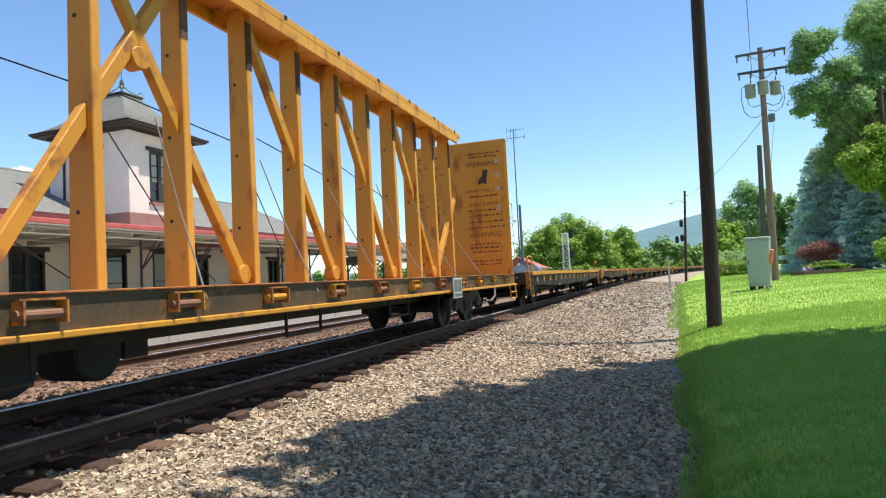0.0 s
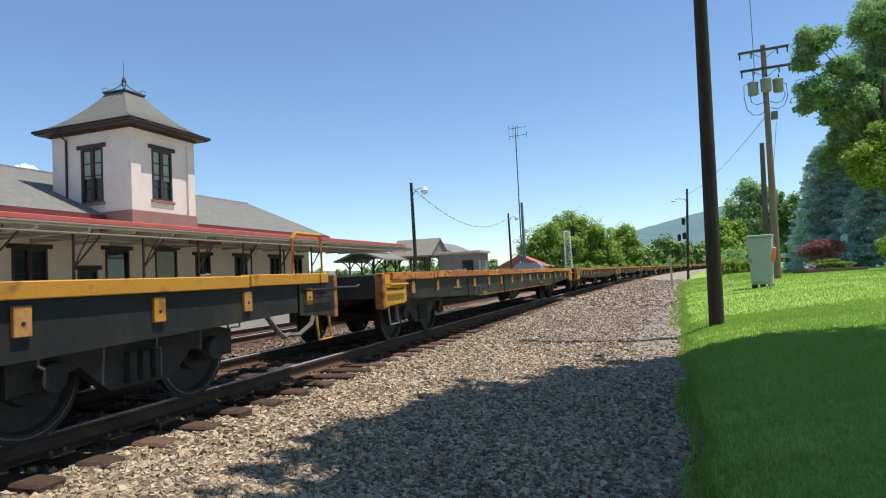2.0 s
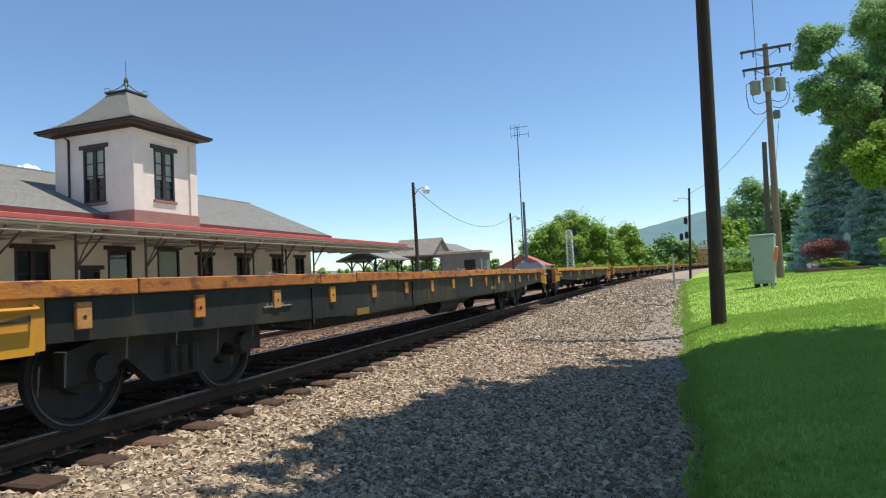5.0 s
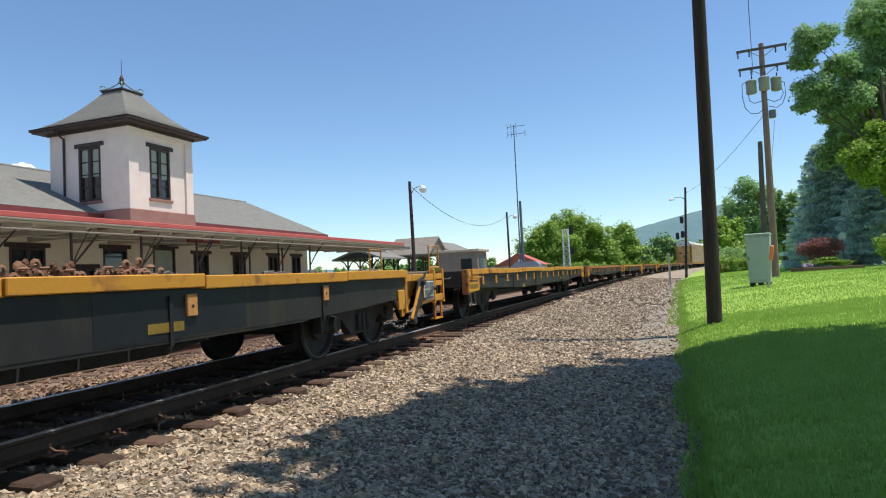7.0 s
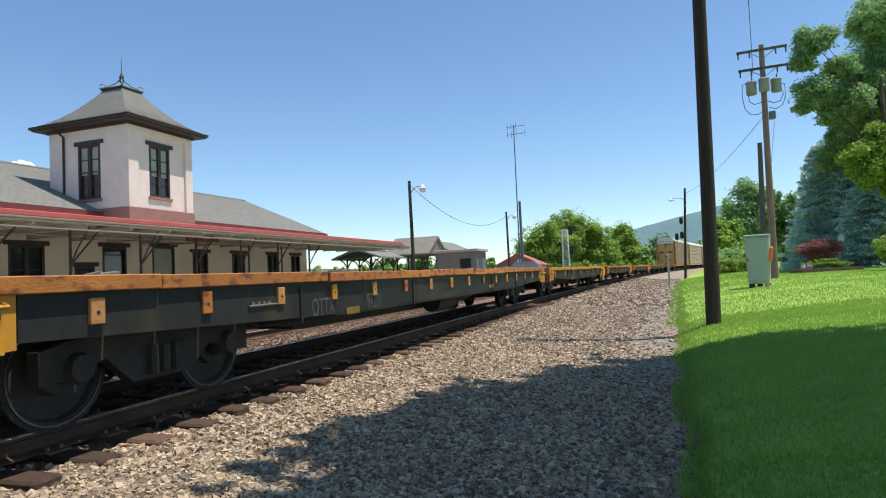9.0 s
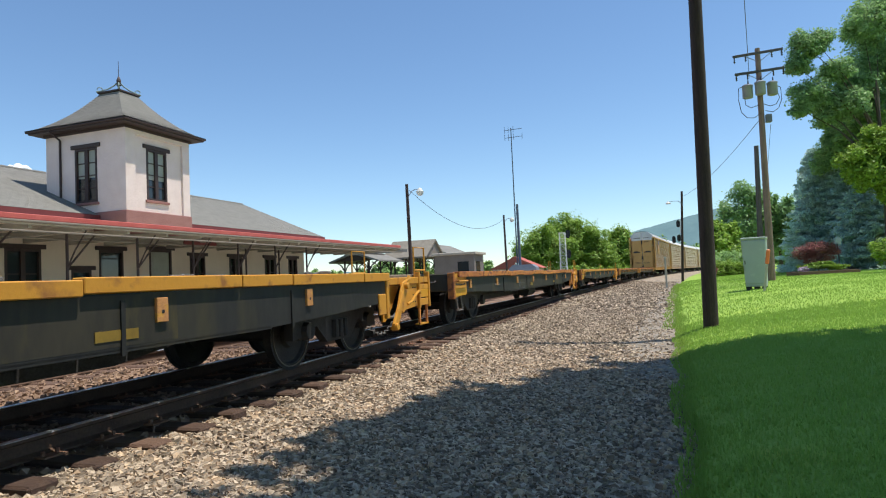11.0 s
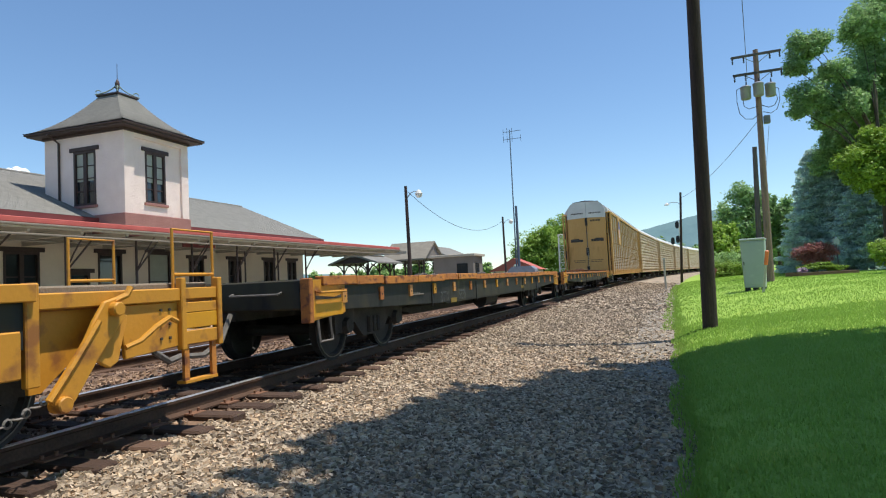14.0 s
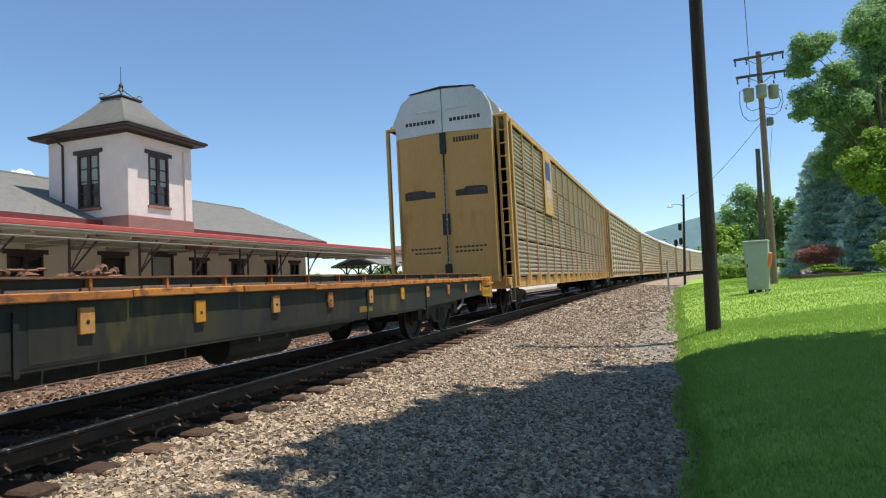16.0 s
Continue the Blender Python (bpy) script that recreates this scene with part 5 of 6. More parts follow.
def autorack(s_near, mats, first=False):
    """A tall enclosed car carrier: louvred side screens between posts, tall end doors, open corner ladders, flat-crowned roof."""
    root = thing("auto_rack_car", pose(0, 0, 0), "tall mustard and grey enclosed auto rack car" if first else "tall pale enclosed auto rack car far down the train", "auto rack", "auto rack cars")
    h = 27.3 / 2
    z0, z1 = 1.12, 5.5
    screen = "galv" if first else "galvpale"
    part("sill", bevelled(boxes((-1.6, 1.6, -h + 0.3, h - 0.3, 0.8, 1.1)), 0.02), mats, root, "mustard bottom sill")
    ro = [(-1.66, 5.5), (-1.57, 5.8), (-1.3, 6.12), (-0.95, 6.34), (-0.5, 6.42), (0.5, 6.42), (0.95, 6.34), (1.3, 6.12), (1.57, 5.8), (1.66, 5.5)]
    part("roof", prism(bmesh.new(), ro, -h + 0.2, h - 0.2, "Y"), "silver", root, "white-silver sheet roof")
    if first:
        for i in range(22):
            y = -h + 0.9 + i * 1.21
            part("roof_rib", prism(bmesh.new(), [(a * 1.012, 5.5 + (b - 5.5) * 1.02) for a, b in ro], y - 0.02, y + 0.02, "Y"), "silver", root)
    bays = 17
    edge = 1.0
    step = (2 * h - 2 * edge) / bays
    for q in (-1, 1):
        for i in range(bays + 1):
            y0 = -h + edge + i * step
            wide = 0.036
            part("side_post", boxes((*sorted((1.58 * q, 1.69 * q)), y0 - wide, y0 + wide, 0.98, 5.52)), mats, root)
            if first and q > 0:
                part("post_foot", prism(bmesh.new(), [(y0 - 0.045, 1.25), (y0 + 0.045, 1.25), (y0 + 0.045, 0.86), (y0 - 0.16, 0.86)], 1.61, 1.74, "X"), mats, root)
            if i < bays and (first or q > 0):
                # louvred screens stacked in four tiers with open slits between
                tiers = 4
                th = (z1 - z0) / tiers
                for t in range(tiers):
                    bm = bmesh.new()
                    rows = 8 if first else 3
                    a, b = z0 + t * th + 0.012, z0 + (t + 1) * th - 0.03
                    dz = (b - a) / rows
                    vs = []
                    for k in range(rows):
                        z = a + k * dz
                        for zz, x in ((z + dz * 0.02, 1.6), (z + dz * 0.3, 1.66), (z + dz * 0.62, 1.66), (z + dz * 0.9, 1.6)):
                            vs.append((bm.verts.new((x * q, y0 + wide + 0.004, zz)), bm.verts.new((x * q, y0 + step - wide - 0.004, zz))))
                    for u, v in zip(vs, vs[1:]):
                        bm.faces.new((u[0], u[1], v[1], v[0]))
                    bmesh.ops.recalc_face_normals(bm, faces=bm.faces[:])
                    part("side_panel", bm, screen, root)
        part("top_rail", boxes((*sorted((1.58 * q, 1.72 * q)), -h + 0.25, h - 0.25, 5.5, 5.66)), mats, root)
        # dark sheet close behind the screens, filling the slits between tiers
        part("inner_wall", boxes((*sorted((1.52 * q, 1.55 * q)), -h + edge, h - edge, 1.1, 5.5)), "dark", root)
        for e in (-1, 1):
            part("corner_post", bevelled(boxes((*sorted((1.72 * q, 1.82 * q)), *sorted((e * (h - 0.12), e * (h - 0.24))), 0.86, 5.5)), 0.015), mats, root, "mustard corner post")
            part("corner_post", bevelled(boxes((*sorted((1.62 * q, 1.76 * q)), *sorted((e * (h - 0.82), e * (h - 0.96))), 0.86, 5.6)), 0.015), mats, root)
            part("corner_arm", bevelled(boxes((*sorted((1.4 * q, 1.82 * q)), *sorted((e * (h - 0.12), e * (h - 0.3))), 5.5, 5.58)), 0.015), mats, root)
            if first and q * e < 0:
                part("ladder_rail", bevelled(boxes((*sorted((1.5 * q, 1.56 * q)), *sorted((e * (h - 0.14), e * (h - 0.22))), 0.86, 5.5)), 0.01), mats, root, "mustard ladder rail")
                for k in range(12):
                    z = 1.15 + 0.36 * k
                    rg = bmesh.new()
                    tube(rg, [(1.53 * q, e * (h - 0.18), z), (1.54 * q, e * (h - 0.08), z), (1.76 * q, e * (h - 0.08), z), (1.77 * q, e * (h - 0.18), z)], 0.02, 5)
                    part("ladder_rung", rg, mats, root)
            if first:
                st = bmesh.new()
                tube(st, [(1.62 * q, e * (h - 0.3), 0.9), (1.64 * q, e * (h - 0.3), 0.45), (1.64 * q, e * (h - 0.7), 0.45), (1.62 * q, e * (h - 0.7), 0.9)], 0.022)
                part("step", st, "hose", root)
    part("inner_floor", boxes((-1.42, 1.42, -h + 0.3, h - 0.3, 1.1, 1.16)), "dark", root)
    # end doors: two leaves with a pale capped top
    for e in (-1, 1):
        y0, y1 = sorted((e * (h + 0.02), e * (h - 0.18)))
        for q in (-1, 1):
            dr = prism(bmesh.new(), [(0.012 * q, 1.0), (1.42 * q, 1.0), (1.42 * q, 5.18), (0.012 * q, 5.24)], y0, y1, "Y")
            leaf = part("end_door", bevelled(dr, 0.012), mats, root, "mustard end door leaf")
            tp = prism(bmesh.new(), [(0.012 * q, 5.245), (1.42 * q, 5.185), (1.43 * q, 5.6), (1.38 * q, 5.9), (1.22 * q, 6.2), (0.92 * q, 6.42), (0.012 * q, 6.47)], y0, y1, "Y")
            part("door_top", tp, "silver", leaf, "silver-grey rounded door top")
            part("top_flap", prism(bmesh.new(), [(0.0, 6.475), (0.92 * q, 6.425), (0.98 * q, 6.44), (0.0, 6.54)], y0 - 0.03, y1 + 0.03, "Y"), "lens", leaf, "black weather strip")
            if first and e < 0:
                out = y0 - 0.001
                part("label_plate", prism(bmesh.new(), [(0.3 * q, 3.42), (1.22 * q, 3.4), (1.22 * q, 3.62), (1.1 * q, 3.65), (0.62 * q, 3.66), (0.55 * q, 3.6), (0.3 * q, 3.58)], out - 0.006, out, "Y"), "ink", leaf, "black notice panel")
                nt = bmesh.new()
                for k in range(5):
                    box(nt, *sorted((q * (0.72 + 0.09 * k), q * (0.78 + 0.09 * k))), out - 0.01, out - 0.007, 3.53, 3.58)
                part("marking", nt, "dull_white", leaf)
                bars = bmesh.new()
                for z, n_, hh in ((5.52, 8, 0.1), (1.98, 8, 0.05), (1.86, 7, 0.05)):
                    for k in range(n_):
                        x = q * (0.26 + 0.115 * k)
                        box(bars, x - 0.042, x + 0.042, out - 0.004, out, z, z + hh)
                part("marking", bars, "ink", leaf)
                hd = bmesh.new()
                tube(hd, [(0.15 * q, out, 5.86), (0.17 * q, out - 0.07, 5.86), (0.72 * q, out - 0.07, 5.88), (0.75 * q, out, 5.88)], 0.014, 5)
                part("handle", hd, "white", leaf, "white grab handle")
                part("hinge_strip", boxes((*sorted((1.36 * q, 1.41 * q)), out - 0.03, out, 1.05, 5.15)), mats, leaf)
                if q > 0:
                    nb = bmesh.new()
                    for k in range(9):
                        box(nb, 0.3 + 0.085 * k, 0.36 + 0.085 * k, out - 0.004, out, 4.92, 5.06)
                    part("marking", nb, "ink", leaf)
                    for k, (za, zb, w) in enumerate(((4.62, 5.22, 0.09), (2.36, 2.95, 0.11), (1.1, 1.55, 0.1))):
                        part("door_lock", bevelled(boxes((-w, w, out - 0.06, out, za, zb)), 0.02), "lens", leaf, "dark lock gear")
                    part("lock_rod", rod(bmesh.new(), (0, out - 0.03, 1.2), (0, out - 0.03, 4.7), 0.02, n=6), "lens", leaf)
                    cn = bmesh.new()
                    for k in range(34):
                        turned(cn, [(0.018, -0.008), (0.03, 0), (0.018, 0.008)], 6, (0.03 + 0.006 * (k % 2), out - 0.06, 1.6 + 0.075 * k), "X" if k % 2 else "Y", False)
                    part("lock_chain", cn, "white", leaf, "pale hanging chain")
    if first:
        # emblem board on the side: blue head over striped shield
        b0 = -h + edge + 3 * step
        eb = part("emblem_board", boxes((1.72, 1.74, b0, b0 + step, 3.3, 5.5)), mats, root, "mustard emblem board")
        c = b0 + step / 2
        sh = [(c - 0.45, 4.55), (c + 0.45, 4.55), (c + 0.45, 5.12), (c + 0.3, 5.26), (c, 5.18), (c - 0.3, 5.26), (c - 0.45, 5.12)]
        part("emblem_head", prism(bmesh.new(), sh, 1.741, 1.746, "X"), "blue", eb)
        for k in range(9):
            y = c - 0.45 + 0.1 * k
            zz = 3.62 + 0.035 * (k - 4) ** 2
            part("emblem_stripe", boxes((1.741, 1.746, y, y + 0.098, zz, 4.54)), "emblem_red" if k % 2 == 0 else "white", eb)
    for y in (-h + 3.4, h - 3.4):
        truck(root, y, False)
    coupler(root, -h, -1)
    cars.append((root, s_near + h))
    return root


first_rack = autorack(268.2, "rack", True)
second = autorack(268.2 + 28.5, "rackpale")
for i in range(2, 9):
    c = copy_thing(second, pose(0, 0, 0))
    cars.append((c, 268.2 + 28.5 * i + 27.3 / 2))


def motions():
    """The train runs towards the camera's left along the bend; its wheels roll."""
    for root, s in cars:
        walk(root, [(0.5 * i, on_track(s - SPEED * 0.5 * i)) for i in range(33)])
    for w in wheels:
        base = w.matrix_basis.translation.copy()
        walk(w, [(i / 30, pose(*base, math.degrees(SPEED * i / 30 / 0.42) % 360)) for i in range(0, 481)])

# ---- poles, wires, cabinet ----


def lean(base, top, r0, r1, mat, name, label, group=""):
    ob = thing(name, pose(*base), label, "utility pole", group)
    d = Vector(top) - Vector(base)
    part("shaft", rod(bmesh.new(), d * -0.03, d, r0, r1, 20), mat, ob)
    return ob, d


lean((1.13, 13.9, -0.24), (1.28, 13.35, 11.77), 0.15, 0.112, "pole", "utility_pole", "dark creosoted wooden pole on the lawn edge", "wooden poles")

up, d = lean((5.8, 34.8, 0.22), (5.8, 34.28, 11.9), 0.185, 0.12, "oldpole", "utility_pole", "brown wooden pole with crossarms and three grey transformers", "wooden poles")
PZ = 0.22


def up_at(x, y, z):
    return Vector((x - 5.8, y - 34.8, z - PZ))


for (a, b) in (((4.6, 34.0, 11.5), (7.0, 34.75, 11.8)), ((4.65, 34.05, 10.6), (7.02, 34.8, 10.85))):
    p, q = up_at(*a), up_at(*b)
    m = Matrix.Translation((p + q) / 2 + Vector((0, -0.16, 0))) @ (q - p).to_track_quat("X", "Z").to_matrix().to_4x4()
    L2 = (q - p).length / 2
    arm = part("crossarm", bevelled(boxes((-L2, L2, -0.05, 0.05, -0.06, 0.06), m=m), 0.01), "armwood", up, "dark weathered wooden crossarm")
    for k in (-0.95, -0.5, 0.55, 0.95):
        ins = bmesh.new()
        c = m @ Vector((k * L2, 0, 0))
        up_ = 1 if a[2] > 11 else -1
        rod(ins, c, c + Vector((0, 0, -0.34)), 0.02, n=6)
        for j in range(3):
            rod(ins, c + Vector((0, 0, -0.1 - 0.09 * j)), c + Vector((0, 0, -0.14 - 0.09 * j)), 0.055, 0.03, 8)
        part("insulator", ins, "lens", arm)
    bc = bmesh.new()
    for k in (-0.55, 0.55):
        rod(bc, m @ Vector((k * L2, 0.0, -0.05)), m @ Vector((0, 0.05, -0.45)), 0.018, n=5)
    part("arm_brace", bc, "grey", arm)
for x, y, z in ((5.2, 34.12, 9.72), (5.77, 34.02, 9.8), (6.4, 34.55, 9.84)):
    c = up_at(x, y, z)
    tb = bmesh.new()
    turned(tb, [(0.21, -0.33), (0.245, -0.3), (0.245, 0.24), (0.265, 0.25), (0.265, 0.3), (0.17, 0.36)], 16, c)
    tf = part("transformer", tb, "can", up, "grey can transformer", True)
    bu = bmesh.new()
    rod(bu, c + Vector((0.05, 0, 0.33)), c + Vector((0.05, 0, 0.58)), 0.04, 0.025, 8)
    part("bushing", bu, "lens", tf)
loops = bmesh.new()
for pts in (((5.0, 34.0, 10.0), (4.78, 34.0, 9.9), (4.75, 34.0, 9.3), (4.85, 34.05, 8.7), (5.1, 34.1, 8.4), (5.45, 34.2, 8.38), (5.75, 34.3, 8.6)), ((6.55, 34.6, 10.0), (6.8, 34.7, 9.9), (6.82, 34.7, 9.3), (6.65, 34.65, 8.85), (6.35, 34.55, 8.65), (6.0, 34.5, 8.75)), ((6.62, 34.6, 9.75), (6.7, 34.6, 9.35), (6.55, 34.6, 9.05), (6.25, 34.5, 8.95), (5.95, 34.5, 9.1)), ((5.05, 34.1, 9.4), (5.08, 34.1, 9.05), (5.3, 34.15, 8.9), (5.7, 34.2, 9.0))):
    tube(loops, [up_at(*p) for p in pts], 0.018, 5)
part("drop_loop", loops, "wire", up, "black looping service leads")
part("small_box", bevelled(boxes((0.17, 0.46, -0.52, -0.24, 7.9, 8.3)), 0.03), "slate", up, "small dark box")

lean((6.9, 44.7, 0.4), (7.03, 44.3, 8.7), 0.19, 0.14, "greypole", "utility_pole", "short grey wooden pole beside the lawn", "wooden poles")
lean((2.98, 64.6, -0.4), (3.4, 64.3, 8.45), 0.13, 0.1, "pole", "street_lamp", "thin dark pole with a lamp arm near the tracks", "wooden poles")
fl_ = thing("lamp_arm", pose(3.38, 64.3, 8.0), "curved metal lamp arm with white lamp head on pole", "lamp")
am = bmesh.new()
tube(am, [(0, 0, -0.8), (-0.35, 0, -0.5), (-0.8, 0, -0.45), (-1.2, 0, -0.52)], 0.03)
part("arm", am, "grey", fl_)
part("lamp_head", turned(bmesh.new(), [(0.05, 0.12), (0.12, 0.05), (0.26, -0.08), (0.24, -0.14)], 12, (-1.3, 0, -0.57)), "white", fl_)


def wire(name, pts_a, pts_b, sag, label, r=0.014):
    a, b = Vector(pts_a), Vector(pts_b)
    pts = [a.lerp(b, i / 16) + Vector((0, 0, -4 * sag * (i / 16) * (1 - i / 16))) for i in range(17)]
    tagged(part(name, tube(bmesh.new(), pts, r, 5), "wire"), label, "cable")


wire("overhead_wire", (5.3, 34.0, 10.4), (3.3, 21.0, 11.0), 0.3, "thin black overhead wire from the crossarm")
wire("overhead_wire", (5.7, 34.2, 8.3), (3.4, 64.3, 7.9), 0.5, "thin black service wire between the poles")
wire("overhead_wire", (6.2, 34.5, 8.0), (9.5, 60, 4.0), 0.3, "thin service wire behind the pole", 0.01)
wire("overhead_wire", (-16.3, 41.7, 7.6), (-16.5, 73.4, 7.9), 1.9, "drooping wire between the platform lamps", 0.02)

cab = thing("signal_cabinet", pose(4.05, 27.6, 0.04, 0, 0, -14), "pale grey-green metal signal cabinet standing on the lawn", "cabinet")
part("body", bevelled(prism(bmesh.new(), [(-0.37, 0.1), (0.37, 0.1), (0.45, 1.98), (-0.45, 1.98)], -0.34, 0.34, "Y"), 0.02), "cabinet", cab)
part("lid", bevelled(boxes((-0.47, 0.47, -0.38, 0.38, 1.982, 2.07)), 0.025), "cabinet", cab, "overhanging lid")
part("door", bevelled(prism(bmesh.new(), [(-0.335, 0.22), (0.335, 0.22), (0.41, 1.92), (-0.41, 1.92)], -0.362, -0.342, "Y"), 0.008), "cabinet", cab)
part("handle", bevelled(boxes((-0.35, -0.32, -0.385, -0.364, 1.0, 1.15)), 0.008), "dark", cab)
for sx, sy in product((-0.29, 0.0, 0.29), (-0.26, 0.26)):
    part("foot", boxes((sx - 0.07, sx + 0.07, sy - 0.07, sy + 0.07, -0.25, 0.098)), "dark", cab, "dark metal foot")
pst = thing("marker_post", pose(3.83, 24.7, -0.12, 2, 8, 0), "white post with orange tip in the lawn", "marker post")
part("shaft", bevelled(boxes((-0.04, 0.04, -0.02, 0.02, -0.2, 1.15)), 0.008), "concrete", pst)
part("orange_tip", bevelled(boxes((-0.065, 0.065, -0.03, 0.03, 1.151, 1.68)), 0.028), "orange", pst, "orange plastic tip")
mk = thing("mile_marker", pose(1.1, 48.0, -0.45), "thin pale concrete marker post beside the track", "marker post")
part("shaft", bevelled(boxes((-0.07, 0.07, -0.05, 0.05, -0.2, 2.2)), 0.015), "concrete", mk)
part("top", boxes((-0.09, 0.09, -0.06, 0.06, 2.201, 2.32)), "white", mk)


def signal(x, y, z, height, heads, name_label, lattice, k=0.68):
    ob = thing("railway_signal", pose(x, y, z), name_label, "railway signal")
    if lattice:
        bm = bmesh.new()
        w = 0.42
        for sx, sy in product((-1, 1), (-1, 1)):
            rod(bm, (sx * w, sy * w, 0), (sx * w * 0.75, sy * w * 0.75, height), 0.035, n=5)
        nn = 9
        for i in range(nn):
            z0, z1 = height * i / nn, height * (i + 1) / nn
            for sx, sy, tx, ty in ((-1, -1, 1, -1), (1, -1, 1, 1), (1, 1, -1, 1), (-1, 1, -1, -1)):
                rod(bm, (sx * w * 0.9, sy * w * 0.9, z0), (tx * w * 0.9, ty * w * 0.9, z1), 0.02, n=4)
                rod(bm, (sx * w * 0.9, sy * w * 0.9, z1), (tx * w * 0.9, ty * w * 0.9, z1), 0.02, n=4)
        part("lattice_mast", bm, "silver", ob, "silver lattice mast")
    else:
        part("mast", rod(bmesh.new(), (0, 0, 0), (0, 0, height), 0.09, 0.07, 10), "silver", ob)
    for hx, hz in heads:
        hd = bmesh.new()
        prism(hd, [(hx + a * k, hz + b * k) for a, b in ((-0.2, -0.75), (0.2, -0.75), (0.36, -0.45), (0.36, 0.45), (0.2, 0.75), (-0.2, 0.75), (-0.36, 0.45), (-0.36, -0.45))], -0.42, -0.36, "Y")
        head = part("signal_head", hd, "lens", ob, "black signal head")
        for lamp in (-0.42, 0, 0.42):
            vs = bmesh.new()
            turned(vs, [(0.09, 0.0), (0.1, 0.0), (0.09, -0.2), (0.08, -0.2)], 12, (hx, -0.42, hz + lamp * k), "Y")
            part("visor", vs, "lens", head)
    return ob


signal(-9.9, 76, -0.3, 6.2, [(0.72, 6.0), (0.72, 3.6)], "silver lattice railway signal mast with black heads", True)
signal(4.6, 96.5, -0.3, 8.4, [(-0.3, 7.7), (-0.3, 5.6), (-1.0, 5.4)], "railway signal mast with black round heads beside the track", False)
rel = thing("relay_hut", pose(-15.2, 78, 0.0), "low silver metal relay hut with rounded roof", "hut")
part("body", prism(bmesh.new(), [(-1.7, 0), (1.7, 0), (1.7, 1.9), (1.2, 2.3), (-1.2, 2.3), (-1.7, 1.9)], -1.2, 1.2, "Y"), "grey", rel)
part("door", boxes((-0.5, 0.5, -1.24, -1.202, 0.1, 2.1)), "grey", rel)

# antenna mast and platform lamps
ant = thing("radio_mast", pose(-16.2, 78.8, -0.1), "tall thin grey radio mast with antenna arrays", "radio mast")
part("lower_mast", rod(bmesh.new(), (0.35, 0, 0), (0.35, 0, 10.3), 0.2, 0.16, 10), "mast", ant)
part("upper_mast", rod(bmesh.new(), (0, 0, 0), (0.1, -0.2, 20.3), 0.1, 0.06, 8), "mast", ant)
for z, ends in ((20.1, (-0.8, 1.5)), (19.1, (-0.8, 1.5))):
    boom = part("antenna_boom", rod(bmesh.new(), (ends[0], 0, z), (ends[1], 0, z + 0.05), 0.035, n=5), "mast", ant, "thin antenna boom")
    for k in ((-0.8, -0.3, 0.35) if z > 20 else (-0.8, -0.3, 0.35, 1.5)):
        part("dipole", rod(bmesh.new(), (k, 0, z - 0.38), (k, 0, z + 0.48), 0.028, n=5), "mast", boom)


def platform_lamp(x, y, h):
    ob = thing("platform_lamp", pose(x, y, 0.1), "dark wooden lamp pole with a bent arm lamp", "street lamp", "platform lamps")
    part("pole", rod(bmesh.new(), (0, 0, -0.1), (-0.05, -0.1, h), 0.15, 0.11, 12), "pole", ob)
    b = bmesh.new()
    tube(b, [(0, 0, h - 0.9), (0.25, 0, h - 0.55), (0.55, 0, h - 0.42), (0.85, 0, h - 0.45)], 0.03)
    part("arm", b, "grey", ob)
    hd = part("lamp_head", turned(bmesh.new(), [(0.08, 0.28), (0.16, 0.2), (0.28, 0.0), (0.25, -0.12), (0.16, -0.28), (0.05, -0.3)], 14, (0.92, 0, h - 0.62)), "white", ob, "white bell lamp head")
    return ob


platform_lamp(-16.45, 41.9, 7.95)
platform_lamp(-16.45, 73.6, 8.3)

# flat-roofed hut and platform shelters
hut = thing("platform_hut", pose(-14.75, 47.8, 0.1), "small grey flat-roofed concrete hut by the platform", "hut")
part("body", boxes((-1.65, 1.65, -0.9, 2.0, 0.0, 2.75)), "hutwall", hut)
part("roof", bevelled(boxes((-1.85, 1.85, -1.1, 2.2, 2.752, 2.95)), 0.03), "canopy", hut)
part("window", boxes((0.3, 1.2, -0.94, -0.902, 1.2, 2.2)), "pane", hut)
part("window", boxes((1.652, 1.69, -0.3, 0.8, 1.2, 2.2)), "pane", hut)


def shelter(x, y, w, l, eave, peak, posts, label, turn=0, roof="roofbase", gable="trim"):
    ob = thing("platform_shelter", pose(x, y, 0.1, 0, 0, turn), label, "shelter", "platform shelters")
    part("roof", prism(bmesh.new(), [(-w, eave), (0, peak), (w, eave), (w, eave - 0.15), (0, peak - 0.2), (-w, eave - 0.15)], -l, l, "Y"), roof, ob, "weathered gabled roof")
    part("gable", prism(bmesh.new(), [(-w * 0.8, eave), (0, peak - 0.25), (w * 0.8, eave)], -l + 0.2, -l + 0.3, "Y"), gable, ob)
    for i in range(posts):
        yy = -l + 0.8 + i * (2 * l - 1.6) / max(1, posts - 1)
        for sx in (-1, 1):
            p = bmesh.new()
            rod(p, (sx * w * 0.5, yy, 0), (sx * w * 0.5, yy, eave), 0.09, n=8)
            for s2 in (-1, 1):
                tube(p, [(sx * w * 0.5, yy, eave - 1.0), (sx * w * 0.5 + s2 * 0.35, yy, eave - 0.4), (sx * w * 0.5 + s2 * 0.9, yy, eave - 0.05)], 0.06)
            part("post", p, "trim", ob, "dark timber post with curved braces")
    return ob


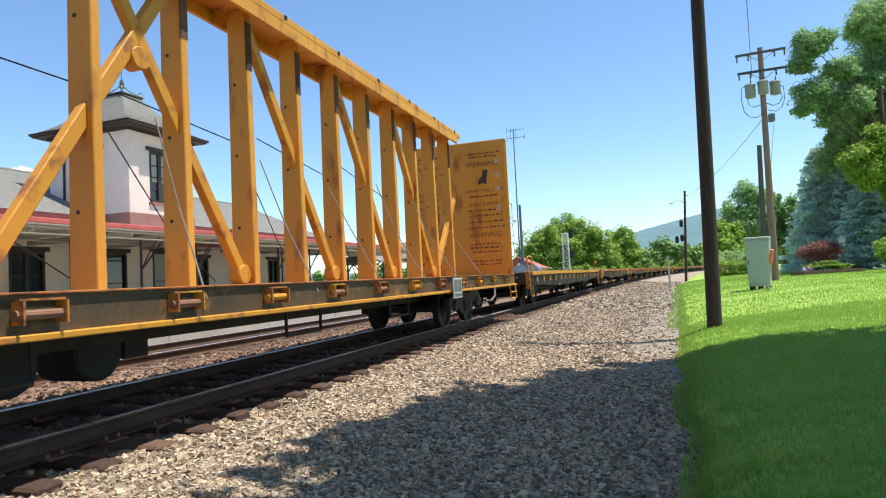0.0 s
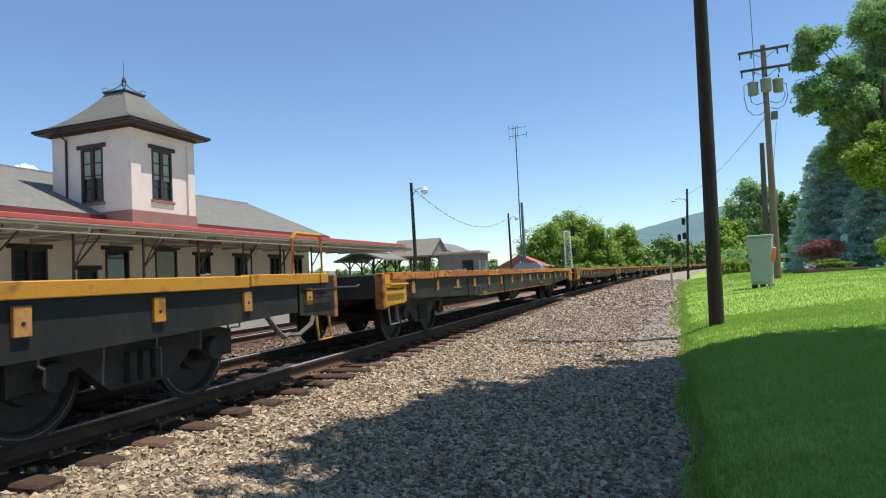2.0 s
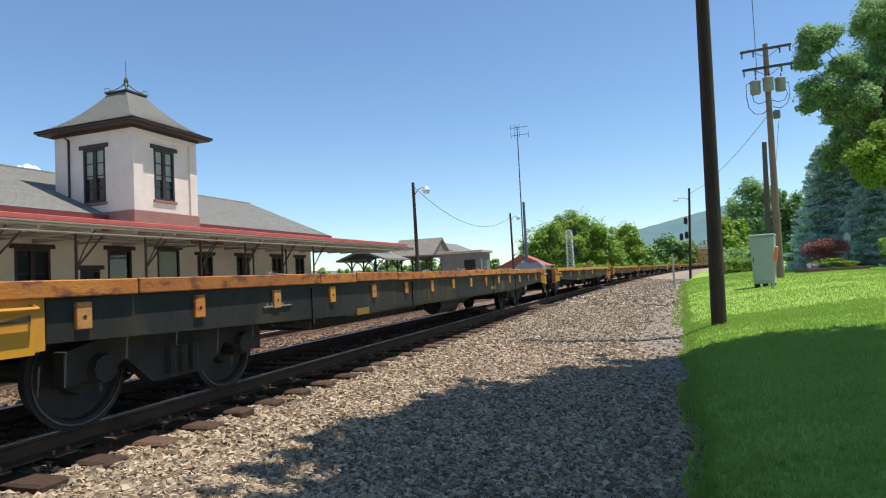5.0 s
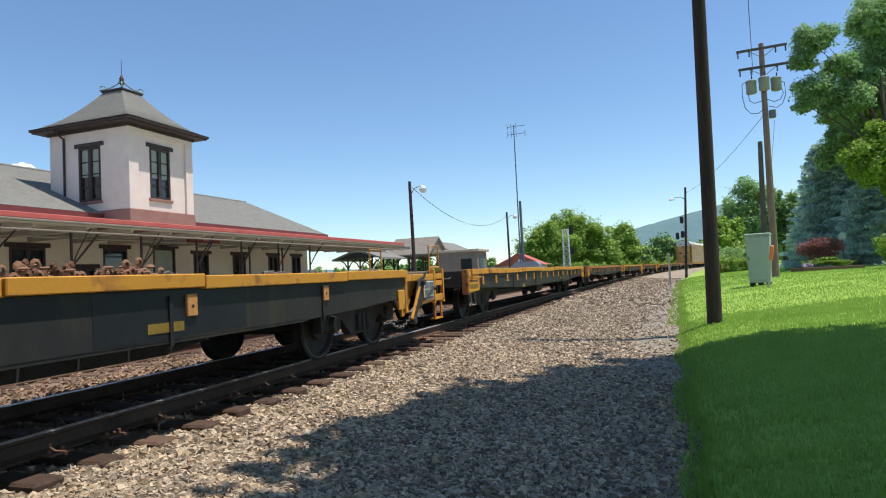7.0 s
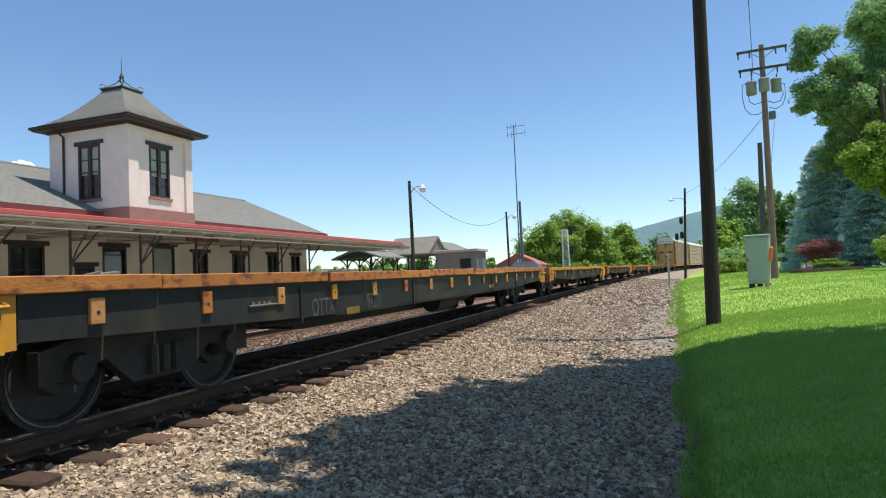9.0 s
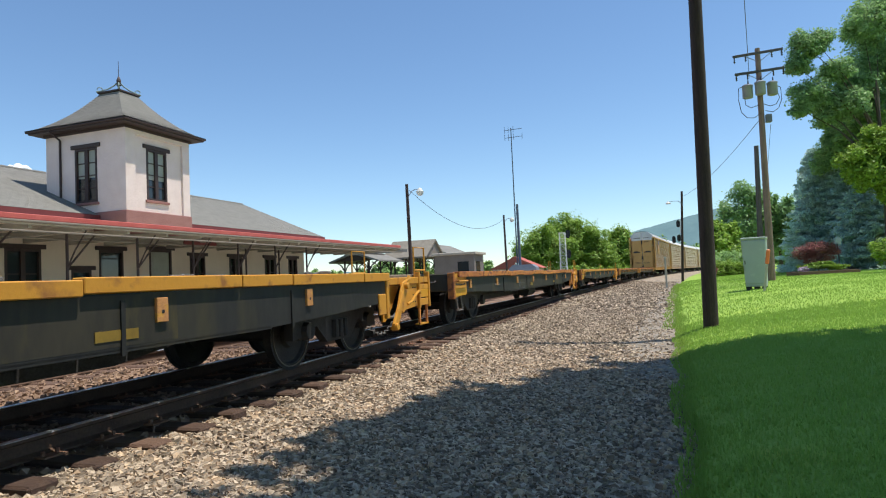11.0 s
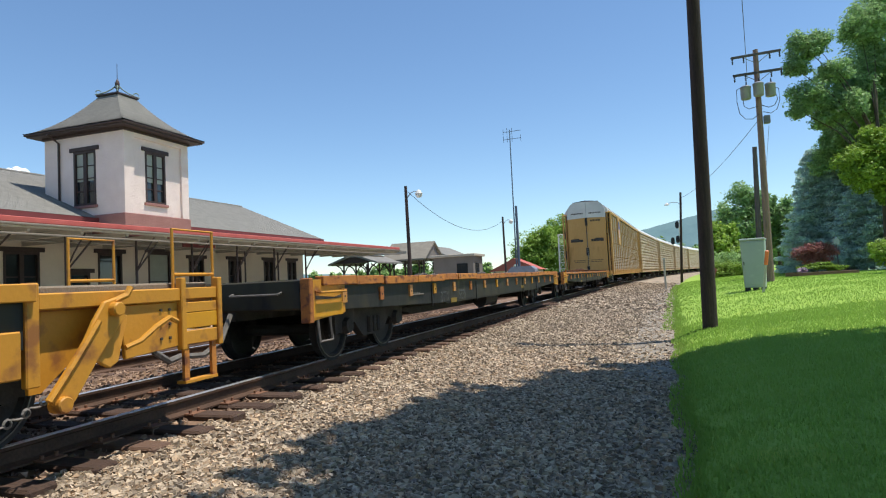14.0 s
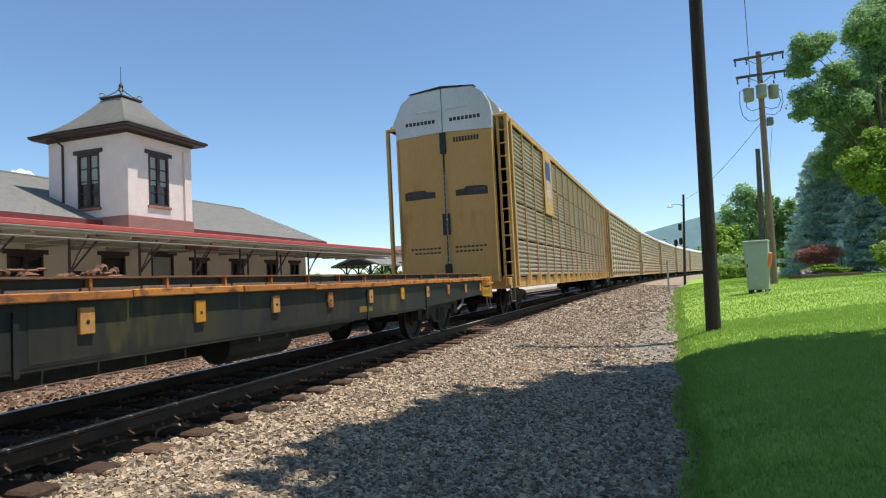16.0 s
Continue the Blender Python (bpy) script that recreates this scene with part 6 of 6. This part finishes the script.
shelter(-24.1, 62.5, 3.2, 2.5, 3.3, 5.2, 3, "open tan-roofed platform shelter with curved braces", 90, "tanroof", "hutwall")
shelter(-26.8, 56.5, 2.6, 3.4, 3.0, 3.9, 3, "low dark-roofed platform shelter with braced posts")
shelter(-27.5, 80, 4.5, 6.0, 3.6, 5.6, 3, "far grey gabled platform shelter")
rr = thing("red_roof_house", pose(-22, 108, -0.4), "small far house with brick-red gable roof", "house")
part("wall", boxes((-4, 4, -3, 3, 0, 2.6)), "cream", rr)
part("roof", prism(bmesh.new(), [(-4.5, 2.5), (4.5, 2.5), (0, 4.6)], -3.4, 3.4, "Y"), "rose", rr)

# ---- plants ----
prng = np.random.default_rng(11)


def leaf_cloud(blobs, count, size, shell=0.55, flat=0.0):
    """Small bent leaf quads over a set of blobs (centre, radii): clumped twigs with gaps."""
    vol = np.array([b[1][0] * b[1][1] * b[1][2] for b in blobs]) ** 0.67
    pick = prng.choice(len(blobs), count, p=vol / vol.sum())
    c = np.array([b[0] for b in blobs], float)[pick]
    r = np.array([b[1] for b in blobs], float)[pick]
    d = prng.normal(size=(count, 3))
    d /= np.linalg.norm(d, axis=1)[:, None]
    rad = shell + (1 - shell) * prng.random(count) ** 0.6
    lump = 1 + 0.22 * np.sin(d[:, 0] * 5 + pick) * np.cos(d[:, 1] * 6 + 2 * pick) + 0.15 * np.sin(d[:, 2] * 9 + pick)
    p = c + d * r * (rad * lump)[:, None]
    nrm = d * 0.5 + prng.normal(size=(count, 3)) * 0.5 + np.array([0.2, 0, 0.7])
    nrm /= np.linalg.norm(nrm, axis=1)[:, None]
    t = np.cross(nrm, prng.normal(size=(count, 3)))
    t /= np.linalg.norm(t, axis=1)[:, None]
    b = np.cross(nrm, t)
    s = size * (0.5 + prng.random(count))[:, None]
    v = np.stack([p - t * s, p - b * s * 0.55 + nrm * s * 0.12, p + t * s, p + b * s * 0.55 + nrm * s * 0.12], 1).reshape(-1, 3)
    return v


def leaf_mesh(name, v, mat):
    k = len(v) // 4
    me = bpy.data.meshes.new(name)
    me.vertices.add(4 * k)
    me.vertices.foreach_set("co", v.ravel())
    me.loops.add(4 * k)
    me.loops.foreach_set("vertex_index", np.arange(4 * k))
    me.polygons.add(k)
    me.polygons.foreach_set("loop_start", np.arange(k) * 4)
    me.update()
    me.materials.append(M[mat])
    return me


def sub_blobs(blobs, n, share_r=0.36):
    """Break each large blob into n smaller clumps near its surface."""
    out = []
    for c, r in blobs:
        for _ in range(n):
            d = prng.normal(size=3)
            d /= np.linalg.norm(d)
            k = 0.35 + 0.6 * prng.random()
            s = share_r * (0.6 + 0.7 * prng.random())
            out.append((tuple(np.array(c) + d * np.array(r) * k), tuple(np.array(r) * s)))
    return out


def tree(name, x, y, z, blobs, count, size, mat, label, trunk=0.25, clumps=9, category="tree", group="", limbs=True, centred=True):
    if centred:
        # the trunk stands under the middle of the crown
        mx = sum(b[0][0] for b in blobs) / len(blobs)
        my = sum(b[0][1] for b in blobs) / len(blobs)
        x, y = x + mx, y + my
        blobs = [((b[0][0] - mx, b[0][1] - my, b[0][2]), b[1]) for b in blobs]
    ob = thing(name, pose(x, y, z), label, category, group)
    small = sub_blobs(blobs, int(clumps * 1.7))
    low = min(b[0][2] - b[1][2] * 0.3 for b in blobs)
    tb = bmesh.new()
    top = max(b[0][2] for b in blobs)
    pts = [(0.05 * math.sin(i), 0.05 * math.cos(2 * i), top * 0.7 * i / 6 - 0.1) for i in range(7)]
    for i in range(6):
        rod(tb, pts[i], pts[i + 1], trunk * (1 - i / 7), trunk * (1 - (i + 1) / 7), 8, cap=i in (0, 5))
    if limbs:
        for c, r in small[:: max(1, len(small) // 14)]:
            a = Vector((0, 0, min(top * 0.8, max(low * 0.7, c[2] * 0.55))))
            b = Vector(c)
            mid = a.lerp(b, 0.5) + Vector((0, 0, 0.1 * (b - a).length))
            rod(tb, a, mid, trunk * 0.2, trunk * 0.12, 6, cap=False)
            rod(tb, mid, b, trunk * 0.12, trunk * 0.03, 6)
    part("trunk", tb, "bark", ob, "brown tapering trunk and limbs")
    cr = new("crown", leaf_mesh("crown", np.concatenate([leaf_cloud(small, int(count * 0.75), size), leaf_cloud(blobs, int(count * 0.28), size, 0.35)]), mat))
    cr.parent = ob
    return ob


def blob_list(n, cx, cy, cz, rx, ry, rz, k=0.5):
    out = []
    for _ in range(n):
        d = prng.normal(size=3)
        d /= np.linalg.norm(d)
        q = prng.random() ** 0.5 * 0.75
        out.append(((cx + d[0] * rx * q, cy + d[1] * ry * q, cz + d[2] * rz * q), (rx * k, ry * k, rz * k)))
    return out


def spruce(x, y, z, h, r, count, label):
    ob = thing("blue_spruce", pose(x, y, z), label, "conifer", "blue spruces")
    part("trunk", rod(bmesh.new(), (0, 0, -0.1), (0, 0, h * 0.97), 0.2, 0.02, 8), "bark", ob)
    vs = []
    per = 240
    tiers = count // per
    for i in range(tiers):
        a = prng.random() * math.tau
        k = (i + prng.random()) / tiers
        zz = h * (0.04 + 0.96 * k)
        ln = r * (1 - k) ** 0.7 * (0.62 + 0.55 * prng.random()) + 0.15
        t = prng.random(per) ** 0.7
        droop = -0.34 * ln * t + 0.24 * ln * t ** 3
        spread = 0.2 * ln * (1 - 0.6 * t) + 0.05
        px = np.cos(a) * ln * t + prng.normal(size=per) * spread * abs(math.sin(a)) + prng.normal(size=per) * 0.05
        py = np.sin(a) * ln * t + prng.normal(size=per) * spread * abs(math.cos(a)) + prng.normal(size=per) * 0.05
        pz = zz + droop - np.abs(prng.normal(size=per)) * 0.09
        p = np.stack([px, py, pz], 1)
        out = np.stack([np.full(per, math.cos(a)), np.full(per, math.sin(a)), prng.normal(size=per) * 0.5 - 0.2], 1)
        out += prng.normal(size=(per, 3)) * 0.45
        out /= np.linalg.norm(out, axis=1)[:, None]
        side = np.cross(out, prng.normal(size=(per, 3)))
        side /= np.linalg.norm(side, axis=1)[:, None]
        s = (0.09 + 0.08 * prng.random(per))[:, None]
        vs.append(np.stack([p - out * s, p - side * s * 0.38, p + out * s, p + side * s * 0.38], 1).reshape(-1, 3))
    cr = new("crown", leaf_mesh("crown", np.concatenate(vs), "needle"))
    cr.parent = ob
    return ob


# Shade tree over the camera's right shoulder, seen only by its shade.
tree("shade_tree", 6.7, 3.2, 0.2, [((-4.9, 1.4, 9.3), (1.5, 2.0, 1.4)), ((-4.3, 4.0, 9.4), (1.6, 1.9, 1.4)), ((-3.0, 6.4, 9.8), (2, 2.0, 1.5)), ((-0.7, 6.2, 10.4), (2.6, 2.2, 1.6)), ((-2.2, 2.4, 10.3), (3.2, 3.5, 2)), ((-2.6, -1.6, 9.8), (3.2, 3.5, 2)), ((0.4, 3.4, 10.8), (4, 4, 2.5)), ((-4.4, -1.3, 8.8), (2.0, 2.6, 1.4)), ((1.4, -0.6, 10.3), (4, 4, 3)), ((1.9, 4.0, 10.8), (3.5, 3, 2))], 52000, 0.2, "leaf", "broad leafy shade tree beside the gravel", trunk=0.4, clumps=14, centred=False, group="shade trees")

# Unseen trees added behind the viewpoint to cut sky light on the shaded ground.
for tx, ty in ((8.5, -7.5), (3.5, -13.0), (-1.5, -9.5)):
    tree("shade_tree", tx, ty, 0.2, blob_list(9, 0, 0, 9.0, 4.2, 4.2, 3.4, 0.5), 11000, 0.34, "leaf", "broad leafy tree added out of view to hold off sky light", trunk=0.4, clumps=7, group="shade trees")

# Tall trees along the garden: a high maple with open boughs, dark trees, spruces.
tree("maple_tree", 14.5, 46, 0.6, [((-4.0, -0.7, 14.4), (1.1, 1.1, 1.0)), ((-3.2, -0.5, 14.7), (0.9, 0.9, 0.8)), ((-4.5, -0.9, 13.3), (0.8, 0.8, 0.7)), ((-3.9, -0.5, 11.3), (1.3, 1.3, 1.1)), ((-2.3, -0.1, 12.7), (1.1, 1.1, 0.9)), ((-1.9, 0.2, 10.5), (1.5, 1.5, 1.3)), ((-4.7, -0.8, 10.2), (0.6, 0.6, 0.5)), ((-3.2, -0.2, 9.6), (0.8, 0.8, 0.5)), ((0.3, 1.7, 16.1), (1.5, 1.5, 1.3)), ((1.2, 3.2, 13.7), (1.9, 1.9, 1.6)), ((0.1, 3.0, 10.3), (1.9, 1.9, 1.6)), ((-0.5, 1.7, 12.0), (1.3, 1.3, 1.1)), ((1.8, 3.2, 17.1), (2.0, 2.0, 1.7)), ((2.1, 3.7, 11.0), (2.6, 2.6, 2.2)), ((2.0, 4.8, 7.7), (2.4, 2.4, 2.0))], 150000, 0.082, "leaf", "tall broad green maple with open boughs", trunk=0.3, clumps=13, centred=False)
tree("dark_tree", 17.0, 50, 0.6, [((-0.4, 4.7, 15.3), (2.0, 2.0, 2.0)), ((0.0, 5.0, 12.7), (2.4, 2.4, 2.4)), ((-1.4, 4.5, 12.8), (1.3, 1.3, 1.3)), ((-1.7, 4.5, 11.1), (1.6, 1.6, 1.6)), ((0.7, 5.0, 17.4), (2.2, 2.2, 2.2)), ((-2.5, 4.2, 10.9), (1.0, 1.0, 1.0)), ((-0.6, 3.9, 8.2), (2.4, 2.4, 2.6)), ((-1.3, 4.6, 10.2), (2.0, 2.0, 1.7)), ((1.2, 5.5, 11.4), (3.0, 3.0, 3.5)), ((0.8, 4.6, 4.8), (3.0, 3.0, 3.5)), ((-2.2, 4.4, 8.9), (1.3, 1.3, 1.6))], 90000, 0.105, "leafdark", "tall dark green leafy tree behind the garden", trunk=0.4, clumps=8)
tree("dark_tree", 17.0, 52.0, 0.6, [((-2.6, -1.0, 12.1), (1.3, 1.3, 1.1700000000000002)), ((-1.1, -1.0, 13.0), (1.6, 1.6, 1.4400000000000002)), ((-3.7, -1.0, 10.3), (1.0, 1.0, 0.9)), ((-2.2, -1.0, 10.1), (1.5, 1.5, 1.35)), ((-4.2, -1.0, 8.5), (1.0, 1.0, 0.9)), ((-2.8, -1.0, 8.6), (1.5, 1.5, 1.35)), ((-0.9, -1.0, 10.7), (1.8, 1.8, 1.62)), ((-1.6, -1.0, 8.5), (1.6, 1.6, 1.4400000000000002)), ((-4.5, -1.0, 7.6), (1.0, 1.0, 0.9))], 60000, 0.085, "leafdark", "deep green tree filling in under the maple", trunk=0.25, clumps=9, limbs=False)
tree("leafy_tree", 13.6, 40.5, 0.45, [((-0.7, 3.8, 6.8), (1.3, 1.3, 1.0)), ((0.1, 4.1, 5.9), (1.5, 1.5, 1.2)), ((-1.3, 3.7, 6.0), (0.8, 0.8, 0.7)), ((0.3, 4.2, 7.5), (1.2, 1.2, 1.0)), ((1.2, 4.3, 6.2), (1.3, 1.3, 1.1)), ((1.0, 4.2, 7.6), (1.2, 1.2, 1.0)), ((0.7, 4.2, 4.7), (0.9, 0.9, 0.7)), ((1.6, 4.4, 4.0), (1.1, 1.0, 0.8)), ((2.1, 4.4, 8.8), (1.3, 1.2, 1.1)), ((-0.2, 3.9, 8.4), (0.6, 0.6, 0.5)), ((1.8, 4.4, 2.8), (0.8, 0.8, 0.7))], 38000, 0.08, "leafbright", "fresh green leafy tree beside the spruces", trunk=0.12, clumps=8, limbs=False)
spruce(12.1, 52.5, 0.30, 9.2, 2.7, 75000, "tall blue-green spruce with dense drooping boughs")
spruce(13.9, 52.2, 0.30, 10.0, 2.9, 80000, "tall blue-green spruce at the garden edge")
tree("leafy_tree", 11.9, 65.5, 0.3, blob_list(10, 0, 0, 4.6, 2.2, 2.0, 3.4, 0.42), 16000, 0.13, "leaf", "green leafy tree behind the flower bed", trunk=0.2, clumps=8)
spruce(15.2, 48.6, 0.30, 6.6, 2.4, 50000, "broad blue-green spruce under the leafy tree")
spruce(13.6, 49.3, 0.30, 5.5, 2.3, 45000, "smaller blue-green spruce beside the lawn")
tree("leafy_tree", 12.4, 84, 0.3, [((1.1, 15.4, 11.1), (2.2, 2.2, 1.9)), ((2.6, 15.9, 10.6), (2.4, 2.4, 2.0)), ((-0.3, 15.1, 8.3), (2.6, 2.6, 2.2)), ((2.0, 15.9, 7.3), (3.2, 3.2, 2.7)), ((4.0, 16.5, 7.6), (3.0, 3.0, 2.5)), ((-0.1, 15.3, 5.3), (3.0, 3.0, 2.5)), ((2.6, 16.2, 3.6), (3.6, 3.6, 3.1)), ((-1.4, 14.9, 2.9), (2.6, 2.6, 2.2)), ((4.5, 16.9, 3.5), (3.0, 3.0, 2.5)), ((0.9, 15.8, 1.2), (3.0, 3.0, 2.0))], 36000, 0.17, "leaf", "rounded green tree beyond the lawn", trunk=0.3, clumps=7)
tree("leafy_tree", 10.4, 92, 0.2, blob_list(8, 0, 0, 4.5, 3.2, 3.2, 3.4, 0.45), 9000, 0.26, "leafbright", "light green tree beyond the lawn", trunk=0.25, clumps=7)
tree("leafy_tree", 15.8, 76, 0.3, blob_list(10, 0, 0, 5.0, 3.6, 3.6, 4.2, 0.45), 13000, 0.24, "leafdark", "deep green tree beside the garden", trunk=0.3, clumps=7)
tree("red_maple_bush", 9.75, 43.3, 0.45, [((-0.9, 0, 1.1), (0.5, 0.5, 0.4)), ((-0.45, 0.1, 1.25), (0.55, 0.5, 0.45)), ((0.1, 0, 1.35), (0.6, 0.5, 0.5)), ((0.6, 0.1, 1.4), (0.55, 0.5, 0.4)), ((0.95, 0, 1.2), (0.4, 0.4, 0.35)), ((-0.3, 0, 0.75), (0.6, 0.5, 0.4)), ((0.35, 0, 0.85), (0.6, 0.5, 0.45))], 7000, 0.05, "redleaf", "low red-leaved ornamental maple in the flower bed", trunk=0.05, clumps=9, category="shrub")
tree("round_shrub", 11.1, 35.6, 0.5, blob_list(8, 0, 0, 0.85, 0.95, 0.9, 0.72, 0.5), 7000, 0.05, "leafbright", "round clipped yellow-green shrub on the lawn", trunk=0.06, clumps=8, category="shrub", limbs=False)
tree("clipped_hedge", 6.86, 60, 0.04, [((0.62 * k, 0.1 * (k % 2), 0.42), (0.62, 0.8, 0.99)) for k in range(-2, 3)], 22000, 0.055, "leafbright", "low rounded clipped hedge at the lawn end", trunk=0.06, clumps=14, category="shrub", limbs=False)
tree("dark_shrub", 8.0, 66, 0.35, [((0.8 * k, 0.3 * (k % 2), 1.0), (0.9, 1.0, 1.1)) for k in range(-2, 3)], 7000, 0.1, "leafdark", "dark green shrub beside the track", trunk=0.06, clumps=7, category="shrub", limbs=False)
tree("red_shrub", 5.3, 59, 0.2, blob_list(5, 0, 0, 0.4, 0.4, 0.4, 0.35, 0.5), 1500, 0.06, "redleaf", "small red shrub beside the hedge", trunk=0.04, clumps=6, category="shrub", limbs=False)

# flower bed with a dark timber edge, small house-shaped bird box on a post, white garden stone
bed = thing("flower_bed", pose(9.6, 41.4, 0.3, 0, 0, 17), "raised flower bed with dark timber edging", "flower bed")
part("edging", bevelled(boxes((-1.75, 1.75, -0.7, -0.58, -0.15, 0.16), (-1.75, -1.63, -0.57, 0.7, -0.15, 0.16), (1.63, 1.75, -0.57, 0.7, -0.15, 0.16)), 0.015), "tie", bed)
part("soil", boxes((-1.62, 1.62, -0.57, 0.7, -0.15, 0.1)), "tie", bed)
tree("flowering_plant", 9.7, 41.5, 0.4, blob_list(12, 0, 0, 0.3, 1.4, 0.45, 0.3, 0.35), 8000, 0.05, "leafbright", "low green flowering plants in the bed", trunk=0.02, clumps=6, category="flowers", limbs=False)
tree("white_flowers", 8.5, 41.0, 0.3, blob_list(5, 0, 0, 0.28, 0.3, 0.3, 0.24, 0.5), 900, 0.04, "petal", "small pale pink flowers at the bed corner", trunk=0.02, clumps=6, category="flowers", limbs=False)
bb = thing("bird_box", pose(11.3, 44.5, 0.5, 0, 3, 0), "small grey bird box on a leaning post", "bird box")
part("post", rod(bmesh.new(), (0, 0, -0.1), (-0.15, 0, 1.55), 0.04, n=8), "greypole", bb)
part("box", prism(bmesh.new(), [(-0.3, 1.55), (0.02, 1.55), (0.02, 1.85), (-0.14, 2.02), (-0.3, 1.85)], -0.12, 0.14, "Y"), "cabinet", bb)

# woods beyond the station and along the line
tree("leafy_tree", -21.5, 148, -0.4, [((-5.5, 1.1, 8.6), (4.5, 4.5, 3.6)), ((-2.2, 2.2, 9.8), (4.2, 4.2, 4.0)), ((-6.9, 0.8, 5.9), (4.0, 4.0, 3.2)), ((-1.1, 2.8, 6.3), (5.0, 5.0, 4.0)), ((1.6, 3.6, 6.9), (4.5, 4.5, 4.0)), ((-4.4, 1.7, 5.1), (5.0, 5.0, 3.0))], 34000, 0.25, "leafbright", "broad green tree group beyond the station", trunk=0.4, clumps=7)
tree("leafy_tree", -15.3, 156, -0.4, [((-3.2, 4.3, 13.6), (4.2, 4.2, 3.2)), ((-6.0, 3.3, 13.0), (3.4, 3.4, 3.0)), ((0.0, 5.5, 11.2), (4.2, 4.2, 3.6)), ((2.7, 6.5, 8.9), (4.4, 4.4, 4.0)), ((-2.2, 4.9, 8.4), (5.5, 5.5, 5.0)), ((3.8, 7.1, 6.0), (4.5, 4.5, 4.0)), ((0.3, 5.9, 4.7), (5.0, 5.0, 4.0))], 36000, 0.25, "leafbright", "tall rounded green tree beyond the signals", trunk=0.4, clumps=7)
tree("leafy_tree", -6.0, 168, -0.4, [((-1.2, 9.0, 10.7), (3.6, 3.6, 3.4)), ((-3.3, 8.4, 7.7), (3.6, 3.6, 4.0)), ((0.6, 9.8, 6.7), (3.4, 3.4, 4.0)), ((-1.3, 9.3, 4.5), (5.0, 5.0, 3.0))], 14000, 0.3, "leafbright", "lighter green tree beside the line", trunk=0.35, clumps=7)
tree("leafy_tree", -29.0, 160, -0.4, blob_list(10, 0, 0, 5.0, 5.0, 5, 4.6, 0.4), 11000, 0.38, "leafdark", "deep green tree behind the radio mast", trunk=0.35, clumps=7)
tree("evergreen_shrub", -19.8, 95, -0.4, blob_list(8, 0, 0, 2.0, 1.5, 1.4, 1.7, 0.42), 5000, 0.16, "needle", "small grey-green conifer beside the mast", trunk=0.15, clumps=6, category="shrub")


def woods(name, n, path, height, count, label, size=0.55, mat="farleaf"):
    blobs = []
    for i in range(n):
        x, y = path((i + prng.random()) / n)
        h = height * (0.6 + 0.5 * prng.random())
        blobs.append(((x, y, h * 0.5 - 0.5), (h * 0.42, h * 0.42, h * 0.5)))
    ob = new(name, leaf_mesh(name, leaf_cloud(sub_blobs(blobs, 5, 0.5), count, size, 0.3), mat))
    return tagged(ob, label, "woods", kind="stuff")


woods("far_woods", 26, lambda a: (-9 + 27 * a, 205 + 30 * a + 8 * math.sin(a * 20)), 9.5, 30000, "green woods along the line before the hill", 0.5)
woods("far_woods", 14, lambda a: (18 + 18 * a, 150 - 55 * a), 11, 16000, "green woods behind the garden trees", 0.4, "leaf")
woods("far_woods", 40, lambda a: (-210 + 190 * a, 330 + 40 * math.sin(a * 9)), 11, 16000, "distant low woods behind the station", 1.0)
woods("trackside_bushes", 24, lambda a: (-14 + 24 * a ** 1.5, 120 + 85 * a), 3.4, 15000, "green trackside bushes and weeds", 0.25, "leafbright")

# closing hedge and trees behind the camera stay plain: a row of woods far back
woods("far_woods", 30, lambda a: (-120 + 240 * a, -150 + 20 * math.sin(a * 12)), 12, 6000, "woods behind the viewpoint", 1.2)


def ridge_hill(name, x0, x1, y, peak, shape, label):
    cols = [x0 + (x1 - x0) * i / 60 for i in range(61)]
    verts, faces = [], []
    for j, (dy, k) in enumerate(((-500, 0.0), (-250, 0.45), (-90, 0.82), (0, 1.0), (300, 0.5), (700, 0.0))):
        for x in cols:
            h = peak * shape((x - x0) / (x1 - x0)) * k
            h += 5 * noise.noise((x * 0.02, dy * 0.02, 1.0)) * (k > 0)
            verts.append((x, y + dy, h - 3))
    n = 61
    for j in range(5):
        for i in range(60):
            faces.append((j * n + i, j * n + i + 1, (j + 1) * n + i + 1, (j + 1) * n + i))
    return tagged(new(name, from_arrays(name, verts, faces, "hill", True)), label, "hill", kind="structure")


def bump_shape(a):
    return max(0.0, math.sin(math.pi * a) ** 0.8)


ridge_hill("backdrop_hill", -420, 1100, 2700, 237, lambda a: min(1, (a / 0.474)) ** 0.566 * (1 if a < 0.6 else max(0, (1 - a) / 0.4) ** 0.7), "long wooded ridge with blue-green haze in its colour")
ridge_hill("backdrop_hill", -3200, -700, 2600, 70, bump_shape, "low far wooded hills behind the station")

cl_ = bmesh.new()
for i in range(14):
    bmesh.ops.create_icosphere(cl_, subdivisions=2, radius=random.uniform(5, 11), matrix=Matrix.Translation((random.uniform(-26, 22), random.uniform(-10, 10), random.uniform(-4, 9))))
cloud = tagged(part("cloud", cl_, "cloud", None, "", True), "small white cloud low in the sky", "cloud", kind="structure")
cloud.location = (-1338.5, 1008.8, 287.4)

motions()
